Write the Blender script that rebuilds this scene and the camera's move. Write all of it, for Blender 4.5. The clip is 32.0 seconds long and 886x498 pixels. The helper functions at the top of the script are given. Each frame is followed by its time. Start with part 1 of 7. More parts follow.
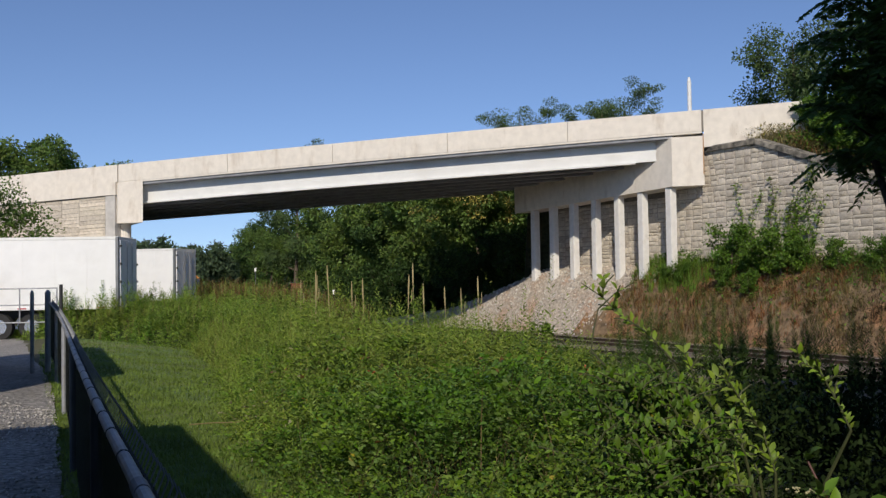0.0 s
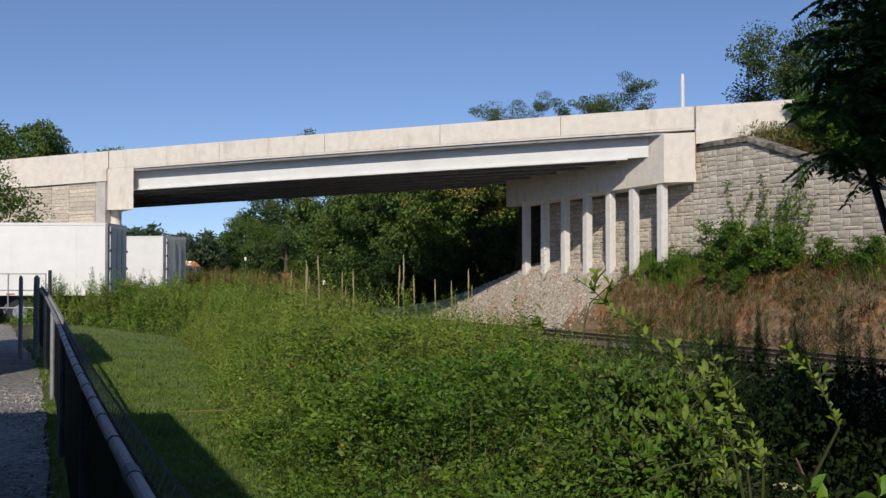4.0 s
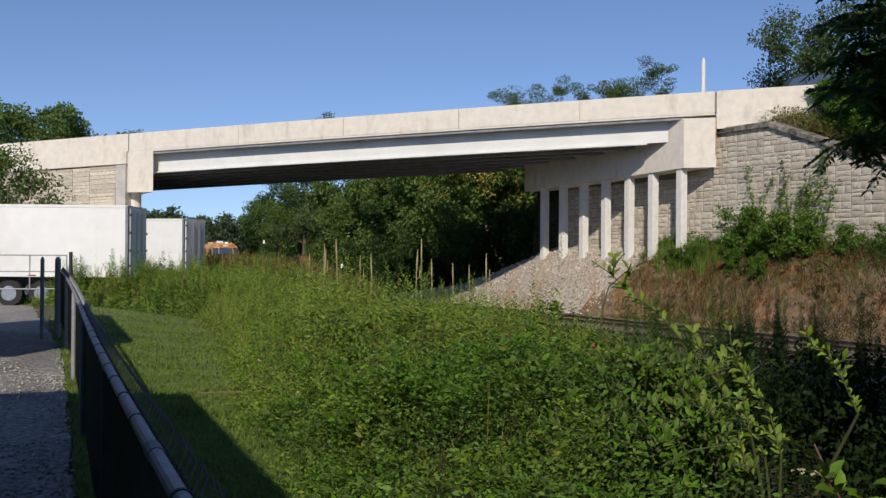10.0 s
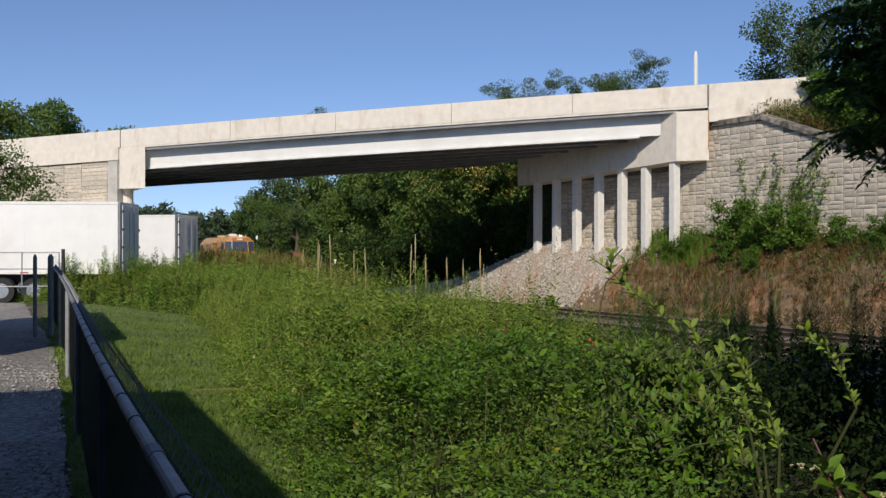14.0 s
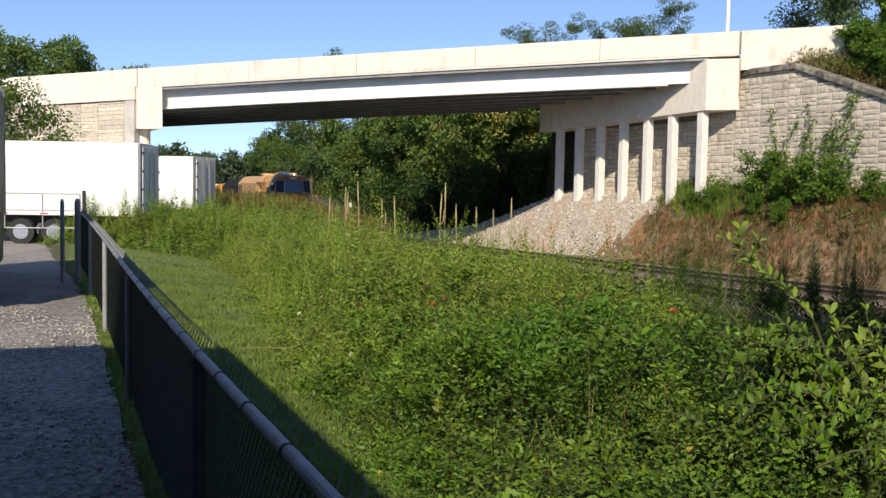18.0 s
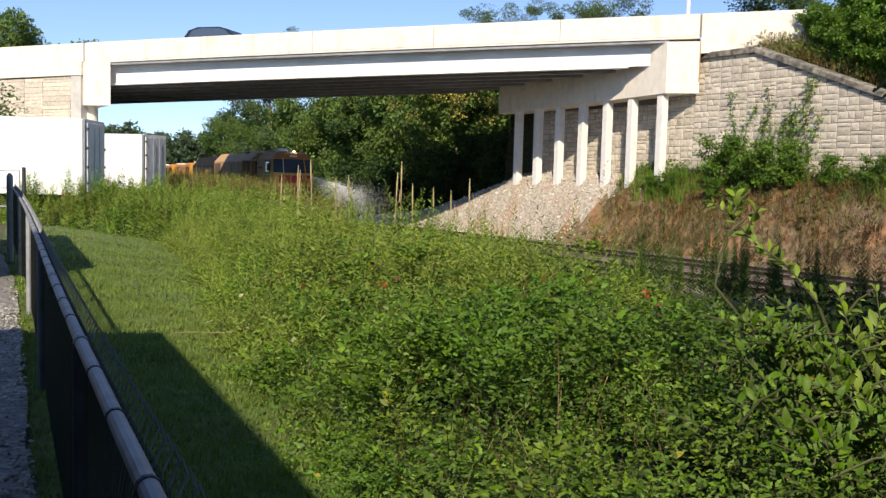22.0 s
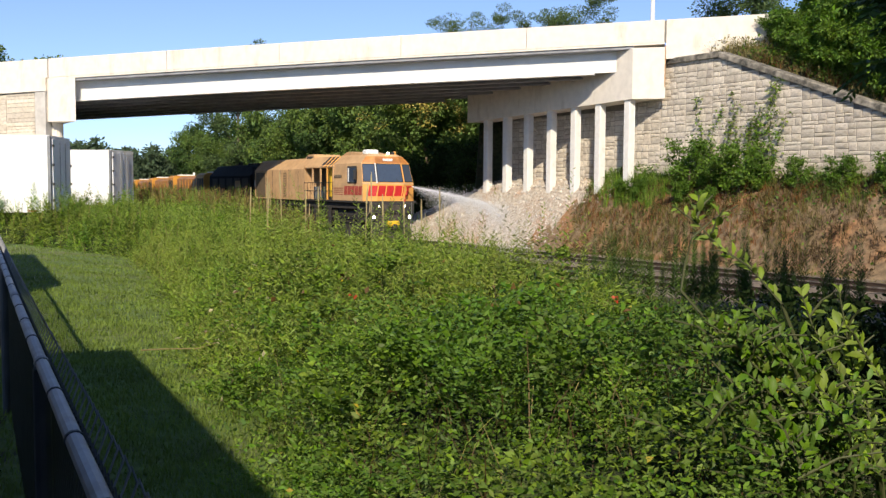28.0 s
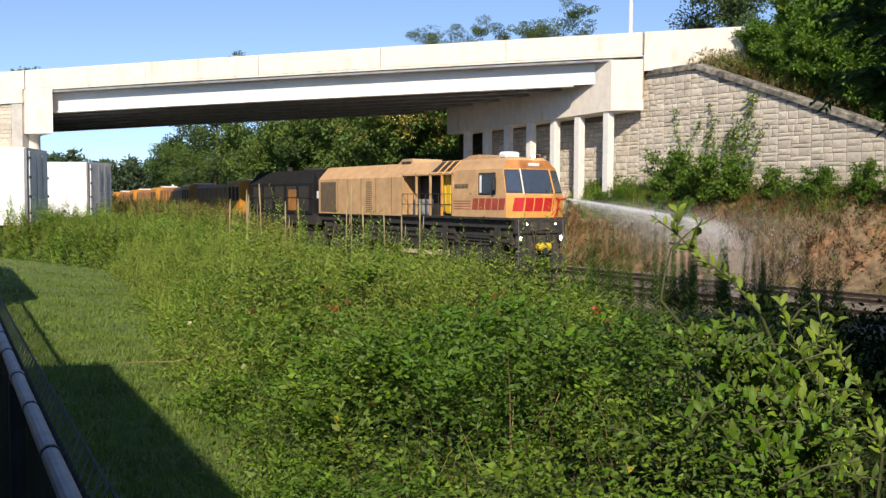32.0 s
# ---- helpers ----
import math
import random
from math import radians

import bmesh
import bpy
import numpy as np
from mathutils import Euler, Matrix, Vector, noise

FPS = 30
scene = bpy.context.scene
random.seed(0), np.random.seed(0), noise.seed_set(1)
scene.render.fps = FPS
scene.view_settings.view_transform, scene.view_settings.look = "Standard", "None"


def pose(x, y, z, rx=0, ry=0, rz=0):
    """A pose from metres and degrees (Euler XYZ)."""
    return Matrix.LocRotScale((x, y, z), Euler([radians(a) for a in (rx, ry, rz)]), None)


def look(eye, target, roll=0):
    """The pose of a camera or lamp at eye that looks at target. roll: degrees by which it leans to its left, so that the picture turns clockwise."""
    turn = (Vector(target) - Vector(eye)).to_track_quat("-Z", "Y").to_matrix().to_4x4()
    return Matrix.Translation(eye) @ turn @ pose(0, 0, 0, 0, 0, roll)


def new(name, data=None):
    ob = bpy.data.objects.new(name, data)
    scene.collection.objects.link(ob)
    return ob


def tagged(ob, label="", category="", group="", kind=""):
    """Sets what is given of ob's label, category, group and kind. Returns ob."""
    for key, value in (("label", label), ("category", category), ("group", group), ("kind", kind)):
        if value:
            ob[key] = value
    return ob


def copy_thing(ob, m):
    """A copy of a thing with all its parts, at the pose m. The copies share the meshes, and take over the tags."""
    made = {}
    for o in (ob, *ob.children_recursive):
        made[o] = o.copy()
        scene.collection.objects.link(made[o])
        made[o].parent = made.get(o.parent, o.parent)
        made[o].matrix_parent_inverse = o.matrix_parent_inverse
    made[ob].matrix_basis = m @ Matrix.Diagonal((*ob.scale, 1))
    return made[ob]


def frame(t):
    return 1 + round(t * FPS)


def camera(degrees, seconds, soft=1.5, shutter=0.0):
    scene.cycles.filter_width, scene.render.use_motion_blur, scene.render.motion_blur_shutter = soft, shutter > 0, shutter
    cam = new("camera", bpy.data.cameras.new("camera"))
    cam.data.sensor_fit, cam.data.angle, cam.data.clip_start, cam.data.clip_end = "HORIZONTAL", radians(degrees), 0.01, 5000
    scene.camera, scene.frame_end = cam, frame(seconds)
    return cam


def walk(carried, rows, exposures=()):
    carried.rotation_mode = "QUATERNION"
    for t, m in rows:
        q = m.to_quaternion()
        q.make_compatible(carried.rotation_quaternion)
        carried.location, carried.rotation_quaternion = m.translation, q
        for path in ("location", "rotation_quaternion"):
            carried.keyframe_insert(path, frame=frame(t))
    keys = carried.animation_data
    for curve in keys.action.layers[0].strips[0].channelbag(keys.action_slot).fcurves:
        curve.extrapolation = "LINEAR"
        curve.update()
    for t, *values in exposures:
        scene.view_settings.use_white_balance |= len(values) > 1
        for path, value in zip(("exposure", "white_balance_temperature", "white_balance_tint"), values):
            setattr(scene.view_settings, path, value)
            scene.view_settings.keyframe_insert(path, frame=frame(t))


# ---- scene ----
cam = camera(50.64, 32.0, soft=1.4)
PATH = [
    (0, (0.014, 0.005, 1.606), (-0.0181, 2.0038, 1.6669), -0.93),
    (0.5, (0.012, 0.004, 1.609), (-0.0179, 2.0027, 1.6696), -0.86),
    (1, (0.017, 0.006, 1.612), (-0.0130, 2.0048, 1.6731), -1.02),
    (1.5, (0.011, -0.003, 1.604), (-0.0195, 1.9961, 1.6636), -1.00),
    (2, (0.009, 0.011, 1.605), (-0.0202, 2.0099, 1.6560), -0.89),
    (2.5, (0.012, 0.014, 1.612), (-0.0186, 2.0133, 1.6661), -1.07),
    (3, (0.008, 0.009, 1.605), (-0.0107, 2.0082, 1.6712), -0.77),
    (3.5, (0.008, 0.003, 1.601), (-0.0058, 2.0019, 1.6657), -0.61),
    (4, (0.000, 0.005, 1.602), (-0.0123, 2.0048, 1.6462), 0.01),
    (4.5, (0.001, -0.019, 1.598), (-0.0032, 1.9811, 1.6279), 0.22),
    (6.5, (0.008, 0.008, 1.599), (-0.0108, 2.0072, 1.6272), 0.07),
    (7, (0.001, 0.012, 1.598), (-0.0217, 2.0121, 1.6285), 0.13),
    (7.5, (0.002, 0.012, 1.597), (-0.0209, 2.0121, 1.6293), 0.10),
    (8, (0.000, -0.005, 1.593), (-0.0257, 1.9943, 1.6246), 0.13),
    (8.5, (-0.005, 0.007, 1.600), (-0.0360, 2.0066, 1.6269), 0.20),
    (9, (0.000, 0.000, 1.593), (-0.0469, 1.9994, 1.6144), 0.21),
    (9.5, (-0.005, -0.004, 1.598), (-0.0569, 1.9954, 1.6105), 0.23),
    (10, (-0.005, 0.000, 1.594), (-0.0550, 1.9992, 1.6049), 0.40),
    (10.5, (-0.006, 0.014, 1.602), (-0.0434, 2.0139, 1.6013), 0.54),
    (11, (-0.014, 0.010, 1.598), (-0.0382, 2.0098, 1.5926), 0.51),
    (11.5, (-0.011, 0.013, 1.596), (-0.0218, 2.0131, 1.5879), 0.46),
    (12, (-0.009, 0.003, 1.597), (-0.0142, 2.0034, 1.5854), 0.60),
    (12.5, (0.001, 0.002, 1.596), (-0.0152, 2.0018, 1.5872), 0.43),
    (13, (-0.009, 0.013, 1.598), (-0.0381, 2.0128, 1.5873), 0.45),
    (13.5, (-0.013, 0.004, 1.605), (-0.0499, 2.0033, 1.6002), 0.36),
    (14, (-0.030, 0.021, 1.607), (-0.0650, 2.0206, 1.6058), 0.03),
    (14.5, (-0.086, 0.141, 1.613), (-0.0694, 2.1411, 1.5976), 0.65),
    (16.5, (-0.261, 0.077, 1.736), (-0.2195, 2.0720, 1.5973), 0.56),
    (17, (-0.384, 0.164, 1.729), (-0.4099, 2.1565, 1.5486), 0.62),
    (17.5, (-0.502, 0.298, 1.728), (-0.5534, 2.2897, 1.5579), 0.45),
    (18, (-0.594, 0.556, 1.746), (-0.6485, 2.5509, 1.6248), 1.01),
    (18.5, (-0.702, 0.755, 1.720), (-0.6535, 2.7523, 1.6263), -0.16),
    (19, (-0.727, 1.025, 1.694), (-0.5552, 3.0169, 1.6470), -1.46),
    (19.5, (-0.630, 1.272, 1.675), (-0.4127, 3.2588, 1.5903), 2.17),
    (20, (-0.602, 1.323, 1.644), (-0.3785, 3.3091, 1.5610), 0.61),
    (20.5, (-0.585, 1.305, 1.644), (-0.4372, 3.2961, 1.5207), 0.80),
    (21, (-0.596, 1.289, 1.620), (-0.4906, 3.2799, 1.4603), 1.56),
    (21.5, (-0.573, 1.276, 1.620), (-0.4937, 3.2674, 1.4495), 1.50),
    (22, (-0.568, 1.312, 1.631), (-0.5310, 3.3059, 1.4781), 1.57),
    (22.5, (-0.573, 1.333, 1.629), (-0.5344, 3.3262, 1.4727), 1.37),
    (23, (-0.560, 1.316, 1.630), (-0.5162, 3.3097, 1.4747), 1.42),
    (23.5, (-0.561, 1.316, 1.633), (-0.4955, 3.3098, 1.4897), 1.23),
    (24, (-0.554, 1.319, 1.637), (-0.4801, 3.3136, 1.5017), 0.89),
    (24.5, (-0.548, 1.331, 1.641), (-0.4654, 3.3247, 1.5029), 0.93),
    (25, (-0.546, 1.296, 1.633), (-0.4637, 3.2898, 1.4954), 0.66),
    (25.5, (-0.541, 1.296, 1.638), (-0.4674, 3.2910, 1.5087), 0.24),
    (27.5, (-0.548, 1.322, 1.635), (-0.4542, 3.3146, 1.4969), 0.41),
    (28, (-0.540, 1.318, 1.637), (-0.4445, 3.3114, 1.5045), 0.38),
    (28.5, (-0.538, 1.320, 1.641), (-0.4417, 3.3139, 1.5175), -0.05),
    (29, (-0.543, 1.336, 1.636), (-0.4581, 3.3303, 1.5176), -0.08),
    (29.5, (-0.547, 1.322, 1.633), (-0.4403, 3.3161, 1.5082), 0.12),
    (30, (-0.541, 1.321, 1.637), (-0.4252, 3.3135, 1.5123), 0.12),
    (30.5, (-0.541, 1.314, 1.639), (-0.4303, 3.3076, 1.5270), 0.12),
    (31, (-0.544, 1.320, 1.639), (-0.4350, 3.3145, 1.5301), 0.12),
    (31.5, (-0.545, 1.329, 1.634), (-0.4217, 3.3218, 1.5188), 0.27),
    (32, (-0.540, 1.323, 1.635), (-0.4026, 3.3151, 1.5272), 0.24),
]
walk(cam, [(t, look(eye, target, roll)) for t, eye, target, roll in PATH],
     [(0, -0.32, 6700, 10), (14.5, -0.24, 6750, 10), (17, 0.27, 7150, 10), (18.5, 0.25, 7150, 10), (20, 0.02, 7150, 10), (21.8, 0.42, 7200, 10), (32, 0.36, 7200, 10)])

# ---- light ----
SUN_AZ = (0.087, 0.996)       # horizontal way of the sunlight
SUN_EL = 34.0
world = bpy.data.worlds.new("world")
scene.world = world
world.use_nodes = True
wn = world.node_tree.nodes
sky = wn.new("ShaderNodeTexSky")
sky.sky_type, sky.sun_disc = "NISHITA", False
sky.sun_elevation = radians(SUN_EL)
sky.sun_rotation = math.atan2(-SUN_AZ[0], -SUN_AZ[1])
sky.air_density, sky.dust_density, sky.ozone_density, sky.altitude = 1.0, 0.2, 3.0, 900.0
wn["Background"].inputs["Strength"].default_value = 0.12
tint = wn.new("ShaderNodeMix")
tint.data_type, tint.blend_type = "RGBA", "MULTIPLY"
tint.inputs[0].default_value = 1.0
tint.inputs[7].default_value = (0.95, 1.0, 1.18, 1)
way = wn.new("ShaderNodeTexCoord")
lift = wn.new("ShaderNodeVectorMath")
lift.operation = "ADD"
lift.inputs[1].default_value = (0, 0, 0.05)
world.node_tree.links.new(way.outputs["Generated"], lift.inputs[0])
world.node_tree.links.new(lift.outputs[0], sky.inputs["Vector"])
world.node_tree.links.new(sky.outputs[0], tint.inputs[6])
world.node_tree.links.new(tint.outputs[2], wn["Background"].inputs["Color"])
sun = new("sun", bpy.data.lights.new("sun", "SUN"))
sun.data.energy, sun.data.angle, sun.data.color = 4.5, radians(0.6), (1.0, 0.92, 0.80)
sun.matrix_world = look((0, 0, 60), (SUN_AZ[0] * 60, SUN_AZ[1] * 60, 60 - 60 * math.tan(radians(SUN_EL))))

# ---- plan: the track's line, the bridge's line, the fence's line ----
P0, T, N = Vector((6.2, 42.2, 0)), Vector((-0.525, 0.851, 0)), Vector((0.851, 0.525, 0))
J, B, NB = Vector((11.65, 44.24, 0)), Vector((-0.96, 0.28, 0)), Vector((0.28, 0.96, 0))
F0, FD, FN = Vector((0.35, 0.0, 0)), Vector((-0.408, 0.913, 0)), Vector((0.913, 0.408, 0))
RAIL = -1.3
UP = Vector((0, 0, 1))


def trk(a, q, z=0.0):
    return P0 + a * T + q * N + Vector((0, 0, z))


def bend(a):
    """Sideways offset of the curving track far down the line, and its turn."""
    e = min(max(a - 7.7, 0.0), 37.9)
    k = min(max((a - 5.0) / 9.0, 0.0), 1.0)
    # last term: shift fitted to the view, so the bridge's shadow meets the train
    return 0.0019 * e * e + 0.144 * max(0.0, a - 45.6) + 0.75 * k * k * (3 - 2 * k), 0.0038 * e


def rail_at(a, q, z=0.0):
    return trk(a, q + bend(a)[0], z - 0.012 * min(max(a - 8.0, 0.0), 60.0))


def brg(s, d, z=0.0):
    return J + s * B + d * NB + Vector((0, 0, z))


def fnc(v, u, z=0.0):
    return F0 + v * FD + u * FN + Vector((0, 0, z))


def aq(x, y):
    return (x - 6.2) * -0.525 + (y - 42.2) * 0.851, (x - 6.2) * 0.851 + (y - 42.2) * 0.525


def deck_z(s):
    """Top of the parapet along the bridge."""
    return 9.34 - 0.0235 * s - 0.00018 * s * s


def cap_z(a):
    """Top of the retaining wall along the track."""
    if a > -4.0:
        return 7.62
    return max(7.6 - 0.372 * (-4.0 - a), 1.5)


# ---- materials ----
def mat(name, base, rough=0.8, metal=0.0, var=0.25, scale=6.0, bump=0.0, bscale=40.0, second=None, sscale=1.2, smix=0.5, island=0.0, spec=0.5,
        obj_random=0.0, transl=0.0, emit=None, strength=0.0, streak=0.0):
    """A node material: base colour varied by fine and coarse noise, optional second colour in patches, bump, random per piece."""
    m = bpy.data.materials.new(name)
    m.use_nodes = True
    n, l = m.node_tree.nodes, m.node_tree.links
    p = n["Principled BSDF"]
    p.inputs["Roughness"].default_value, p.inputs["Metallic"].default_value = rough, metal
    p.inputs["Specular IOR Level"].default_value = spec
    geo = n.new("ShaderNodeNewGeometry")
    tex = n.new("ShaderNodeTexCoord")
    fine = n.new("ShaderNodeTexNoise")
    fine.inputs["Scale"].default_value, fine.inputs["Detail"].default_value = scale, 6
    l.new(tex.outputs["Object"], fine.inputs["Vector"])
    ramp = n.new("ShaderNodeMapRange")
    ramp.inputs[1].default_value, ramp.inputs[2].default_value = 0.3, 0.7
    ramp.inputs[3].default_value, ramp.inputs[4].default_value = 1 - var, 1 + var
    l.new(fine.outputs[0], ramp.inputs[0])
    col = n.new("ShaderNodeRGB")
    col.outputs[0].default_value = (*base, 1)
    out = col.outputs[0]
    if second:
        big = n.new("ShaderNodeTexNoise")
        big.inputs["Scale"].default_value, big.inputs["Detail"].default_value, big.inputs["Roughness"].default_value = sscale, 8, 0.65
        if streak:
            mp = n.new("ShaderNodeMapping")
            mp.inputs["Scale"].default_value = (1.0, 1.0, streak)
            l.new(tex.outputs["Object"], mp.inputs["Vector"])
            l.new(mp.outputs[0], big.inputs["Vector"])
        else:
            l.new(tex.outputs["Object"], big.inputs["Vector"])
        mr = n.new("ShaderNodeMapRange")
        mr.inputs[1].default_value, mr.inputs[2].default_value = 1 - smix - 0.12, 1 - smix + 0.12
        l.new(big.outputs[0], mr.inputs[0])
        mx = n.new("ShaderNodeMix")
        mx.data_type = "RGBA"
        l.new(mr.outputs[0], mx.inputs[0])
        l.new(out, mx.inputs[6])
        mx.inputs[7].default_value = (*second, 1)
        out = mx.outputs[2]
    if island or obj_random:
        hue = n.new("ShaderNodeHueSaturation")
        src = geo.outputs["Random Per Island"]
        if obj_random:
            info = n.new("ShaderNodeObjectInfo")
            src = info.outputs["Random"]
        k = island or obj_random
        for sock, lo, hi, mul in (("Value", 1 - k, 1 + k, 1.0), ("Hue", 0.5 - 0.03 * k, 0.5 + 0.03 * k, 7.31), ("Saturation", 1 - 0.3 * k, 1 + 0.3 * k, 3.77)):
            ml = n.new("ShaderNodeMath")
            ml.operation = "MULTIPLY"
            ml.inputs[1].default_value = mul
            fr = n.new("ShaderNodeMath")
            fr.operation = "FRACT"
            r = n.new("ShaderNodeMapRange")
            r.inputs[3].default_value, r.inputs[4].default_value = lo, hi
            l.new(src, ml.inputs[0])
            l.new(ml.outputs[0], fr.inputs[0])
            l.new(fr.outputs[0], r.inputs[0])
            l.new(r.outputs[0], hue.inputs[sock])
        l.new(out, hue.inputs["Color"])
        out = hue.outputs[0]
    mul = n.new("ShaderNodeMix")
    mul.data_type, mul.blend_type = "RGBA", "MULTIPLY"
    mul.inputs[0].default_value = 1
    l.new(out, mul.inputs[6])
    l.new(ramp.outputs[0], mul.inputs[7])
    l.new(mul.outputs[2], p.inputs["Base Color"])
    if bump:
        bt = n.new("ShaderNodeTexNoise")
        bt.inputs["Scale"].default_value, bt.inputs["Detail"].default_value = bscale, 6
        l.new(tex.outputs["Object"], bt.inputs["Vector"])
        b = n.new("ShaderNodeBump")
        b.inputs["Strength"].default_value, b.inputs["Distance"].default_value = min(bump, 1.0), 0.03 * max(1, bump)
        l.new(bt.outputs[0], b.inputs["Height"])
        l.new(b.outputs[0], p.inputs["Normal"])
    if transl:
        t = n.new("ShaderNodeBsdfTranslucent")
        l.new(mul.outputs[2], t.inputs["Color"])
        mixs = n.new("ShaderNodeMixShader")
        mixs.inputs[0].default_value = transl
        l.new(p.outputs[0], mixs.inputs[1])
        l.new(t.outputs[0], mixs.inputs[2])
        l.new(mixs.outputs[0], n["Material Output"].inputs["Surface"])
    if emit:
        p.inputs["Emission Color"].default_value, p.inputs["Emission Strength"].default_value = (*emit, 1), strength
    return m


M = {}
M["concrete"] = mat("pale_concrete", (0.72, 0.665, 0.585), 0.85, var=0.07, scale=3, bump=0.12, bscale=25, second=(0.53, 0.455, 0.37), sscale=1.6, smix=0.33, streak=0.25)
M["concrete_grey"] = mat("grey_concrete", (0.50, 0.48, 0.45), 0.85, var=0.12, scale=3, bump=0.15, second=(0.38, 0.36, 0.34), sscale=0.7, smix=0.4)
M["pile"] = mat("white_painted_column", (0.76, 0.74, 0.70), 0.7, var=0.06, scale=4, second=(0.62, 0.57, 0.50), sscale=1.1, smix=0.3)
M["girder"] = mat("white_painted_girder", (0.72, 0.72, 0.70), 0.55, var=0.05, scale=2, second=(0.60, 0.59, 0.56), sscale=0.5, smix=0.35)
# inner girders and soffit: the shade under the deck put into their colour
M["girder_shade"] = mat("shade_toned_girder", (0.26, 0.275, 0.31), 0.7, var=0.2, scale=2)
M["soffit"] = mat("shade_toned_soffit", (0.26, 0.27, 0.29), 0.9, var=0.2, scale=2)
M["stone"] = mat("split_face_stone", (0.56, 0.50, 0.415), 0.9, var=0.16, scale=7, bump=0.5, bscale=14, second=(0.42, 0.365, 0.295), sscale=1.1, smix=0.4, obj_random=0.16)
M["stone_joined"] = mat("split_face_stone_far", (0.56, 0.50, 0.415), 0.9, var=0.16, scale=7, bump=0.5, bscale=14, second=(0.42, 0.365, 0.295), sscale=1.1, smix=0.4, island=0.16)
M["mortar"] = mat("wall_backing", (0.20, 0.18, 0.155), 0.95, var=0.2)
M["coping"] = mat("weathered_coping", (0.30, 0.27, 0.22), 0.9, var=0.3, scale=5, bump=0.4, second=(0.07, 0.066, 0.055), sscale=2.6, smix=0.5)
M["rust_stain"] = mat("rust_stain", (0.42, 0.24, 0.12), 0.9, var=0.3, scale=9)
M["grass"] = mat("mown_grass_soil", (0.105, 0.165, 0.036), 0.95, var=0.4, scale=9, bump=0.8, bscale=30, second=(0.14, 0.15, 0.05), sscale=0.5, smix=0.42)
M["soil"] = mat("weedy_soil", (0.055, 0.06, 0.022), 0.95, var=0.4, scale=6, bump=0.6, bscale=20, second=(0.10, 0.08, 0.04), sscale=0.6, smix=0.42)
M["gravel"] = mat("lot_gravel", (0.29, 0.27, 0.25), 0.95, var=0.6, scale=16, bump=1.0, bscale=45, second=(0.19, 0.18, 0.165), sscale=0.8, smix=0.45)
M["ballast"] = mat("track_ballast", (0.225, 0.180, 0.135), 0.95, var=0.5, scale=14, bump=1.0, bscale=24, second=(0.14, 0.11, 0.08), sscale=0.7, smix=0.5)
M["clay"] = mat("red_clay_slope", (0.185, 0.128, 0.074), 0.95, var=0.5, scale=4, bump=1.0, bscale=9, second=(0.34, 0.16, 0.068), sscale=0.6, smix=0.40)
M["rubble"] = mat("pale_riprap_ground", (0.42, 0.365, 0.30), 0.95, var=0.4, scale=7, bump=1.0, bscale=12, second=(0.40, 0.21, 0.11), sscale=0.5, smix=0.36)
M["riprap"] = mat("riprap_stone", (0.52, 0.49, 0.44), 0.9, var=0.3, scale=6, bump=0.6, second=(0.44, 0.34, 0.25), sscale=0.6, smix=0.42, island=0.22)
M["rail"] = mat("rusty_rail", (0.075, 0.052, 0.038), 0.6, 0.4, var=0.3, scale=8)
M["rail_top"] = mat("worn_rail_head", (0.42, 0.40, 0.38), 0.35, 0.9, var=0.1)
M["tie"] = mat("creosoted_tie", (0.05, 0.041, 0.034), 0.9, var=0.4, scale=9, bump=0.5, obj_random=0.3)
M["asphalt"] = mat("bridge_asphalt", (0.06, 0.06, 0.062), 0.9, var=0.2, scale=20, bump=0.3)
M["bark"] = mat("bark", (0.11, 0.085, 0.06), 0.95, var=0.35, scale=8, bump=0.8, bscale=18)
M["bark_dark"] = mat("dark_bark", (0.05, 0.042, 0.035), 0.95, var=0.35, scale=12, bump=0.6, bscale=30)
M["white_paint"] = mat("white_trailer_skin", (0.80, 0.80, 0.79), 0.4, var=0.04, scale=1.5, second=(0.70, 0.69, 0.66), sscale=0.35, smix=0.36)
M["green_paint"] = mat("dark_green_trailer_skin", (0.05, 0.075, 0.06), 0.5, var=0.1, scale=1.5)
M["dark_metal"] = mat("dark_metal", (0.035, 0.035, 0.037), 0.6, 0.3, var=0.2)
M["grey_metal"] = mat("grey_metal", (0.22, 0.23, 0.24), 0.5, 0.6, var=0.15)
M["galv"] = mat("galvanised_pipe", (0.33, 0.34, 0.36), 0.55, 0.4, var=0.15, scale=14, second=(0.30, 0.29, 0.28), sscale=5, smix=0.4)
M["galv_dull"] = mat("dull_pipe", (0.20, 0.21, 0.23), 0.6, 0.4, var=0.2, scale=14)
# fence wire: the trailers' shade put into a dark tone
M["wire"] = mat("shade_dark_wire", (0.07, 0.075, 0.08), 0.7, 0.3, var=0.2)
# door ends: lens glare put into a near-white skin colour
M["door_skin"] = mat("glare_pale_doors", (0.76, 0.77, 0.78), 0.5, var=0.08, scale=2)
M["tyre"] = mat("tyre_rubber", (0.025, 0.025, 0.025), 0.9, var=0.2)
M["chrome"] = mat("bright_rim", (0.65, 0.65, 0.66), 0.25, 0.9, var=0.1)
M["glass"] = mat("dark_glass", (0.05, 0.07, 0.105), 0.06, 0.0, var=0.05, spec=0.9)
M["loco_dust"] = mat("dust_coated_paint", (0.54, 0.335, 0.17), 0.75, var=0.12, scale=2.5, second=(0.44, 0.265, 0.135), sscale=0.6, smix=0.42)
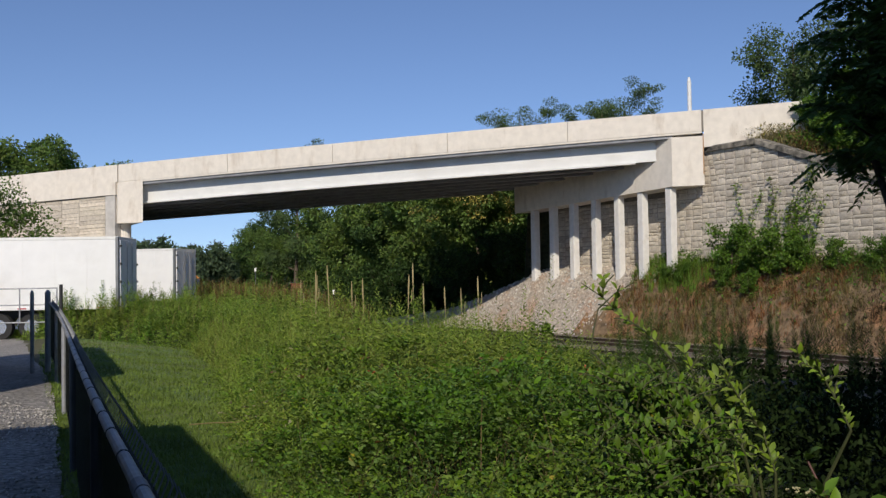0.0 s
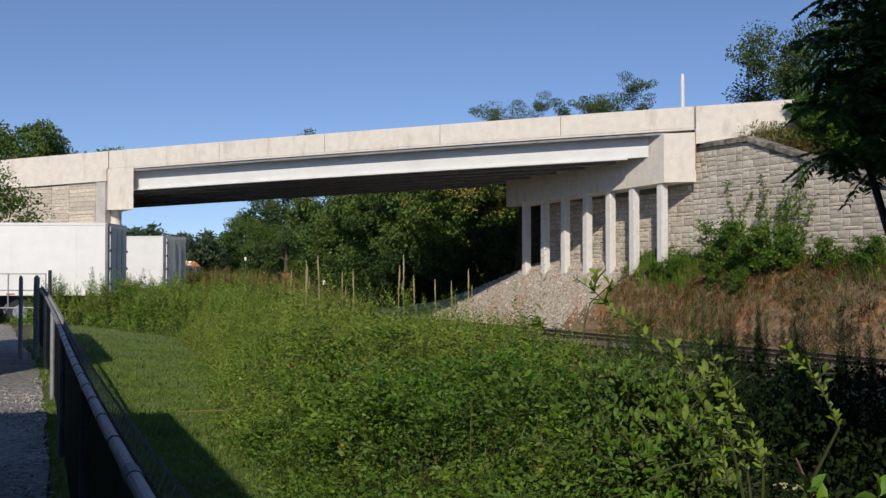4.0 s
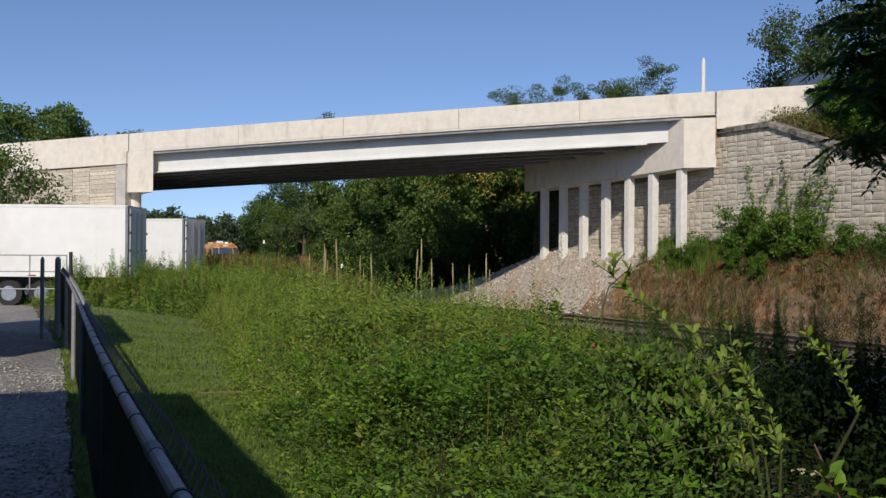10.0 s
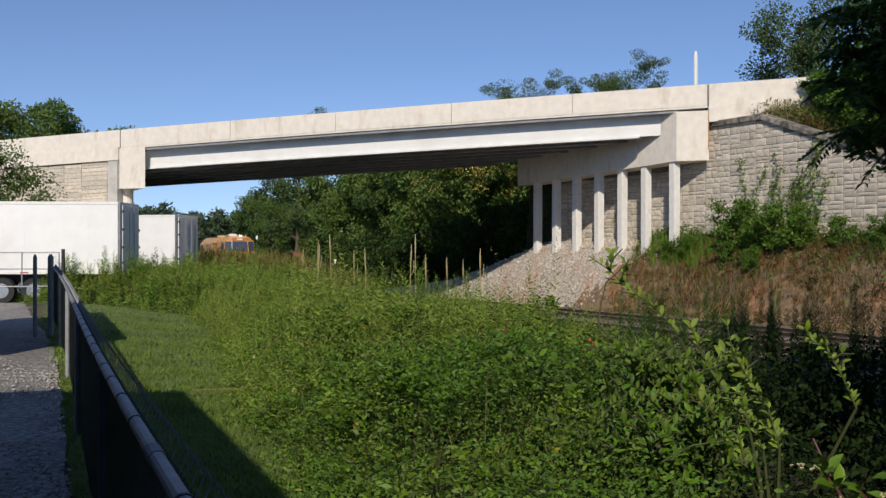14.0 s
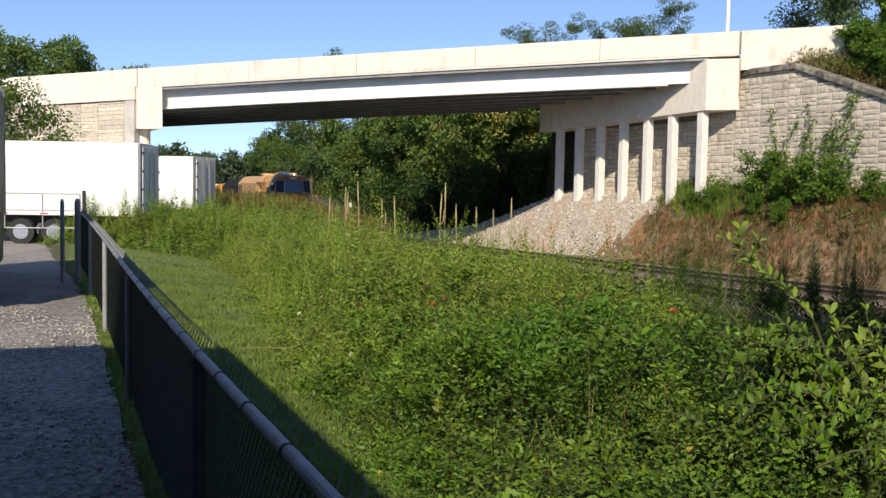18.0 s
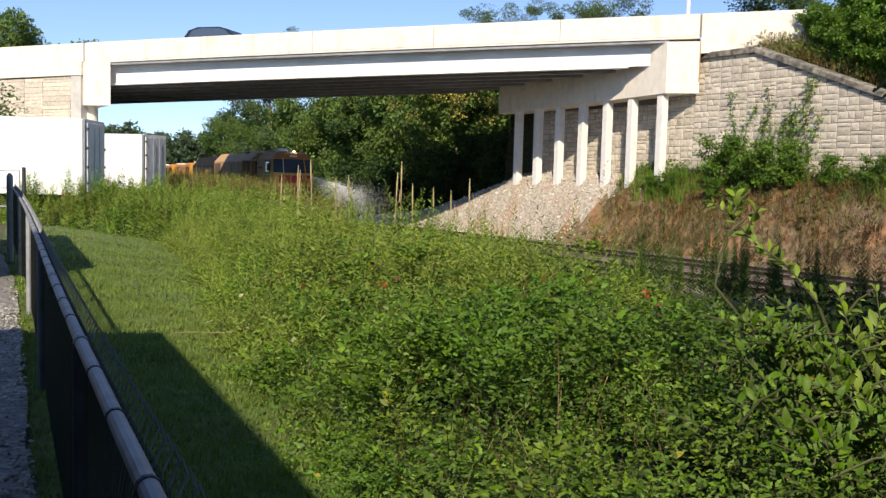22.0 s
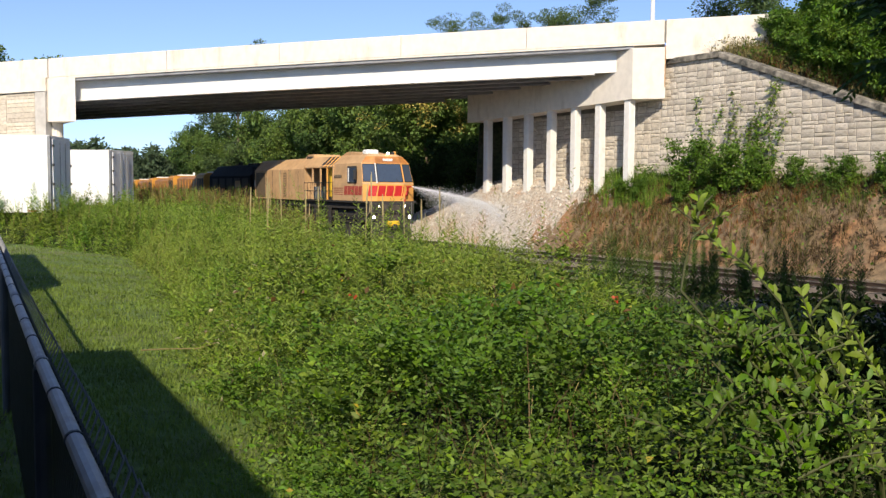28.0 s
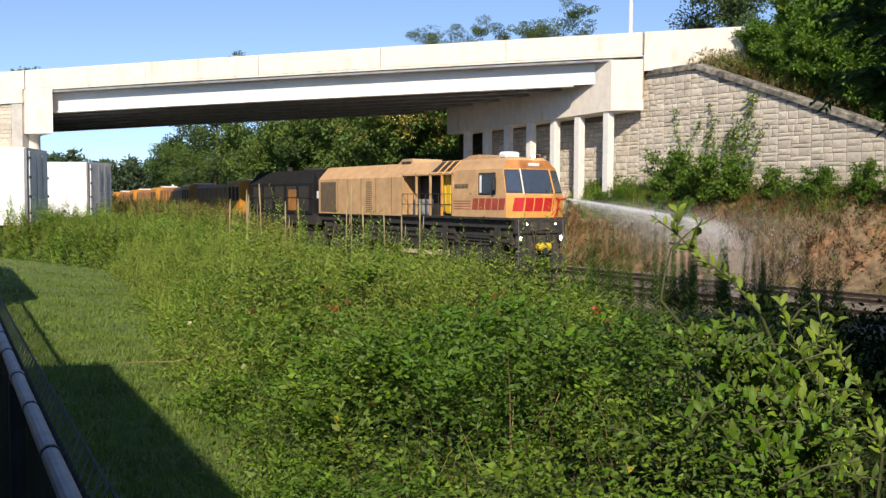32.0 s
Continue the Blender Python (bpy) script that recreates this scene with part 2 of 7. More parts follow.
M["loco_rust"] = mat("rusty_orange_paint", (0.50, 0.20, 0.05), 0.6, var=0.25, scale=3.0, second=(0.34, 0.13, 0.05), sscale=1.4, smix=0.42)
M["red_dusty"] = mat("dusty_red_lettering", (0.36, 0.06, 0.04), 0.7, var=0.2)
M["loco_front"] = mat("amber_cab_paint", (0.70, 0.34, 0.085), 0.5, var=0.10, scale=2.0, second=(0.60, 0.27, 0.07), sscale=0.9, smix=0.4)
M["yellow"] = mat("safety_yellow", (0.66, 0.42, 0.03), 0.5, var=0.1)
M["red"] = mat("red_lettering", (0.50, 0.02, 0.02), 0.5, var=0.12)
M["loco_dark"] = mat("sooty_underframe", (0.034, 0.031, 0.028), 0.85, var=0.35, scale=5)
M["loco_grime"] = mat("grimy_brown_gear", (0.055, 0.047, 0.038), 0.85, var=0.4, scale=5)
M["louvre"] = mat("dusty_louvre", (0.16, 0.115, 0.07), 0.8, var=0.2)
M["black_car"] = mat("near_black_hood", (0.018, 0.018, 0.019), 0.9, var=0.25, scale=2, spec=0.15)
M["wagon"] = mat("ochre_wagon_paint", (0.40, 0.17, 0.04), 0.6, var=0.2, scale=1.5, second=(0.20, 0.10, 0.045), sscale=0.6, smix=0.42)
M["white_lamp"] = mat("headlight_glow", (0.9, 0.9, 0.85), 0.3, emit=(1.0, 0.93, 0.75), strength=9)
M["off_white"] = mat("off_white_box", (0.75, 0.75, 0.73), 0.5, var=0.06)
LEAF = {}
# near-black leaf of the hollow: deep shade put into its colour, no gloss
for key, c, tr in (("weed", (0.142, 0.248, 0.036), 0.34), ("weed_light", (0.205, 0.30, 0.052), 0.28), ("bush", (0.092, 0.190, 0.026), 0.32), ("bush_dark", (0.060, 0.122, 0.020), 0.28), ("hollow_shade", (0.017, 0.029, 0.010), 0.08), ("twig", (0.185, 0.275, 0.040), 0.32), ("shrub", (0.088, 0.168, 0.020), 0.26),
                   ("tree", (0.112, 0.192, 0.052), 0.30), ("tree_dark", (0.045, 0.085, 0.024), 0.25), ("sapling", (0.070, 0.130, 0.034), 0.32), ("tree_pale", (0.10, 0.155, 0.055), 0.3), ("tree_haze", (0.075, 0.115, 0.06), 0.2),
                   ("golden", (0.48, 0.40, 0.11), 0.3), ("straw", (0.24, 0.20, 0.08), 0.2), ("stalk", (0.42, 0.345, 0.17), 0.1), ("olive", (0.16, 0.145, 0.05), 0.2), ("brown", (0.140, 0.080, 0.032), 0.15), ("umber", (0.085, 0.058, 0.028), 0.15), ("rusty", (0.20, 0.088, 0.034), 0.15), ("lawn", (0.170, 0.242, 0.050), 0.35), ("red", (0.50, 0.07, 0.02), 0.2)):
    drift = {"weed": (0.180, 0.245, 0.042), "bush": (0.118, 0.190, 0.026), "bush_dark": (0.068, 0.112, 0.020), "weed_light": (0.235, 0.285, 0.06), "tree": (0.125, 0.175, 0.035)}.get(key)
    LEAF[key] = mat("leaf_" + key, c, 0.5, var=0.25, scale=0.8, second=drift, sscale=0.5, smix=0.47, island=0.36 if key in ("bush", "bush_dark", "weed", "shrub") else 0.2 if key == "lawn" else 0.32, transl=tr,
                    spec=0.22 if key in ("bush", "bush_dark", "shrub", "twig") else 0.0 if key == "hollow_shade" else 0.12)


# ---- mesh helpers ----
def obj(name, bm, material, parent=None, label="", smooth=False):
    me = bpy.data.meshes.new(name)
    bm.normal_update()
    bm.to_mesh(me)
    bm.free()
    for m in material if isinstance(material, (list, tuple)) else [material]:
        me.materials.append(m)
    if smooth:
        for p in me.polygons:
            p.use_smooth = True
    ob = new(name, me)
    if parent:
        ob.parent = parent
    if label:
        ob["label"] = label
    return ob


part = obj


def empty(name, m=None, **tags):
    ob = new(name)
    ob.empty_display_size = 0.1
    if m is not None:
        ob.matrix_basis = m
    return tagged(ob, **tags)


def add_box(bm, lo, hi, bevel=0.0, m=None):
    """A box between two corners, with bevelled edges, carried by the matrix m."""
    lo, hi = Vector(lo), Vector(hi)
    c, s = (lo + hi) / 2, hi - lo
    r = bmesh.ops.create_cube(bm, size=1, matrix=(m or Matrix()) @ Matrix.Translation(c) @ Matrix.Diagonal((*s, 1)))
    if bevel:
        es = {e for v in r["verts"] for e in v.link_edges}
        bmesh.ops.bevel(bm, geom=list(es), offset=bevel, segments=1, affect="EDGES", clamp_overlap=True)
    return bm


def box(lo, hi, bevel=0.0, m=None):
    return add_box(bmesh.new(), lo, hi, bevel, m)


def add_tube(bm, pts, radii, sides=8, caps=True):
    """A tube through points with a radius at each."""
    rings = []
    for i, p in enumerate(pts):
        p = Vector(p)
        d = Vector(pts[min(i + 1, len(pts) - 1)]) - Vector(pts[max(i - 1, 0)])
        d = d.normalized() if d.length > 1e-6 else UP
        s = d.cross(UP if abs(d.z) < 0.95 else Vector((1, 0, 0))).normalized()
        u = s.cross(d)
        rings.append([bm.verts.new(p + radii[i] * (math.cos(k / sides * math.tau) * s + math.sin(k / sides * math.tau) * u)) for k in range(sides)])
    for a, b in zip(rings, rings[1:]):
        for k in range(sides):
            bm.faces.new((a[k], a[(k + 1) % sides], b[(k + 1) % sides], b[k]))
    if caps:
        bm.faces.new(rings[0][::-1])
        bm.faces.new(rings[-1])
    return bm


def tube(pts, radii, sides=8):
    if not isinstance(radii, (list, tuple)):
        radii = [radii] * len(pts)
    return add_tube(bmesh.new(), pts, radii, sides)


def add_prism(bm, outline, lo, hi, axis, m=None):
    """A polygon in two axes drawn out along the third. outline: pairs in the order of the other two axes."""
    def at(p, h):
        v = {0: (h, p[0], p[1]), 1: (p[0], h, p[1]), 2: (p[0], p[1], h)}[axis]
        return (m or Matrix()) @ Vector(v)
    a = [bm.verts.new(at(p, lo)) for p in outline]
    b = [bm.verts.new(at(p, hi)) for p in outline]
    bm.faces.new(a[::-1])
    bm.faces.new(b)
    for i in range(len(a)):
        j = (i + 1) % len(a)
        bm.faces.new((a[i], a[j], b[j], b[i]))
    bmesh.ops.recalc_face_normals(bm, faces=bm.faces)
    return bm


def prism(outline, lo, hi, axis, m=None):
    return add_prism(bmesh.new(), outline, lo, hi, axis, m)


def raw_mesh(name, verts, loops, sides, materials, parent=None):
    """A mesh straight from arrays; every face has the same number of sides."""
    me = bpy.data.meshes.new(name)
    me.vertices.add(len(verts))
    me.vertices.foreach_set("co", np.asarray(verts, np.float32).ravel())
    loops = np.asarray(loops, np.int32).ravel()
    nf = len(loops) // sides
    me.loops.add(len(loops))
    me.loops.foreach_set("vertex_index", loops)
    me.polygons.add(nf)
    me.polygons.foreach_set("loop_start", np.arange(nf, dtype=np.int32) * sides)
    for m in materials:
        me.materials.append(m)
    me.update(calc_edges=True)
    ob = new(name, me)
    if parent:
        ob.parent = parent
    return ob


RNG = np.random.default_rng(7)


def unit(v):
    return v / np.maximum(np.linalg.norm(v, axis=1, keepdims=True), 1e-9)


def leaf_arrays(pos, way, size, width=0.5, fold=0.12, droop=0.0):
    """Folded four-cornered leaves at pos, pointing along way: vertices and triangle loops."""
    n = len(pos)
    way = unit(way)
    side = unit(np.cross(way, unit(RNG.normal(size=(n, 3)) * 0.9 + [0, 0, 0.8])))
    nor = np.cross(side, way)
    size = np.broadcast_to(size, n)[:, None]
    mid = pos + way * size * 0.45 + nor * size * fold
    tip = pos + way * size - nor * size * droop
    v = np.stack([pos, mid + side * size * width * 0.5, tip, mid - side * size * width * 0.5], 1).reshape(-1, 3)
    k = np.arange(n)[:, None] * 4
    return v, np.concatenate([k + [0, 1, 2], k + [0, 2, 3]], 1).reshape(-1)


def oval_arrays(pos, way, size, width=0.5, fold=0.12, droop=0.0):
    """Oval pointed leaves of four faces, for those close by."""
    n = len(pos)
    way = unit(way)
    side = unit(np.cross(way, unit(RNG.normal(size=(n, 3)) * 0.9 + [0, 0, 0.8])))
    nor = np.cross(side, way)
    size = np.broadcast_to(size, n)[:, None]
    a, b = pos + way * size * 0.28 + nor * size * fold * 0.5, pos + way * size * 0.68 + nor * size * fold * 0.4
    tip = pos + way * size - nor * size * droop
    wa, wb = side * size * width * 0.46, side * size * width * 0.40
    v = np.stack([pos, a + wa, b + wb, tip, b - wb, a - wa], 1).reshape(-1, 3)
    k = np.arange(n)[:, None] * 6
    return v, np.concatenate([k + [0, 1, 5], k + [1, 2, 4], k + [1, 4, 5], k + [2, 3, 4]], 1).reshape(-1)


def leaf_mesh(name, pos, way, size, material, width=0.5, parent=None, fold=0.12, droop=0.0, oval=False):
    v, l = (oval_arrays if oval else leaf_arrays)(np.asarray(pos, float), np.asarray(way, float), size, width, fold, droop)
    return raw_mesh(name, v, l, 3, [material], parent)


def blades(name, base, height, lean, width, material, parent=None):
    """Grass blades: a narrow bent strip of two quads each, from its base."""
    n = len(base)
    ang = RNG.uniform(0, math.tau, n)
    side = np.stack([np.cos(ang), np.sin(ang), 0 * ang], 1) * np.broadcast_to(width, n)[:, None] * 0.5
    out = np.stack([-np.sin(ang), np.cos(ang), 0 * ang], 1) * (height * lean)[:, None]
    up = np.zeros((n, 3))
    up[:, 2] = height
    mid, tip = base + up * 0.55 + out * 0.3, base + up + out
    v = np.stack([base - side, base + side, mid + side * 0.8, mid - side * 0.8, tip + side * 0.15, tip - side * 0.15], 1).reshape(-1, 3)
    k = np.arange(n)[:, None] * 6
    return raw_mesh(name, v, np.concatenate([k + [0, 1, 2, 3], k + [3, 2, 4, 5]], 1), 4, [material], parent)


def smooth_noise(x, y, s, seed=0.0):
    return (np.sin(x * s + 1.7 * seed) * np.cos(y * s * 1.13 + seed) + 0.5 * np.sin(x * s * 2.3 + y * s * 1.7 + seed * 3.1) + 0.25 * np.cos(x * s * 5.1 - y * s * 4.3 + seed)) / 1.75


# ---- ground ----
Q_AT = (-200, -60, -30, -26, -22, -17, -12, -8.2, -7.0, -6.2, 2.0, 3.0, 4.0, 5.0, 6.0, 30, 90, 300)
Z_AT = (2.0, 0.2, -0.05, -0.1, -0.35, -0.8, -1.15, -1.46, -1.425, -1.425, -1.425, -1.40, 0.3, 1.65, 2.1, 4.0, 6.0, 9.0)


def ground_z(x, y):
    """Height of the ground; arrays or numbers."""
    x, y = np.asarray(x, float), np.asarray(y, float)
    a, q = aq(x, y)
    z = np.interp(q, Q_AT, Z_AT)
    z = z - 0.012 * np.clip(a - 8, 0, 60) * np.clip((q + 16) / 4, 0, 1)
    flat = np.interp(a, (11.5, 16, 21, 34), (0, 0.32, 0.66, 1)) * (q > 2.0)
    z = z * (1 - flat) + (np.interp(q, (2.0, 6, 12, 40, 300), (-1.425, -1.42, -1.1, 1.0, 9.0)) - 0.012 * np.clip(a - 8, 0, 60)) * flat
    near = np.interp(a, (-26, -12), (1, 0)) * (q > 3.0)
    z = z * (1 - near) + np.interp(q, (2.0, 3, 9, 40, 300), (-1.425, -1.40, 1.2, 3.0, 9.0)) * near
    u = (x - 0.35) * 0.913 + y * 0.408
    w = np.clip((y - 16) / 12, 0, 1) * np.clip(-u / 2.0 + 0.5, 0, 1) * (y < 60)
    z = z * (1 - w) - 0.55 * w
    # fill behind the retaining wall
    s = (x - 11.65) * -0.96 + (y - 44.24) * 0.28
    d = (x - 11.65) * 0.28 + (y - 44.24) * 0.96
    cz = np.where(a > -4.0, 7.4, np.maximum(7.4 - 0.372 * (-4.0 - a), 1.5))
    fill = np.minimum(cz + (q - 6.7) * 0.75, 8.0 - np.clip(-d - 0.3, 0, 40) * 0.55 - np.clip(d - 11.5, 0, 60) * 0.6)
    z = np.where((q > 6.9) & (a < 15), np.maximum(z, fill), z)
    # left approach fill
    lf = 7.2 - np.clip(-d + 0.35, 0, 30) * 3.0 - np.clip(d - 10, 0, 40) * 0.6
    z = np.where((s > 34.4 + 1.11 * np.maximum(d, 0)), np.maximum(z, np.where(d > 0.45, lf, -9)), z)
    return z + 0.04 * smooth_noise(x, y, 1.9) * ((q < -8) | (q > 3))


def axis_steps(lo, hi, fine_lo, fine_hi, step, grow=1.22):
    out = list(np.arange(fine_lo, fine_hi + 1e-6, step))
    d, v = step, fine_hi
    while v < hi:
        d *= grow
        v += d
        out.append(min(v, hi))
    d, v = step, fine_lo
    while v > lo:
        d *= grow
        v -= d
        out.insert(0, max(v, lo))
    return np.array(out)


def build_ground():
    xs, ys = axis_steps(-2500, 2500, -32, 34, 0.42), axis_steps(-2500, 2500, -6, 78, 0.5)
    X, Y = np.meshgrid(xs, ys)
    Z = ground_z(X, Y)
    nx, ny = len(xs), len(ys)
    v = np.stack([X, Y, Z], -1).reshape(-1, 3)
    i, j = np.meshgrid(np.arange(nx - 1), np.arange(ny - 1))
    k = (j * nx + i).reshape(-1)
    loops = np.stack([k, k + 1, k + nx + 1, k + nx], 1)
    ob = raw_mesh("ground", v, loops, 4, [M["soil"], M["grass"], M["gravel"], M["ballast"], M["clay"], M["rubble"]])
    c = v[loops].mean(1)
    a, q = aq(c[:, 0], c[:, 1])
    u = (c[:, 0] - F0.x) * FN.x + (c[:, 1] - F0.y) * FN.y
    idx = np.zeros(len(c), np.int32)
    idx[(u < 4.4) & (u > -0.2) & (c[:, 1] < 40)] = 1
    idx[(u <= -1.0) & (u > -60) & (c[:, 1] < 60)] = 2
    idx[(q > -7.2) & (q < 2.6)] = 3
    idx[(q >= 2.6) & (q < 6.4) & (a < 30)] = 4
    idx[(q >= 2.6) & (q < 6.4) & (a < 30) & (a > 1.9 + 1.5 * (5.2 - q) + 0.9 * smooth_noise(c[:, 0], c[:, 1], 1.6, 4.0))] = 5
    ob.data.polygons.foreach_set("material_index", idx)
    for p in ob.data.polygons:
        p.use_smooth = True
    return tagged(ob, "weedy ground with mown grass, gravel lot and red clay slope", "ground", kind="structure")


build_ground()


FFD, FFN = Vector((-0.444, 0.896, 0)), Vector((0.896, 0.444, 0))


def fence_top(v):
    return 1.103 - 0.01986 * v + 0.001157 * v * v


def fence_u(v):
    return 0.2695 + 0.02844 * v + 0.001861 * v * v - 0.0000746 * v * v * v


def build_lot():
    us, vs = np.concatenate([np.linspace(-40, -6, 40), np.linspace(-5.6, -0.12, 20)]), np.linspace(-14, 46, 130)
    U, V = np.meshgrid(us, vs)
    Vc = np.clip(V, 0, 22)
    U = U + np.where(U > -0.2, fence_u(Vc) + 0.02 * np.sin(V * 2.3), 0.4)
    X, Y = -0.444 * V + 0.896 * U, 0.896 * V + 0.444 * U
    Z = ground_z(X, Y) + 0.035
    nx = len(us)
    k = (np.arange(len(vs) - 1)[:, None] * nx + np.arange(nx - 1)[None]).ravel()
    ob = raw_mesh("gravel_lot", np.stack([X, Y, Z], -1).reshape(-1, 3), np.stack([k, k + 1, k + nx + 1, k + nx], 1), 4, [M["gravel"]])
    for p in ob.data.polygons:
        p.use_smooth = True
    return tagged(ob, "grey gravel parking lot beside the fence", "gravel lot", kind="structure")


build_lot()


def build_pebbles():
    """Loose stones on the lot beside the fence, as small octahedra."""
    n = 7000
    v, u = 1.0 + 15 * RNG.random(n) ** 1.2, -3.2 * RNG.random(n) ** 1.3 - 0.1
    u = u + fence_u(v)
    x, y = -0.444 * v + 0.896 * u, 0.896 * v + 0.444 * u
    c = np.stack([x, y, ground_z(x, y) + 0.04], 1)
    r = RNG.uniform(0.008, 0.026, n)[:, None, None]
    axes = np.array([[1, 0, 0], [0, 1, 0], [-1, 0, 0], [0, -1, 0], [0, 0, 0.6], [0, 0, -0.6]], float)
    p = c[:, None, :] + axes[None] * r * RNG.uniform(0.6, 1.3, (n, 6, 1))
    f = np.array([[0, 1, 4], [1, 2, 4], [2, 3, 4], [3, 0, 4], [1, 0, 5], [2, 1, 5], [3, 2, 5], [0, 3, 5]])
    ob = raw_mesh("pebbles", p.reshape(-1, 3), (np.arange(n)[:, None, None] * 6 + f[None]).reshape(-1), 3, [M["pebble"]])
    tagged(ob, "loose pale gravel stones along the fence", "gravel", kind="stuff")


M["pebble"] = mat("pebble", (0.38, 0.36, 0.33), 0.9, var=0.2, island=0.4)
build_pebbles()

# ---- bridge ----
def frame_matrix(o, x, y=None):
    """A pose with its x axis along x (level), z up."""
    x = Vector(x).normalized()
    y = UP.cross(x)
    return Matrix(((x.x, y.x, 0, o.x), (x.y, y.y, 0, o.y), (0, 0, 1, o.z), (0, 0, 0, 1)))


def strip(s0, s1, d0, d1, zlo, zhi, n=16):
    """A long member of the bridge between two stations; zlo and zhi are offsets below the parapet's top."""
    bm = bmesh.new()
    rows = []
    for i in range(n + 1):
        s = s0 + (s1 - s0) * i / n
        z = deck_z(s)
        rows.append([bm.verts.new(brg(s, d, z + h)) for d, h in ((d0, zlo), (d1, zlo), (d1, zhi), (d0, zhi))])
    for a, b in zip(rows, rows[1:]):
        for k in range(4):
            bm.faces.new((a[k], a[(k + 1) % 4], b[(k + 1) % 4], b[k]))
    bm.faces.new(rows[0])
    bm.faces.new(rows[-1][::-1])
    bmesh.ops.recalc_face_normals(bm, faces=bm.faces)
    return bm


S_L = 32.4       # left end of the span
WID = 9.4        # length of the abutment caps, square to the face
DECK = 11.2      # width over the parapets


def skew(d):
    """Shift of the right abutment along the span at a depth d behind the front face."""
    return d * (T.dot(B) / T.dot(NB))


def build_bridge():
    br = empty("road_bridge", label="pale concrete road bridge with white girders over the railway", category="bridge")
    # parapets in cast lengths with open joints
    cuts = [0.03, 6.4, 12.6, 19.0, 25.3, S_L - 0.03]
    for d0, d1 in ((0.0, 0.35), (DECK - 0.35, DECK)):
        for a, b in zip(cuts, cuts[1:]):
            part("parapet", strip(a + 0.012, b - 0.012, d0, d1, -1.0, 0, 6), M["concrete"], br)
    part("deck_edge", strip(0.03, S_L - 0.03, 0.02, DECK - 0.02, -1.10, -1.00), M["concrete"], br)
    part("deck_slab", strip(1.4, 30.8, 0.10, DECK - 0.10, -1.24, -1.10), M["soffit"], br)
    part("road_surface", strip(0.03, S_L - 0.03, 0.36, DECK - 0.36, -0.99, -0.93), M["asphalt"], br)
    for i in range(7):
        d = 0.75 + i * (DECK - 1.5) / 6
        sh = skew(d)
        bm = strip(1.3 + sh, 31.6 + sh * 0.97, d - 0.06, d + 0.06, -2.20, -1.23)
        part("girder_web", bm, M["girder"] if i == 0 else M["girder_shade"], br)
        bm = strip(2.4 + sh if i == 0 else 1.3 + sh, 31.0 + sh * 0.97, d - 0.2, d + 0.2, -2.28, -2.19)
        part("girder_flange", bm, M["girder"] if i == 0 else M["girder_shade"], br)
    return br


def slanted_block(s0, s1, d0, d1, z0, z1, along, fall=0.0):
    """A block whose front lies in the bridge's face and whose sides run back along the track's line."""
    bm = bmesh.new()
    k = along.dot(B) / along.dot(NB)
    outline = [brg(s0 + d0 * k, d0), brg(s1 + d0 * k, d0), brg(s1 + d1 * k, d1), brg(s0 + d1 * k, d1)]
    lo = [bm.verts.new(Vector((p.x, p.y, z0 - (fall if i > 1 else 0)))) for i, p in enumerate(outline)]
    hi = [bm.verts.new(Vector((p.x, p.y, z1))) for p in outline]
    bm.faces.new(lo)
    bm.faces.new(hi)
    for i in range(4):
        bm.faces.new((lo[i], lo[(i + 1) % 4], hi[(i + 1) % 4], hi[i]))
    bmesh.ops.recalc_face_normals(bm, faces=bm.faces)
    return bm


def build_abutments(br):
    part("abutment_cap", slanted_block(-0.02, 1.46, -0.02, WID - 0.7, 5.76, 8.10, T, 0.42), M["concrete"], br)
    part("rust_streak", strip(-0.045, 0.0, -0.05, -0.022, -3.05, -1.15, 1), M["rust_stain"], br)
    part("joint_filler", strip(-0.06, 0.06, 0.04, 0.30, -1.0, -0.03, 2), M["mortar"], br)
    part("abutment_cap", slanted_block(30.75, 32.42, -0.02, WID, 5.02, 7.36, T), M["concrete"], br)
    for i, a in enumerate((0.33, 2.28, 4.03, 5.86, 7.72, 9.53, 11.3)):
        p = trk(a, 5.0)
        base = float(ground_z(p.x, p.y)) - 0.3
        r = 0.195
        bm = bmesh.new()
        bmesh.ops.create_cube(bm, size=1, matrix=frame_matrix(Vector((p.x, p.y, (base + 5.84) / 2)), T) @ Matrix.Diagonal((2 * r, 2 * r, 5.84 - base, 1)))
        bmesh.ops.bevel(bm, geom=[e for e in bm.edges if abs((e.verts[0].co - e.verts[1].co).z) > 1], offset=0.03, segments=2, affect="EDGES")
        part("column", bm, M["pile"], br, "white-painted concrete column")
    for i in range(5):
        d = 0.9 + i * 1.9
        p = brg(31.6 + skew(d), d)
        part("column", tube([(p.x, p.y, -1), (p.x, p.y, 5.03)], 0.36, 16), M["concrete"], br)
    return br


bridge = build_bridge()
build_abutments(bridge)


# ---- retaining wall beside the track ----
def split_rects(x, y, w, h, rnd):
    """Ashlar pattern: a panel cut at random into stones."""
    if w * h < 0.12 or (w < 0.68 and h < 0.36) or (w * h < 0.26 and rnd.random() < 0.3):
        return [(x, y, w, h)]
    if w / h > 1.45 + rnd.random() * 1.1:
        k = rnd.choice((0.4, 0.5, 0.6)) * w
        return split_rects(x, y, k, h, rnd) + split_rects(x + k, y, w - k, h, rnd)
    k = rnd.choice((0.33, 0.5, 0.67)) * h
    return split_rects(x, y, w, k, rnd) + split_rects(x, y + k, w, h - k, rnd)


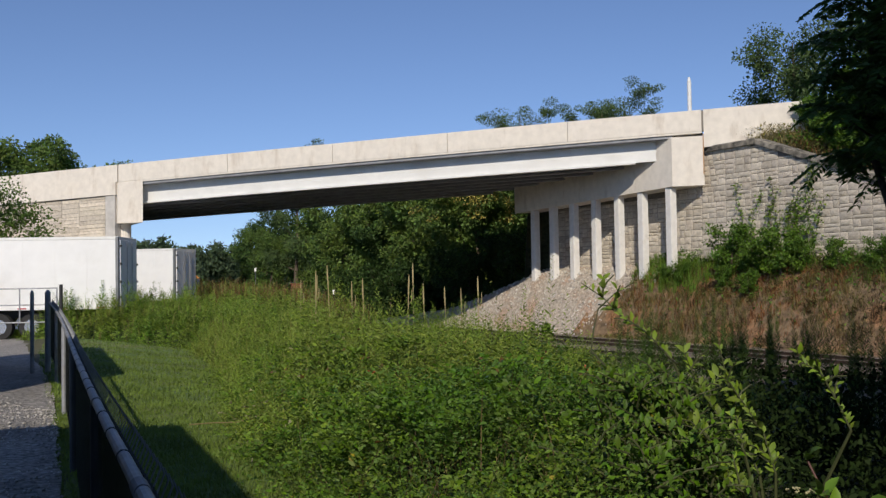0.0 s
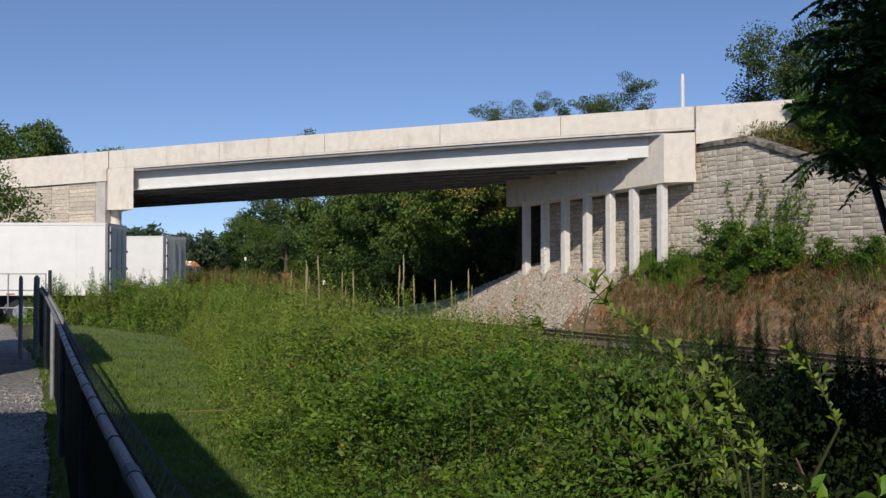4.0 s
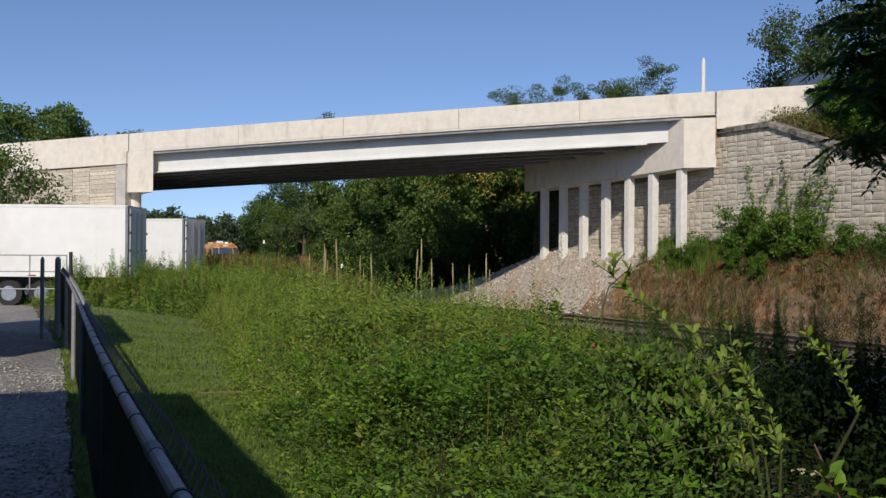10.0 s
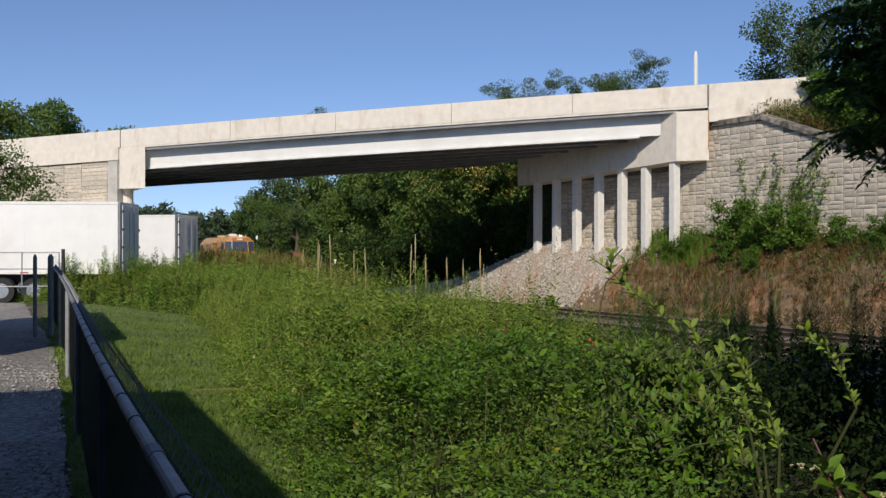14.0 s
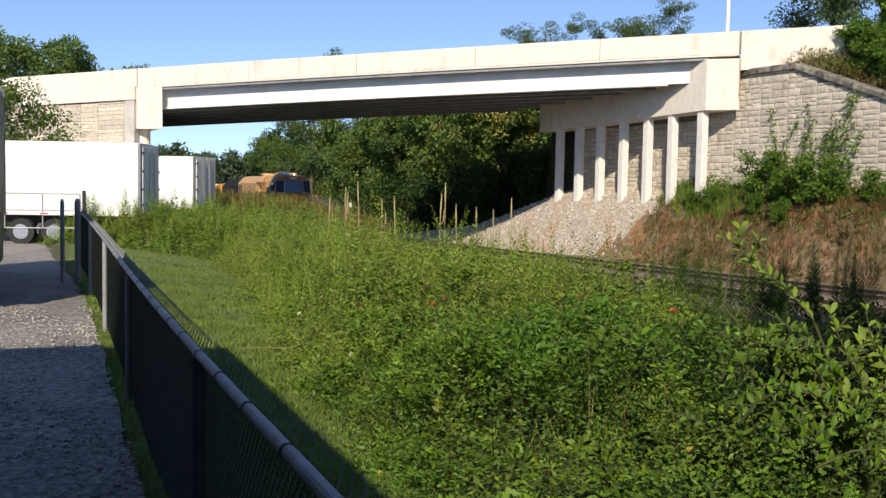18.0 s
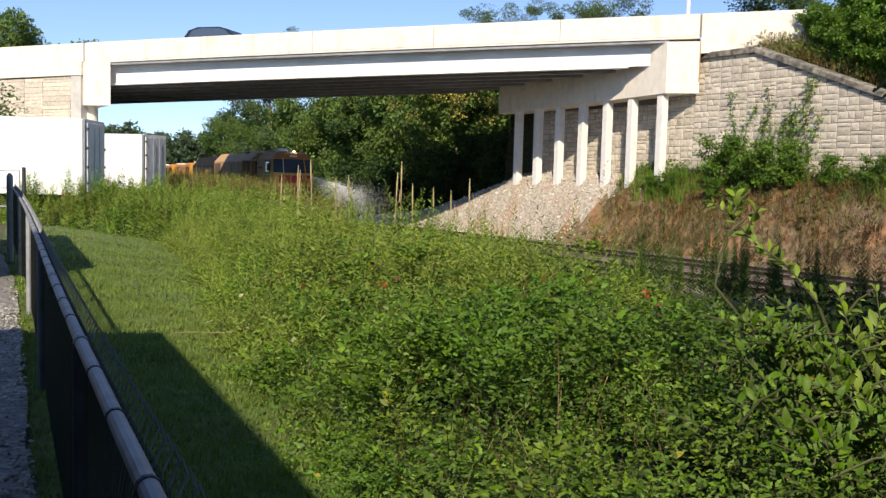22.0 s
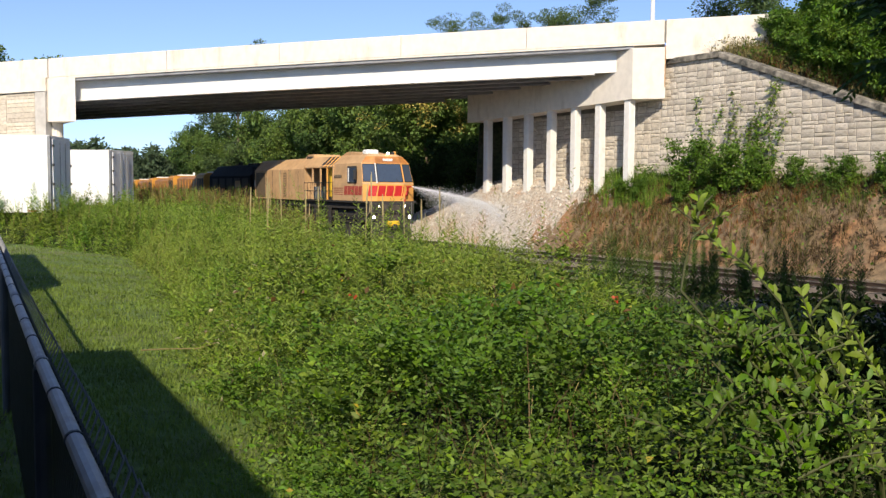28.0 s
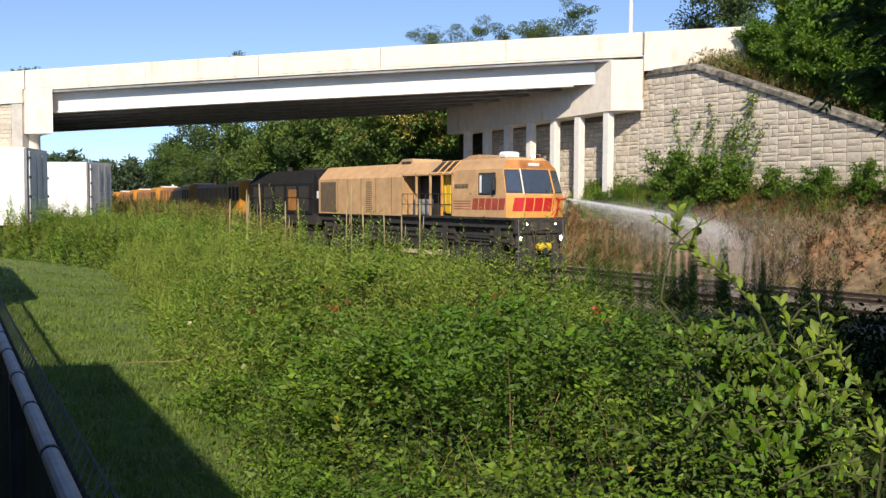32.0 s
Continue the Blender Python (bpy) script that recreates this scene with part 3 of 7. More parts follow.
def stone_mesh(seed):
    """A rough-faced stone in a unit square, its face towards -y."""
    rnd = random.Random(seed)
    bm = bmesh.new()
    g = 4
    back = [bm.verts.new((x, 0, z)) for x, z in ((0, 0), (1, 0), (1, 1), (0, 1))]
    rows = []
    for j in range(g):
        row = []
        for i in range(g):
            edge = i in (0, g - 1) or j in (0, g - 1)
            u, v = i / (g - 1), j / (g - 1)
            u, v = 0.03 + 0.94 * u, 0.05 + 0.90 * v
            row.append(bm.verts.new((u, -(0.45 if edge else 1.0) * rnd.uniform(0.8, 1.0), v)))
        rows.append(row)
    for j in range(g - 1):
        for i in range(g - 1):
            bm.faces.new((rows[j][i], rows[j][i + 1], rows[j + 1][i + 1], rows[j + 1][i]))
    ring = [rows[0][i] for i in range(g)] + [rows[j][g - 1] for j in range(1, g)] + [rows[g - 1][i] for i in range(g - 2, -1, -1)] + [rows[j][0] for j in range(g - 2, 0, -1)]
    marks = {0: back[0], g - 1: back[1], 2 * (g - 1): back[2], 3 * (g - 1): back[3]}
    cur = back[0]
    for i in range(len(ring)):
        nxt = marks.get((i + 1) % len(ring), cur)
        if nxt is not cur:
            bm.faces.new((cur, nxt, ring[(i + 1) % len(ring)], ring[i]))
            cur = nxt
        else:
            bm.faces.new((cur, ring[(i + 1) % len(ring)], ring[i]))
    bmesh.ops.recalc_face_normals(bm, faces=bm.faces)
    me = bpy.data.meshes.new("stone")
    bm.to_mesh(me)
    bm.free()
    return me


WALL_Q = 6.1


def build_wall():
    wall = empty("retaining_wall", label="tall retaining wall of pale split-face stone blocks", category="wall", kind="structure")
    bm = bmesh.new()
    outline = [(11.2, 0.5), (11.2, 5.7), (1.0, 5.7), (0.9, cap_z(0) - 0.2), (-4.0, cap_z(-4) - 0.2), (-18.8, cap_z(-18.8) - 0.2), (-18.8, 0.5)]
    front = [bm.verts.new(trk(a, WALL_Q, z)) for a, z in outline]
    back = [bm.verts.new(trk(a, WALL_Q + 0.5, z)) for a, z in outline]
    bm.faces.new(front)
    bm.faces.new(back[::-1])
    for i in range(len(front)):
        j = (i + 1) % len(front)
        bm.faces.new((front[i], front[j], back[j], back[i]))
    bmesh.ops.recalc_face_normals(bm, faces=bm.faces)
    part("backing", bm, M["mortar"], wall)
    meshes = [stone_mesh(k) for k in range(10)]
    for me in meshes:
        me.materials.append(M["stone"])
    rnd = random.Random(3)
    rects = []
    x = -18.6
    while x < 11:
        z = 1.2
        while z < 7.4:
            rects += split_rects(x, z, 1.5, 1.5, rnd)
            z += 1.5
        x += 1.5
    m0 = frame_matrix(trk(0, WALL_Q - 0.001), -T)
    near, far = [], []
    for x, z, w, h in rects:
        top = (cap_z(min(x, x + w)) if x < 0.9 else 5.65) - 0.22
        if z > top - 0.06:
            continue
        h = min(h, top - z)
        (near if -13 < x < 1.6 and len(near) < 300 and z > 1.5 else far).append((x, z, w, h))
    for x, z, w, h in near:
        ob = new("stone", meshes[rnd.randrange(10)])
        ob.parent = wall
        ob.matrix_basis = m0 @ Matrix.Translation((-(x + w) + 0.008, 0, z + 0.008)) @ Matrix.Diagonal((w - 0.016, rnd.uniform(0.03, 0.048), h - 0.016, 1))
    vs, fs = [], []
    for x, z, w, h in far:
        me = meshes[rnd.randrange(10)]
        m = m0 @ Matrix.Translation((-(x + w) + 0.008, 0, z + 0.008)) @ Matrix.Diagonal((w - 0.016, rnd.uniform(0.03, 0.048), h - 0.016, 1))
        k = len(vs)
        vs += [m @ v.co for v in me.vertices]
        fs += [[k + i for i in p.vertices] for p in me.polygons]
    me = bpy.data.meshes.new("stones_joined")
    me.from_pydata(vs, [], fs)
    me.materials.append(M["stone_joined"])
    ob = new("stonework", me)
    ob.parent = wall
    ob["kind"] = "stuff"
    # coping blocks
    a = 0.85
    while a > -18.6:
        b = max(a - (1.2 if a > -4 else 1.5), -18.8)
        if a > -4 > b:
            b = -4.0
        bm = bmesh.new()
        ends = []
        for t in (a - 0.01, b + 0.01):
            z = cap_z(t)
            ends.append([bm.verts.new(trk(t, WALL_Q + q, z + h)) for q, h in ((-0.16, -0.26), (0.6, -0.26), (0.6, 0.0), (-0.10, 0.0), (-0.16, -0.05))])
        for i in range(5):
            bm.faces.new((ends[0][i], ends[0][(i + 1) % 5], ends[1][(i + 1) % 5], ends[1][i]))
        bm.faces.new(ends[0])
        bm.faces.new(ends[1][::-1])
        bmesh.ops.recalc_face_normals(bm, faces=bm.faces)
        part("coping_block", bm, M["coping"], wall)
        a = b
    return wall


def build_approaches():
    right = empty("approach_parapet", label="pale concrete approach parapet with a guardrail at its end", category="parapet", kind="structure")
    part("parapet", strip(-5.75, -0.05, 0.0, 0.35, -1.0, 0.0), M["concrete"], right)
    part("footing", strip(-5.75, -0.05, -0.03, 0.42, -1.78, -1.0), M["concrete"], right)
    for z in (-0.66, -0.46, -0.26):
        part("guardrail_beam", strip(-16, -5.55, -0.12, -0.05, z, z + 0.12), M["galv_dull"], right)
    part("guardrail_backing", strip(-16, -5.76, -0.06, -0.03, -0.62, -0.18), M["grey_metal"], right)
    for s in (-5.42, -5.12):
        for z in (-0.64, -0.44, -0.24):
            part("bolt_plate", strip(s, s + 0.11, -0.045, 0.0, z, z + 0.08, 1), M["grey_metal"], right)
    for i in range(6):
        part("guardrail_post", strip(-6.6 - i * 1.8, -6.45 - i * 1.8, -0.03, 0.12, -1.6, -0.4, 1), M["grey_metal"], right)
    left = empty("wing_wall", label="pale concrete and stone wing wall with a parapet", category="wall", kind="structure")
    part("parapet", strip(S_L + 0.03, 46, 0.0, 0.35, -1.0, 0.0), M["concrete"], left)
    part("approach_slab", strip(S_L + 0.03, 46, 0.36, DECK - 0.1, -1.30, -0.95), M["asphalt"], left)
    part("ledge", strip(S_L + 0.12, 46, -0.06, 0.4, -1.72, -1.0), M["concrete"], left)
    part("backing", strip(S_L + 0.45, 46, 0.14, 0.6, -9.0, -1.72), M["mortar"], left)
    part("pilaster", strip(S_L + 0.2, S_L + 0.85, 0.0, 0.5, -9.0, -1.72, 1), M["concrete_grey"], left)
    rnd = random.Random(5)
    s = S_L + 0.9
    while s < 45:
        w = rnd.choice((1.2, 1.5, 1.8))
        z = -5.2
        while z < -1.80:
            h = rnd.choice((0.16, 0.22, 0.30))
            h = min(h, -1.74 - z)
            part("stone", strip(s + 0.01, s + w - 0.01, 0.08 - rnd.uniform(0, 0.05), 0.16, z + 0.008, z + h - 0.008, 1), M["stone"], left)
            z += h
        s += w
    post = empty("marker_post", label="slim white post standing behind the bridge parapet", category="post")
    p = brg(0.62, 1.6)
    part("shaft", tube([(p.x, p.y, 7.9), (p.x, p.y, 11.0), (p.x, p.y, 11.25)], [0.11, 0.10, 0.05], 8), M["off_white"], post)
    return right


build_wall()
build_approaches()


# ---- tracks ----
def build_track(q0, label):
    track = empty("railway_track", label=label, category="railway", kind="structure")
    prof = ((-0.07, -0.17), (0.07, -0.17), (0.07, -0.155), (0.012, -0.13), (0.012, -0.045), (0.036, -0.035), (0.036, 0.0), (-0.036, 0.0), (-0.036, -0.035), (-0.012, -0.045), (-0.012, -0.13), (-0.07, -0.155))
    for g in (-0.753, 0.753):
        bm = bmesh.new()
        e = [[bm.verts.new(rail_at(a, q0 + g + x, RAIL + z)) for x, z in prof] for a in (-60, 5, 8, 11, 14, 17, 20, 25, 30, 35, 40, 45, 52, 60, 68, 130)]
        for j in range(len(e) - 1):
            for i in range(len(prof)):
                f = bm.faces.new((e[j][i], e[j][(i + 1) % len(prof)], e[j + 1][(i + 1) % len(prof)], e[j + 1][i]))
                f.material_index = 1 if i == 6 else 0
        bmesh.ops.recalc_face_normals(bm, faces=bm.faces)
        part("rail", bm, [M["rail"], M["rail_top"]], track)
    me = bpy.data.meshes.new("tie")
    bm = box((-1.3, -0.115, -0.18), (1.3, 0.115, 0.0), 0.012)
    bm.to_mesh(me)
    bm.free()
    me.materials.append(M["tie"])
    rnd = random.Random(11)
    for i in range(150):
        a = -28 + i * 0.53
        ob = new("tie", me)
        ob.parent = track
        ob.matrix_basis = frame_matrix(rail_at(a, q0 + rnd.uniform(-0.03, 0.03), RAIL - 0.112), N)
    return track


build_track(0.0, "rusty railway track on dark ballast below the bridge")
build_track(-4.3, "second rusty railway track half hidden by weeds")


# ---- fence ----
def ffn(v, u, z=0.0):
    return v * FFD + (u + fence_u(v)) * FFN + Vector((0, 0, z))


def build_fence():
    fence = empty("chain_link_fence", label="galvanised chain-link fence with a pipe top rail", category="fence")
    end = 22.5
    vs = [-4.0, 0.4, 4.8, 9.2, 13.6, 18.0, 21.6]
    for i, v in enumerate(vs):
        p = ffn(v, 0.0)
        z = fence_top(v) - 0.04
        # sunlit and shaded posts by colour: bright pipe beyond v 12, dark before
        part("post", tube([(p.x, p.y, -0.9), (p.x, p.y, z + 0.02), (p.x, p.y, z + 0.05)], [0.03, 0.03, 0.012], 10), M["galv"] if v > 12 else M["wire"], fence)
        z += 0.04
        a, b = ffn(v - 0.02, 0.0), ffn(v + 0.02, 0.0)
        part("rail_tie", tube([(a.x, a.y, z), (b.x, b.y, z)], 0.026, 10), M["grey_metal"], fence)
    for a, b in zip(vs, vs[1:]):
        part("top_rail", tube([ffn(a + (b - a) * k / 4, 0.0, fence_top(a + (b - a) * k / 4)) for k in range(5)], 0.021, 12), M["galv"], fence)
        m = (a + b) / 2
        part("rail_sleeve", tube([ffn(m - 0.06, 0.0, fence_top(m - 0.06)), ffn(m + 0.06, 0.0, fence_top(m + 0.06))], 0.0245, 12), M["galv_dull"], fence)
        for k in range(1, 8):
            w = a + (b - a) * k / 8
            if abs(w - m) > 0.1:
                part("tie_wire", tube([ffn(w - 0.007, 0.0, fence_top(w)), ffn(w + 0.007, 0.0, fence_top(w))], 0.0245, 10), M["wire"], fence)
    # woven wire, bay by bay
    for a, b in zip(vs, vs[1:]):
        bm = bmesh.new()
        step, h = 0.052, 1.12
        n = int((b - a) / step)
        for i in range(-int(h / step), n + 1):
            for way in (1, -1):
                s0 = a + i * step
                s1 = s0 + h
                lo, hi = max(s0, a), min(s1, b)
                if hi - lo < 0.04:
                    continue
                z0, z1 = (lo - s0), (hi - s0)
                if way < 0:
                    z0, z1 = h - z0, h - z1
                t0, t1 = fence_top(lo) - h, fence_top(hi) - h
                add_tube(bm, [ffn(lo, 0.03 + 0.004 * way, t0 + z0), ffn(hi, 0.03 + 0.004 * way, t1 + z1)], [0.0028, 0.0028], 3, False)
        part("wire_mesh", bm, M["wire"], fence)
        bm = bmesh.new()
        for i in range(int((b - a) / 0.085)):
            w = a + (i + 0.5) * 0.085
            z = fence_top(w) + 0.01
            add_tube(bm, [ffn(w - 0.012, 0.036, z - 0.02), ffn(w, 0.058, z + 0.03), ffn(w + 0.016, 0.05, z + 0.058)], [0.003, 0.003, 0.002], 4, False)
        part("knuckle_wire", bm, M["galv_dull"], fence)["kind"] = "stuff"
    # corner posts and a gate further on
    for v, u, r in ((21.6, -0.03, 0.06), (21.0, -0.35, 0.04)):
        p = ffn(v, u)
        part("corner_post", tube([(p.x, p.y, -0.7), (p.x, p.y, 1.42), (p.x, p.y, 1.48)], [r, r, r * 0.4], 12), M["galv"], fence)
    gate = empty("pipe_gate", label="small galvanised pipe gate standing on the gravel lot", category="gate")
    g0, d = Vector((-13.8, 32.0, 0)), Vector((-0.98, -0.2, 0))
    for z in (0.3, 0.9, 1.46):
        a, b = g0, g0 + d * 2.4
        part("rail", tube([(a.x, a.y, z), (b.x, b.y, z)], 0.022, 8), M["galv"], gate)
    for k in (0.0, 1.2, 2.4):
        c = g0 + d * k
        part("stile", tube([(c.x, c.y, 0.28), (c.x, c.y, 1.48)], 0.024, 8), M["galv"], gate)
    c = g0 + Vector((0.12, 0.05, 0))
    part("gate_post", tube([(c.x, c.y, -0.7), (c.x, c.y, 1.58)], 0.06, 10), M["dark_metal"], gate)
    return fence


build_fence()


# ---- trailers ----
def build_trailer(name, corner, way, back, length, label, skin="white_paint", skirt=False):
    """A box trailer; corner: its rear near lower corner, way: along its side, back: across it."""
    W, H, z0 = 2.59, 2.80, corner.z
    way, back = way.normalized(), back.normalized()
    m = Matrix(((way.x, back.x, 0, corner.x), (way.y, back.y, 0, corner.y), (0, 0, 1, z0), (0, 0, 0, 1)))
    tr = empty(name, m, label=label, category="trailer", group="parked trailers")
    part("box_body", box((0.03, 0.0, 0.10), (length, W, H), 0.03), M[skin], tr)
    part("bottom_rail", box((0.0, -0.02, 0.0), (length + 0.01, W + 0.02, 0.12), 0.01), M[skin], tr)
    for i in range(int(length / 1.5)):
        part("reflector_strip", box((0.5 + i * 1.5, -0.026, 0.035), (0.82 + i * 1.5, -0.018, 0.085)), M["red"], tr)
    part("roof_rail", box((0.0, -0.015, H - 0.10), (length, W + 0.015, H + 0.015), 0.01), M["off_white"], tr)
    part("corner_post", box((0.0, -0.018, 0.0), (0.11, 0.12, H + 0.01), 0.01), M["grey_metal"], tr)
    n = int(length / 1.22)
    for i in range(1, n):
        part("side_seam", box((i * 1.22 - 0.02, -0.008, 0.13), (i * 1.22 + 0.02, 0.01, H - 0.11)), M[skin], tr)
    for k in (0, 1):
        door = part("rear_door", box((-0.05, 0.14 + k * 1.16, 0.10), (0.02, 0.14 + k * 1.16 + 1.13, H - 0.12), 0.008), M["door_skin"], tr)
        for z in (0.4, 1.0, 1.7, 2.4):
            y = 0.15 if k == 0 else W - 0.15
            part("hinge", box((-0.08, y - 0.06, z), (-0.03, y + 0.06, z + 0.09)), M["dark_metal"], door)
        part("lock_rod", tube([(-0.09, 0.9 + k * 0.7, 0.15), (-0.09, 0.9 + k * 0.7, H - 0.2)], 0.015, 6), M["galv"], door)
    part("chassis", box((0.3, 0.75, -0.32), (length - 0.3, W - 0.75, 0.0)), M["dark_metal"], tr)
    # skirts added to stop sun passing under the unseen trailers
    if skirt:
        for y in (0.03, W - 0.06):
            part("side_skirt", box((0.4, y, -1.0), (length - 0.4, y + 0.03, 0.0)), M[skin], tr)
    part("bumper", box((0.02, 0.2, -0.62), (0.12, W - 0.2, -0.5)), M["dark_metal"], tr)
    for k in (0.5, W - 0.5):
        part("bumper_hanger", box((0.04, k - 0.05, -0.52), (0.10, k + 0.05, 0.0)), M["dark_metal"], tr)
    for x in (3.3, 4.55):
        for y in (0.02, W - 0.30):
            w = part("wheel", tube([(x, y, -0.64), (x, y + 0.28, -0.64)], 0.5, 24), M["tyre"], tr)
            part("rim", tube([(x, y - 0.012, -0.64), (x, y + 0.05, -0.64)], [0.29, 0.27], 18), M["chrome"], w)
    for y in (0.6, W - 0.6):
        part("landing_leg", box((length - 2.8, y - 0.06, -1.12), (length - 2.66, y + 0.06, 0.0)), M["dark_metal"], tr)
    return tr


L1, B1 = Vector((-0.9975, -0.07, 0)), Vector((-0.07, 0.9975, 0))
build_trailer("box_trailer", Vector((-13.2, 36.2, 0.60)), L1, B1, 16.1, "white box trailer parked on the gravel lot behind the fence")
L2, B2 = Vector((-0.985, 0.17, 0)), Vector((0.17, 0.985, 0))
build_trailer("box_trailer", Vector((-15.25, 50.2, 0.60)), L2, B2, 14.6, "white box trailer parked close to the bridge pier")
# out of view beside the fence: these throw the long shadows over lot and grass; dark skin cuts bounced light
for v0, ln, u0 in ((-8.84, 16.0, -1.64), (15.04, 10.0, -1.72)):
    c = fnc(v0 + ln, u0)
    build_trailer("box_trailer", Vector((c.x, c.y, 1.05)), -FD, -FN, ln, "unseen dark green trailer by the fence that throws the lawn shadows", "green_paint", True)


# ---- trees ----
def limb(bm, start, way, length, r0, rnd, n=5, sag=0.15, sides=6):
    """A bending, tapering limb; returns its points."""
    pts, p, d = [Vector(start)], Vector(start), Vector(way).normalized()
    for i in range(n):
        d = (d + Vector((rnd.uniform(-1, 1), rnd.uniform(-1, 1), rnd.uniform(-0.5, 1) * 0.5)) * sag).normalized()
        p = p + d * length / n
        pts.append(p.copy())
    add_tube(bm, pts, [r0 * (1 - 0.85 * i / n) for i in range(n + 1)], sides)
    return pts


def make_tree(name, h, radius, seed, leaf, size, count, label, crown_from=0.3, trunk=0.18, bark="bark", flowers=0, category="tree", flat=0.75, clumps=46, pos=None):
    """A tree with a tapered trunk, limbs and a crown of leaf clumps, its foot at the origin."""
    rnd = random.Random(seed)
    tree = empty(name, label=label, category=category)
    bm = bmesh.new()
    stem = limb(bm, (0, 0, -0.4), (0, 0, 1), h * 0.92, trunk, rnd, 8, 0.07, 9)
    ends = []
    n = 11
    for i in range(n):
        k = crown_from * 0.8 + (0.95 - crown_from * 0.8) * i / n
        base = stem[min(int(k * 8), 7)].lerp(stem[min(int(k * 8) + 1, 8)], (k * 8) % 1)
        ang = i * 2.4 + rnd.uniform(-0.4, 0.4)
        reach = radius * (0.55 + 0.5 * math.sin(math.pi * min(1, (k - crown_from * 0.5) / 1.0))) * rnd.uniform(0.75, 1.1)
        pts = limb(bm, base, (math.cos(ang), math.sin(ang), 0.55), reach, trunk * 0.42 * (1.1 - k), rnd, 5, 0.22, 5)
        ends += pts[2:]
        for q in pts[2:5]:
            sub = limb(bm, q, (rnd.uniform(-1, 1), rnd.uniform(-1, 1), rnd.uniform(0, 0.9)), reach * 0.45, trunk * 0.12, rnd, 3, 0.3, 4)
            ends += sub[1:]
    part("trunk", bm, M[bark], tree, smooth=True)
    ends = [e for e in ends if e.z > h * crown_from * 0.8] + [stem[-1], stem[-2]]
    pos, way = [], []
    per = count // max(len(ends), 1) + 1
    for e in ends:
        r = radius * 0.20 * rnd.uniform(0.6, 1.35)
        d = unit(RNG.normal(size=(per, 3)))
        rr = RNG.uniform(0.15, 1.0, (per, 1)) ** 0.6
        pos.append(np.array(e) + d * rr * r * [1, 1, flat])
        way.append(d + [0, 0, -0.25] + RNG.normal(size=(per, 3)) * 0.5)
    pos, way = np.concatenate(pos)[:count], np.concatenate(way)[:count]
    leaf_mesh("crown", pos, way, RNG.uniform(0.7, 1.3, len(pos)) * size, LEAF[leaf], 0.55, tree)
    if flowers:
        rr = np.hypot(pos[:, 0], pos[:, 1])
        top = pos[(pos[:, 2] > h * 0.62) & (pos[:, 2] < h * 0.95) & (pos[:, 1] < 0.3) & (rr > radius * 0.5)]
        seeds = top[RNG.integers(0, len(top), flowers)]
        fp = np.repeat(seeds, 45, 0) + RNG.normal(size=(flowers * 45, 3)) * [0.26, 0.2, 0.2] + [0, -0.3, 0.3]
        f = leaf_mesh("blossom", fp, RNG.normal(size=fp.shape) + [0, 0, 0.8], 0.16, LEAF["golden"], 0.8, tree)
        f["label"] = "golden yellow blossom clusters"
    return tree


def put(ob, x, y, turn=0.0, size=1.0, z=None, flat=1.0):
    z = float(ground_z(x, y)) if z is None else z
    ob.matrix_basis = pose(x, y, z, 0, 0, turn) @ Matrix.Diagonal((size, size, size * flat, 1))
    return ob


def again(ob, x, y, turn, size, z=None, label=""):
    z = float(ground_z(x, y)) if z is None else z
    c = copy_thing(ob, pose(x, y, z, 0, 0, turn))
    c.scale = (size, size, size * random.uniform(0.92, 1.1))
    if label:
        c["label"] = label
    return c


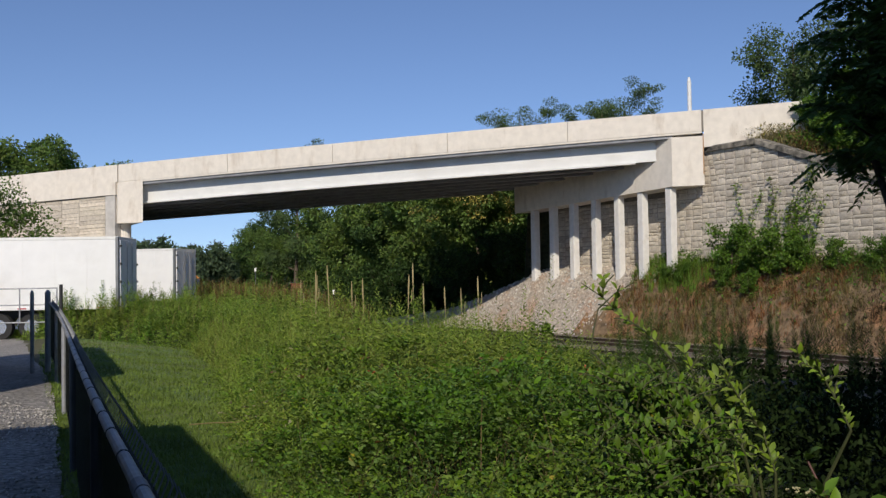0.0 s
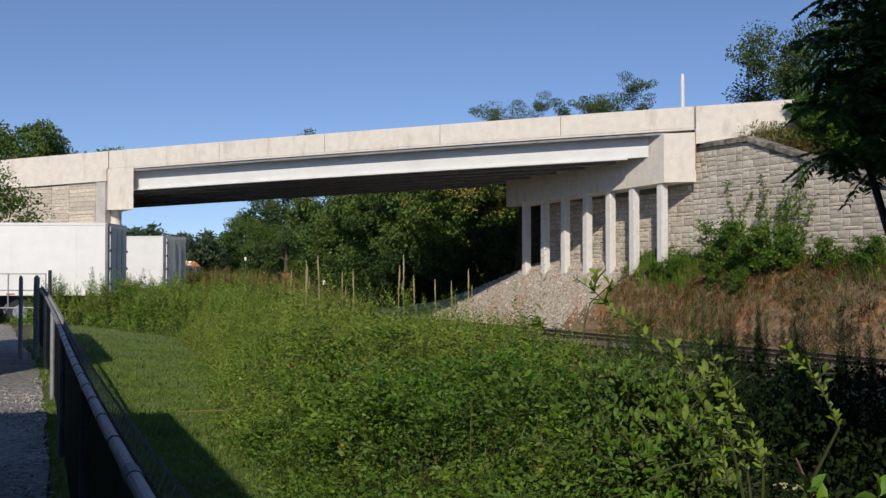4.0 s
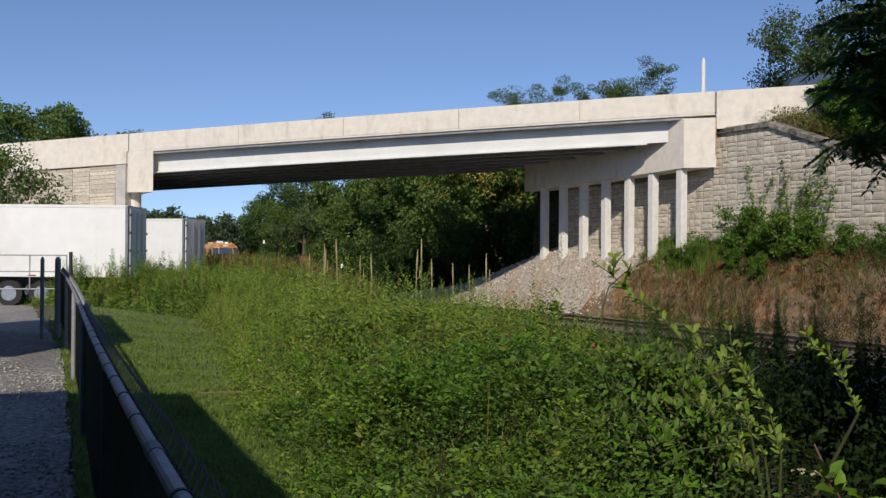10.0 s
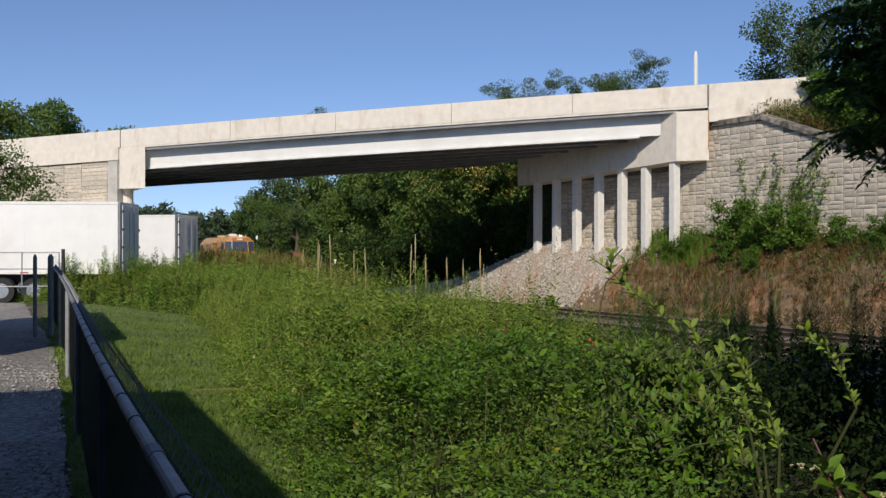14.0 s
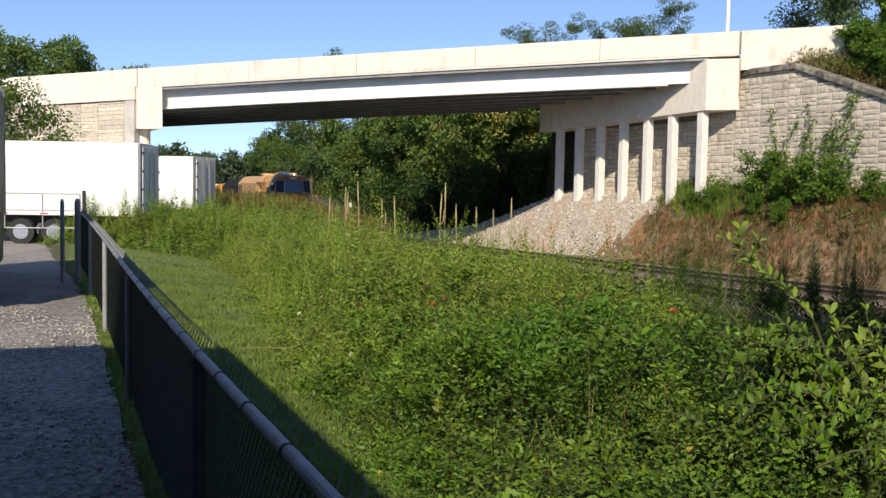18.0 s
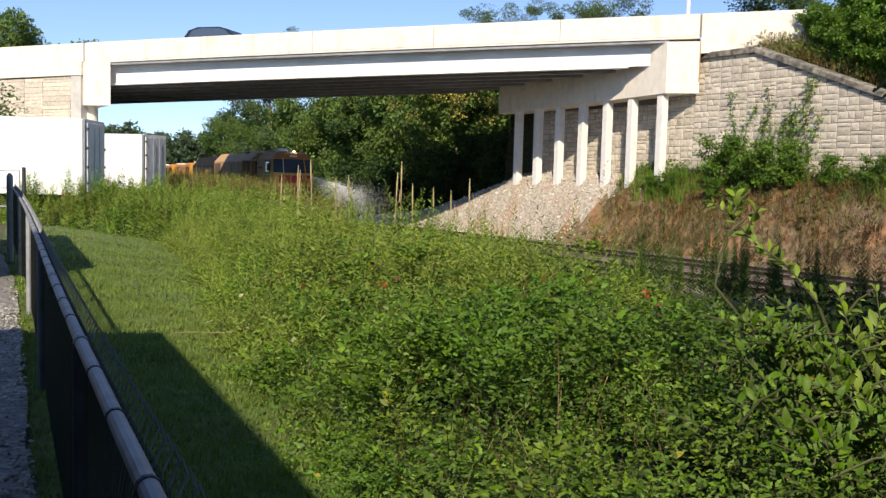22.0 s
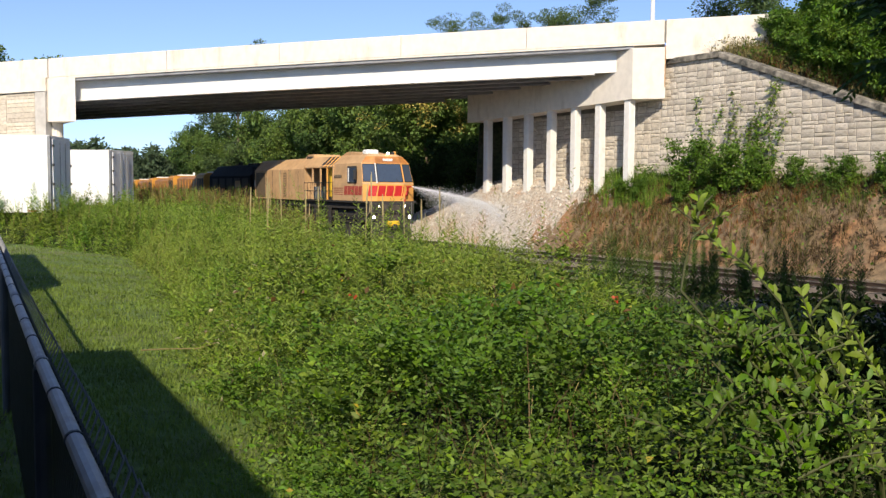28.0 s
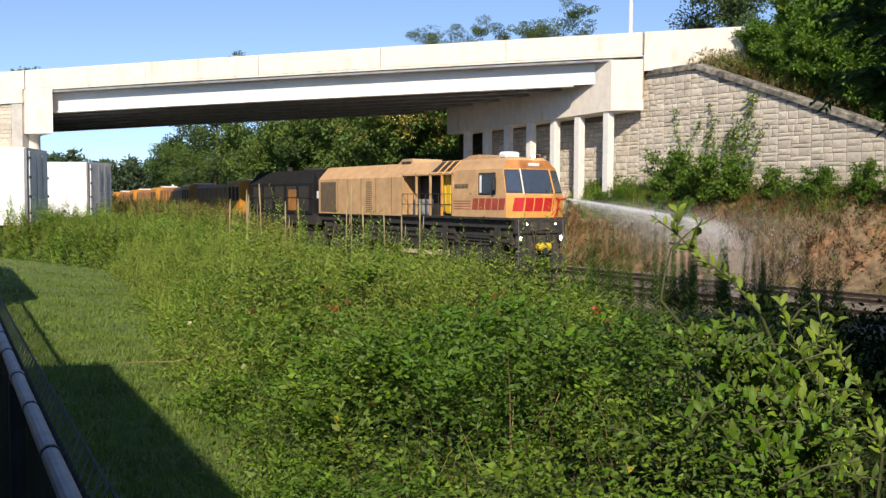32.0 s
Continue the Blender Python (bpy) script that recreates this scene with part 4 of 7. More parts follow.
def build_woods():
    rnd = random.Random(21)
    kinds = [make_tree("broadleaf_tree", 10.5, 4.2, 1, "tree", 0.27, 13000, "broadleaf tree in full green leaf at the wood's edge", 0.12),
             make_tree("broadleaf_tree", 11.0, 4.0, 2, "tree_dark", 0.26, 13000, "dark green broadleaf tree beside the railway", 0.1),
             make_tree("broadleaf_tree", 10.0, 4.4, 3, "tree", 0.29, 13000, "spreading green broadleaf tree beside the railway", 0.1)]
    gold = make_tree("golden_rain_tree", 10.2, 4.3, 4, "tree", 0.28, 13000, "green tree with golden blossom clusters behind the bridge", 0.12, flowers=62)
    spots = []
    for row, (q, m) in enumerate(((8.5, 10), (14.0, 11), (21.0, 12))):
        for i in range(m):
            spots.append((19 + i * 5.0 + rnd.uniform(-1.5, 1.5) + row * 2, q + rnd.uniform(-1.2, 1.2) ))
    spots += [(80, 5.5), (86, 6.5), (84, 11), (93, 7), (101, 8)]
    used = set()
    for i, (a, q) in enumerate(spots):
        p = rail_at(a, q)
        k = kinds[i % 3]
        if i in (1, 2, 11):
            k = gold
        size = rnd.uniform(0.85, 1.12)
        if k.name in used:
            again(k, p.x, p.y, rnd.uniform(-25, 25) if k is gold else rnd.uniform(0, 360), size)
        else:
            used.add(k.name)
            put(k, p.x, p.y, 0 if k is gold else rnd.uniform(0, 360), size)
    # distance haze put into the leaf colour of these trees
    far = make_tree("broadleaf_tree", 9.5, 4.6, 6, "tree_haze", 0.55, 4200, "green tree far down the line, haze put into its leaf colour", 0.08)
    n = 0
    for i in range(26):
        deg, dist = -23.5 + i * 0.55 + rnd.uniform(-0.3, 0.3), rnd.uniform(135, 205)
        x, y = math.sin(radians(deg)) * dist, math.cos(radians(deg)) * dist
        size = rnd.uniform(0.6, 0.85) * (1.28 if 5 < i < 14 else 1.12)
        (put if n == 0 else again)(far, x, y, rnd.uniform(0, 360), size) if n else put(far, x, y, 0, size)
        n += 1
    # pale leaf behind the bridge takes some haze into its colour
    tall = make_tree("tall_tree", 17.0, 4.6, 8, "tree_pale", 0.20, 26000, "tall green broadleaf tree rising behind the bridge", 0.3, trunk=0.26)
    put(tall, 21.6, 60.0, 40, 1.0, 1.0)
    for x, y, t, k, z in ((-19.2, 111, 10, 1.17, -2.5), (26.5, 57.0, 200, 0.88, 2.0), (31.0, 56.0, 260, 0.95, 2.0), (36.0, 50.0, 310, 0.9, 2.0), (40.0, 60.0, 30, 1.0, 2.0)):
        again(tall, x, y, t, k, z)
    pine = make_tree("sparse_conifer", 16.0, 3.8, 12, "tree_pale", 0.13, 26000, "thin-crowned conifer behind the bridge parapet", 0.45, trunk=0.2, flat=0.5)
    put(pine, 14.8, 76.0, 0, 1.0, 1.4)
    again(pine, 5.4, 80.0, 80, 0.96, 1.2, "thin-crowned tree behind the bridge parapet")
    again(pine, 10.8, 76.0, 160, 0.95, 1.4, "thin-crowned tree behind the bridge parapet")
    left = make_tree("broadleaf_tree", 11.4, 5.8, 14, "tree", 0.32, 15000, "rounded green tree behind the wing wall", 0.2)
    put(left, -31.5, 74.0, 0, 0.85, 2.6)
    again(left, -36.8, 73.0, 120, 0.88, 2.6)
    again(left, -43.5, 74.0, 200, 0.95, 2.0)
    low = make_tree("bushy_tree", 7.2, 3.4, 16, "tree", 0.17, 17000, "bushy tree growing against the wing wall", 0.05, trunk=0.12)
    put(low, -23.3, 45.0, 0, 0.95, -0.5)
    again(low, -26.6, 45.5, 70, 1.2, -0.5)
    # growth on the bank behind the wall
    bank = make_tree("bank_shrub", 3.8, 2.2, 18, "bush", 0.24, 6500, "dense green shrub on the bank above the wall", 0.0, trunk=0.06, category="shrub")
    n = 0
    for a, q, k in ((-6.2, 10.4, 0.75), (-4.9, 8.9, 0.42), (-5.7, 8.3, 0.5), (-6.8, 7.8, 0.5), (-7.8, 7.5, 0.5), (-8.7, 7.5, 0.55), (-8.2, 8.8, 0.75), (-8.8, 11.0, 1.3), (-10.3, 9.2, 1.1), (-11.6, 11.3, 1.6), (-11.9, 8.6, 0.95), (-13.4, 9.6, 1.45), (-14.6, 8.4, 1.1), (-15.4, 11.0, 1.8), (-16.6, 8.8, 1.4), (-18.5, 9.5, 1.6), (-18.8, 8.0, 1.1), (-20.5, 8.4, 1.4), (-22.5, 8.5, 1.6), (-9.6, 7.6, 0.55), (-10.9, 7.4, 0.7), (-12.3, 7.5, 0.75), (-13.6, 7.3, 0.85), (-15.0, 7.4, 0.8), (-16.4, 7.3, 0.9), (-17.8, 7.4, 0.8), (-19.2, 7.2, 0.9)):
        p = trk(a, q)
        if n == 0:
            put(bank, p.x, p.y, 0, k)
        else:
            again(bank, p.x, p.y, n * 77, k)
        n += 1
    # thicket under the wood's edge; its dark leaf stands in for the shade there
    under = make_tree("thicket_shrub", 3.6, 2.3, 19, "tree_dark", 0.22, 3800, "dense shrub under the trees, its dark leaves standing in for shade", 0.0, trunk=0.06, category="shrub")
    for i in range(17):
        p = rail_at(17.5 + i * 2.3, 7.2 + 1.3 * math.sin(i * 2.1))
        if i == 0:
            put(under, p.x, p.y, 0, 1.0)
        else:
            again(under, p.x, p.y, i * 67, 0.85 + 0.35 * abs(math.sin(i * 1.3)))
    # shrubs at the wall's foot
    shrub = make_tree("wall_shrub", 2.6, 1.2, 24, "bush", 0.15, 3000, "green shrub growing at the foot of the stone wall", 0.0, trunk=0.05, category="shrub")
    n = 0
    for a, q, k in ((-3.3, 5.0, 0.92), (-4.7, 4.9, 0.62), (-6.1, 4.9, 0.95), (-6.9, 5.0, 0.6), (-3.4, 4.4, 0.45), (-5.0, 4.2, 0.42), (-8.6, 5.2, 0.5), (-10.5, 5.2, 0.55), (-12.5, 5.2, 0.6), (-14.5, 5.0, 0.8), (0.4, 4.6, 0.4), (-0.7, 4.6, 0.45)):
        p = trk(a, q)
        if n == 0:
            put(shrub, p.x, p.y, 0, k)
        else:
            again(shrub, p.x, p.y, n * 101, k)
        n += 1


build_woods()


def build_sapling():
    """The leaning young tree with long feathered leaves, close by."""
    rnd = random.Random(31)
    tree = empty("feather_leaved_sapling", label="leaning young tree with long feathered dark green leaves", category="tree")
    bm = bmesh.new()
    stem = [Vector(p) for p in ((5.35, 9.9, -0.7), (5.0, 9.85, 0.7), (4.62, 9.8, 1.9), (4.36, 9.75, 2.7), (4.28, 9.7, 3.4), (4.35, 9.65, 4.2), (4.5, 9.6, 5.0), (4.6, 9.6, 6.0))]
    add_tube(bm, stem, [0.05, 0.046, 0.042, 0.038, 0.034, 0.03, 0.024, 0.015], 9)
    pos, way, size = [], [], []
    ribs = bmesh.new()
    starts = []
    for i in range(32):
        k = 2.9 + 4.0 * i / 32
        j = min(int(k), 6)
        b = stem[j].lerp(stem[j + 1], k - j)
        ang = i * 2.39
        twig_bm = bmesh.new()
        pts = limb(twig_bm, b, (math.cos(ang), math.sin(ang), 0.55), rnd.uniform(0.25, 0.62), 0.013, rnd, 4, 0.2, 5)
        part("branch", twig_bm, M["bark_dark"], tree, smooth=True)
        starts += [pts[2], pts[3], pts[4], pts[4]]
    for s in starts:
        for c in range(3):
            d = Vector((rnd.uniform(-1, 1), rnd.uniform(-1, 1), rnd.uniform(-0.5, 0.45))).normalized()
            side = d.cross(UP).normalized()
            L = rnd.uniform(0.34, 0.6)
            line = [s + d * (L * t) - UP * (0.35 * L * t * t) for t in (0, 0.25, 0.5, 0.75, 1.0)]
            add_tube(ribs, line, [0.004, 0.0035, 0.003, 0.002, 0.001], 3, False)
            for i in range(11):
                t = 0.15 + 0.85 * i / 11
                p = s + d * (L * t) - UP * (0.35 * L * t * t)
                for sg in (-1, 1):
                    pos.append(p)
                    way.append(side * sg + d * 0.45 - UP * 0.35)
                    size.append(rnd.uniform(0.09, 0.14))
    part("trunk", bm, M["bark_dark"], tree, smooth=True)
    part("stalk_frame", ribs, LEAF["sapling"], tree)
    leaf_mesh("foliage", np.array(pos), np.array(way), np.array(size), LEAF["sapling"], 0.34, tree, 0.05, 0.15)
    return tree


build_sapling()
# out-of-view trees, added only to keep sun and sky off the hollow
shade_tree = make_tree("overhanging_tree", 11.5, 3.4, 77, "tree", 0.42, 15000, "unseen tree added to shade the hollow", 0.1, trunk=0.2)
put(shade_tree, 5.2, -0.9, 0, 1.0)
high_shade_tree = make_tree("overhanging_tree", 9.8, 2.0, 78, "tree", 0.36, 10000, "unseen slender tree added to shade the hollow", 0.45, trunk=0.14)
put(high_shade_tree, 4.0, -1.2, 0, 1.0)
sky_shade_tree = make_tree("overhanging_tree", 11.5, 3.9, 79, "tree", 0.5, 15000, "unseen broad tree added to block skylight over the hollow", 0.62, trunk=0.2)
put(sky_shade_tree, 6.5, 3.4, 0, 1.0)
# more unseen trees to the right and behind, added to block skylight
roadside_tree = make_tree("roadside_tree", 11.5, 3.6, 80, "tree", 0.75, 4200, "unseen tree added to block skylight", 0.06, trunk=0.2)
put(roadside_tree, 9.5, -3.0, 300, 1.1)
for x, y, turn, k in ((8.6, 3.6, 40, 1.0), (8.3, 7.3, 130, 0.95), (9.0, 11.0, 220, 0.9), (13.0, 3.5, 70, 1.2)):
    again(roadside_tree, x, y, turn, k)
for i in range(9):
    again(roadside_tree, -26 + i * 7.5, -20 - 3 * math.sin(i * 1.7), i * 73, 0.85 + 0.12 * math.sin(i * 2.3))


# ---- weeds, grass and brush ----
def edge_u(v):
    """Left edge of the weeds, as a distance from the fence's line."""
    v = np.asarray(v, float)
    return np.interp(v, (0, 8, 12.5, 16, 22, 32, 36, 39, 45), (0.75, 1.4, 1.75, 2.5, 3.3, 4.0, 1.8, -1.0, -2.6))


def canopy(x, y):
    """Top of the weeds."""
    v = (x - 0.35) * -0.408 + y * 0.913
    u = (x - 0.35) * 0.913 + y * 0.408
    a, q = aq(x, y)
    g = ground_z(x, y)
    h = 1.10 + 0.24 * smooth_noise(x, y, 0.8, 2.0) + 0.27 * smooth_noise(x, y, 2.1, 5.0) + 0.12 * smooth_noise(x, y, 5.3, 1.0)
    h = h + 0.12 * np.clip((y - 13) / 9, 0, 1) * np.clip((9 - u) / 5, 0, 1)
    ang = np.degrees(np.arctan2(x, y))
    h = h + 0.25 * np.clip((v - 28) / 6, 0, 1) - 0.55 * np.clip((ang - 11.5) / 3, 0, 1) - 0.22 * np.clip((ang + 8) / 4, 0, 1) * np.clip((y - 12) / 6, 0, 1)
    ramp = 1 - np.exp(-np.clip(u - edge_u(v), 0, 50) / 0.8)
    h = h - 0.24 * np.clip((ang - 4) / 4, 0, 1) * np.clip((y - 6.5) / 3, 0, 1)
    h = h * ramp * np.clip((-7.3 - q) / (2.5 + 6.5 * np.clip((8 - a) / 8, 0, 1)), 0.10, 1)
    return g + h


def hollow(x, y):
    """Area of the near-black leaves that stand in for shade, cut along a view bearing."""
    return (x > 0.25 * y + 0.15 + 0.3 * smooth_noise(x, y, 2.6, 4.0) + RNG.normal(0, 0.10, np.shape(x))) & (y < 18) & (y > 4.4)


def build_weeds():
    under_x, under_y = np.arange(-16, 16.1, 0.35), np.arange(2.0, 48, 0.35)
    X, Y = np.meshgrid(under_x, under_y)
    a, q = aq(X, Y)
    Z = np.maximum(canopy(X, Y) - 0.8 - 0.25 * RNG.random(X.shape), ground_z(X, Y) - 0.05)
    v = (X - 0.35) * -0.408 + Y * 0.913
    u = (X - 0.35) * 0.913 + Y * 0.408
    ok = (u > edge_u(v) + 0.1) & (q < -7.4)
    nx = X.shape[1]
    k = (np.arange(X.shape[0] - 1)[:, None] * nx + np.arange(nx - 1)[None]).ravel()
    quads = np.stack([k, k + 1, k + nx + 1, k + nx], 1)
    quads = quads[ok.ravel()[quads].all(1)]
    # dark sheet below the leaf tops: shade of the gaps put into its colour
    bed = raw_mesh("weed_bed", np.stack([X, Y, Z], -1).reshape(-1, 3), quads, 4, [M["gap_shade"]])
    tagged(bed, "dark sheet under the weeds standing in for shade in the gaps", "weeds", kind="stuff")

    def scatter(n, r0, r1, a0=-31, a1=35, shaded=False):
        r = RNG.uniform(r0, r1, n)
        t = np.radians(RNG.uniform(a0, a1, n))
        x, y = np.sin(t) * r - 0.3, np.cos(t) * r + 0.6
        v = (x - 0.35) * -0.408 + y * 0.913
        u = (x - 0.35) * 0.913 + y * 0.408
        a, q = aq(x, y)
        keep = (u > edge_u(v)) & (q < -7.3)
        if not shaded:
            keep &= ~hollow(x, y)
        return x[keep], y[keep], r[keep]

    def layer(name, mat_key, n, r0, r1, base, grow, width, label, depth=0.16, lift=0.0, pick=None):
        x, y, r = scatter(n, r0, r1)
        if pick is not None:
            k = pick(x, y)
            x, y, r = x[k], y[k], r[k]
        z = canopy(x, y) - RNG.exponential(depth, len(x)) + lift
        size = (base + grow * r) * RNG.uniform(0.6, 1.35, len(x))
        way = RNG.normal(size=(len(x), 3)) * [1, 1, 0.5] + [-0.1, -0.25, 0.25]
        ob = leaf_mesh(name, np.stack([x, y, z], 1), way, size, LEAF[mat_key], width)
        return tagged(ob, label, "weeds", kind="stuff")

    def vary(x, y, spread=0.16):
        """Uneven plant heights: clumps, and a few that overtop the rest."""
        k = 0.82 + 0.36 * smooth_noise(x, y, 1.35, 3.3) + 0.20 * smooth_noise(x, y, 3.7, 8.1) + RNG.normal(size=len(x)) * spread
        return np.clip(k + 0.28 * (RNG.random(len(x)) < 0.07), 0.25, 1.6)

    def brambles(name, mat_key, n, canes, per, r0, r1, base, grow, label, pick=None, reach=(0.35, 0.8), a0=-31, a1=35, lift=0.0, shaded=False):
        """Mounds of arching canes with leaves along them."""
        x, y, r = scatter(n, r0, r1, a0, a1, shaded)
        if pick is not None:
            k = pick(x, y)
            x, y, r = x[k], y[k], r[k]
        g = ground_z(x, y)
        top = g + (canopy(x, y) - g) * np.minimum(vary(x, y, 0.24), np.where(r > 10, 1.05, 1.25)) + lift * np.where(r > 11, 0.2, 1.0)
        L = np.repeat(RNG.uniform(*reach, len(x)), canes) * RNG.uniform(0.6, 1.2, len(x) * canes)
        c = np.repeat(np.stack([x, y, top - 0.42], 1), canes, 0)
        big = np.repeat(RNG.choice([0.72, 0.9, 1.0, 1.3, 1.6], len(x), p=[0.3, 0.25, 0.25, 0.14, 0.06]), canes * per)
        r = np.repeat(r, canes)
        ang = RNG.uniform(0, math.tau, len(c))
        out = np.stack([np.cos(ang), np.sin(ang), 0 * ang], 1)
        rise = RNG.uniform(0.25, 0.75, len(c))
        t = np.tile(np.linspace(0.12, 1.0, per), len(c))
        c, out, L, rise, r = (np.repeat(w, per, 0) for w in (c, out, L, rise, r))
        p = c + out * (L * t * 0.9)[:, None]
        p[:, 2] += L * (rise * 2.1 * t - (rise * 1.0 + 0.35) * t * t) + 0.15
        p += RNG.normal(size=p.shape) * 0.018
        side = np.stack([-out[:, 1], out[:, 0], 0 * t], 1) * np.where(np.arange(len(t)) % 2, 1, -1)[:, None]
        way = side + out * 0.7 + RNG.normal(size=p.shape) * 0.45 + [0, -0.1, 0.32]
        ob = leaf_mesh(name, p, way, big * (base + grow * r) * RNG.uniform(0.6, 1.3, len(p)) * (1.15 - 0.4 * t), LEAF[mat_key], 0.47, oval=r1 < 16)
        return tagged(ob, label, "weeds", kind="stuff")

    def spires(name, mat_key, n, per, r0, r1, base, grow, width, label, pick=None, tall=(0.55, 1.0), lift=0.0, a0=-31, a1=35, steep=0.7, shaded=False):
        """Upright stems set with leaves that shorten towards the tip."""
        x, y, r = scatter(n, r0, r1, a0, a1, shaded)
        if pick is not None:
            k = pick(x, y)
            x, y, r = x[k], y[k], r[k]
        g = ground_z(x, y)
        top = g + (canopy(x, y) - g) * vary(x, y, 0.2) + lift
        h = RNG.uniform(*tall, len(x))
        lean = RNG.normal(size=(len(x), 2)) * 0.12
        t = np.tile(np.linspace(0.0, 1.0, per), len(x))
        x, y, r, top, h = (np.repeat(w, per) for w in (x, y, r, top, h))
        lean = np.repeat(lean, per, 0)
        ang = np.arange(len(t)) * 2.4 + RNG.normal(size=len(t)) * 0.4
        p = np.stack([x + lean[:, 0] * t * t * h, y + lean[:, 1] * t * t * h, top - h * (1 - t)], 1)
        way = np.stack([np.cos(ang), np.sin(ang), steep * (0.4 + t) + RNG.normal(size=len(t)) * 0.25], 1)
        ob = leaf_mesh(name, p, way, (base + grow * r) * (1.2 - 0.75 * t) * RNG.uniform(0.7, 1.2, len(t)), LEAF[mat_key], width, None, 0.06, 0.12)
        return tagged(ob, label, "weeds", kind="stuff")

    def patch(s, seed, low, reach=0.15):
        return lambda x, y: (smooth_noise(x, y, s, seed) > low) & ((x < reach * y + 0.1) | (y > 17))

    brambles("bramble_mounds", "bush", 620, 13, 25, 2.2, 9.5, 0.034, 0.0013, "mounds of arching green bramble canes", patch(0.45, 0.0, -0.35, 0.2))
    # right of x = 0.17 y the dark leaf stands in for partial shade
    brambles("dark_mounds", "bush_dark", 260, 11, 22, 2.2, 8.0, 0.034, 0.0013, "dark green leafy mounds, also standing in for shade by the hollow", lambda x, y: (smooth_noise(x, y, 1.0, 6.0) > 0.15) | (x > 0.17 * y))
    brambles("hollow_mounds", "hollow_shade", 300, 8, 16, 4.5, 18, 0.040, 0.0016, "leaf tangle in the hollow, shade put into its near-black colour", hollow, a0=14, lift=-0.3, shaded=True)
    brambles("weed_mounds", "weed", 1000, 11, 25, 2.6, 22, 0.032, 0.0019, "mid green leafy weed mounds", patch(0.42, 2.2, -0.2), lift=0.06)
    brambles("pale_mounds", "weed_light", 420, 9, 20, 7.0, 24, 0.034, 0.0024, "pale yellow-green leafy sprays", patch(0.6, 9.0, 0.15), (0.3, 0.6), lift=0.10)
    spires("leafy_stems", "weed", 2600, 28, 6, 16, 0.046, 0.002, 0.34, "upright leafy green stems above the brambles", patch(0.8, 4.4, -0.1), (0.35, 0.7), 0.12)
    spires("tall_weeds", "weed", 4400, 34, 14, 42, 0.075, 0.0030, 0.26, "tall leafy green weeds along the railway", None, (0.6, 1.15), 0.10)
    spires("dark_weeds", "bush", 1300, 30, 12, 42, 0.08, 0.0030, 0.30, "darker green weeds along the railway", patch(0.5, 7.7, 0.0), (0.5, 0.95), 0.02)
    spires("tall_pale_weeds", "weed_light", 4000, 32, 18, 42, 0.065, 0.0026, 0.22, "tall pale green weeds along the railway", patch(0.6, 1.9, -0.05), (0.6, 1.2), 0.18)
    spires("far_weeds", "weed", 2900, 34, 30, 47, 0.09, 0.0030, 0.26, "dense tall weeds at the end of the lawn", None, (0.7, 1.3), 0.12, -26, -4)
    spires("far_pale_weeds", "weed_light", 1800, 30, 28, 47, 0.08, 0.0028, 0.24, "pale tall weeds at the end of the lawn", None, (0.7, 1.3), 0.2, -26, -4)
    brambles("leafy_tops", "weed", 520, 8, 18, 5, 12, 0.038, 0.0018, "pale leafy shoots over the brambles", patch(2.1, 5.5, 0.2), (0.15, 0.35), lift=0.08)
    brambles("broad_leaves", "weed", 120, 8, 12, 5.5, 12, 0.05, 0.003, "broad green leaves among the brambles", patch(1.7, 3.5, 0.25), (0.25, 0.5), lift=0.1)
    spires("mid_pale_weeds", "weed_light", 4800, 34, 8.5, 31, 0.066, 0.0026, 0.24, "pale leafy weeds standing before the track", None, (0.5, 1.05), 0.2, -16, 11)
    spires("weed_plumes", "weed_light", 760, 46, 15, 30, 0.07, 0.002, 0.2, "single tall weeds that overtop the rest", None, (0.9, 1.3), 0.42, -18, 9, 1.1)
    spires("feathery_weeds", "weed", 900, 60, 19, 27, 0.10, 0.002, 0.10, "fine-leaved feathery bright green weeds", lambda x, y: np.hypot(x - 1.3, (y - 23) / 2) < 2.3, (0.8, 1.3), 0.25, -4, 8, 1.4)
    spires("shaded_weeds", "hollow_shade", 700, 36, 8, 17, 0.07, 0.002, 0.3, "tall weeds in the hollow, near-black leaf colour standing in for shade", None, (0.9, 1.4), 0.5, 15, 35, shaded=True)
    # tall dark weeds beside the near track
    x, y = RNG.uniform(4.6, 9.8, 260), RNG.uniform(20.0, 28.0, 260)
    q = aq(x, y)[1]
    k = (q > -10.4) & (q < -7.4) & (smooth_noise(x, y, 1.3, 2.7) > -0.15)
    x, y = x[k], y[k]
    h, m = RNG.uniform(1.1, 2.4, len(x)), 90
    t = np.tile(np.linspace(0.15, 1.0, m), len(x))
    ang = np.arange(len(t)) * 2.4
    p = np.stack([np.repeat(x, m), np.repeat(y, m), np.repeat(ground_z(x, y), m) + np.repeat(h, m) * t], 1)
    ob = leaf_mesh("trackside_weeds", p, np.stack([np.cos(ang), np.sin(ang), 0.5 + t], 1), 0.24 * (1.15 - 0.85 * t), LEAF["bush_dark"], 0.12, None, 0.05, 0.12)
    tagged(ob, "tall dark spire-like weeds beside the track", "weeds", kind="stuff")
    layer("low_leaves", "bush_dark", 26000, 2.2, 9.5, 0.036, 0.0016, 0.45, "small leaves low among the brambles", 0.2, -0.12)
    layer("gap_leaves", "weed", 22000, 9, 42, 0.05, 0.0028, 0.4, "dark leaves deep between the weeds", 0.22, -0.24)
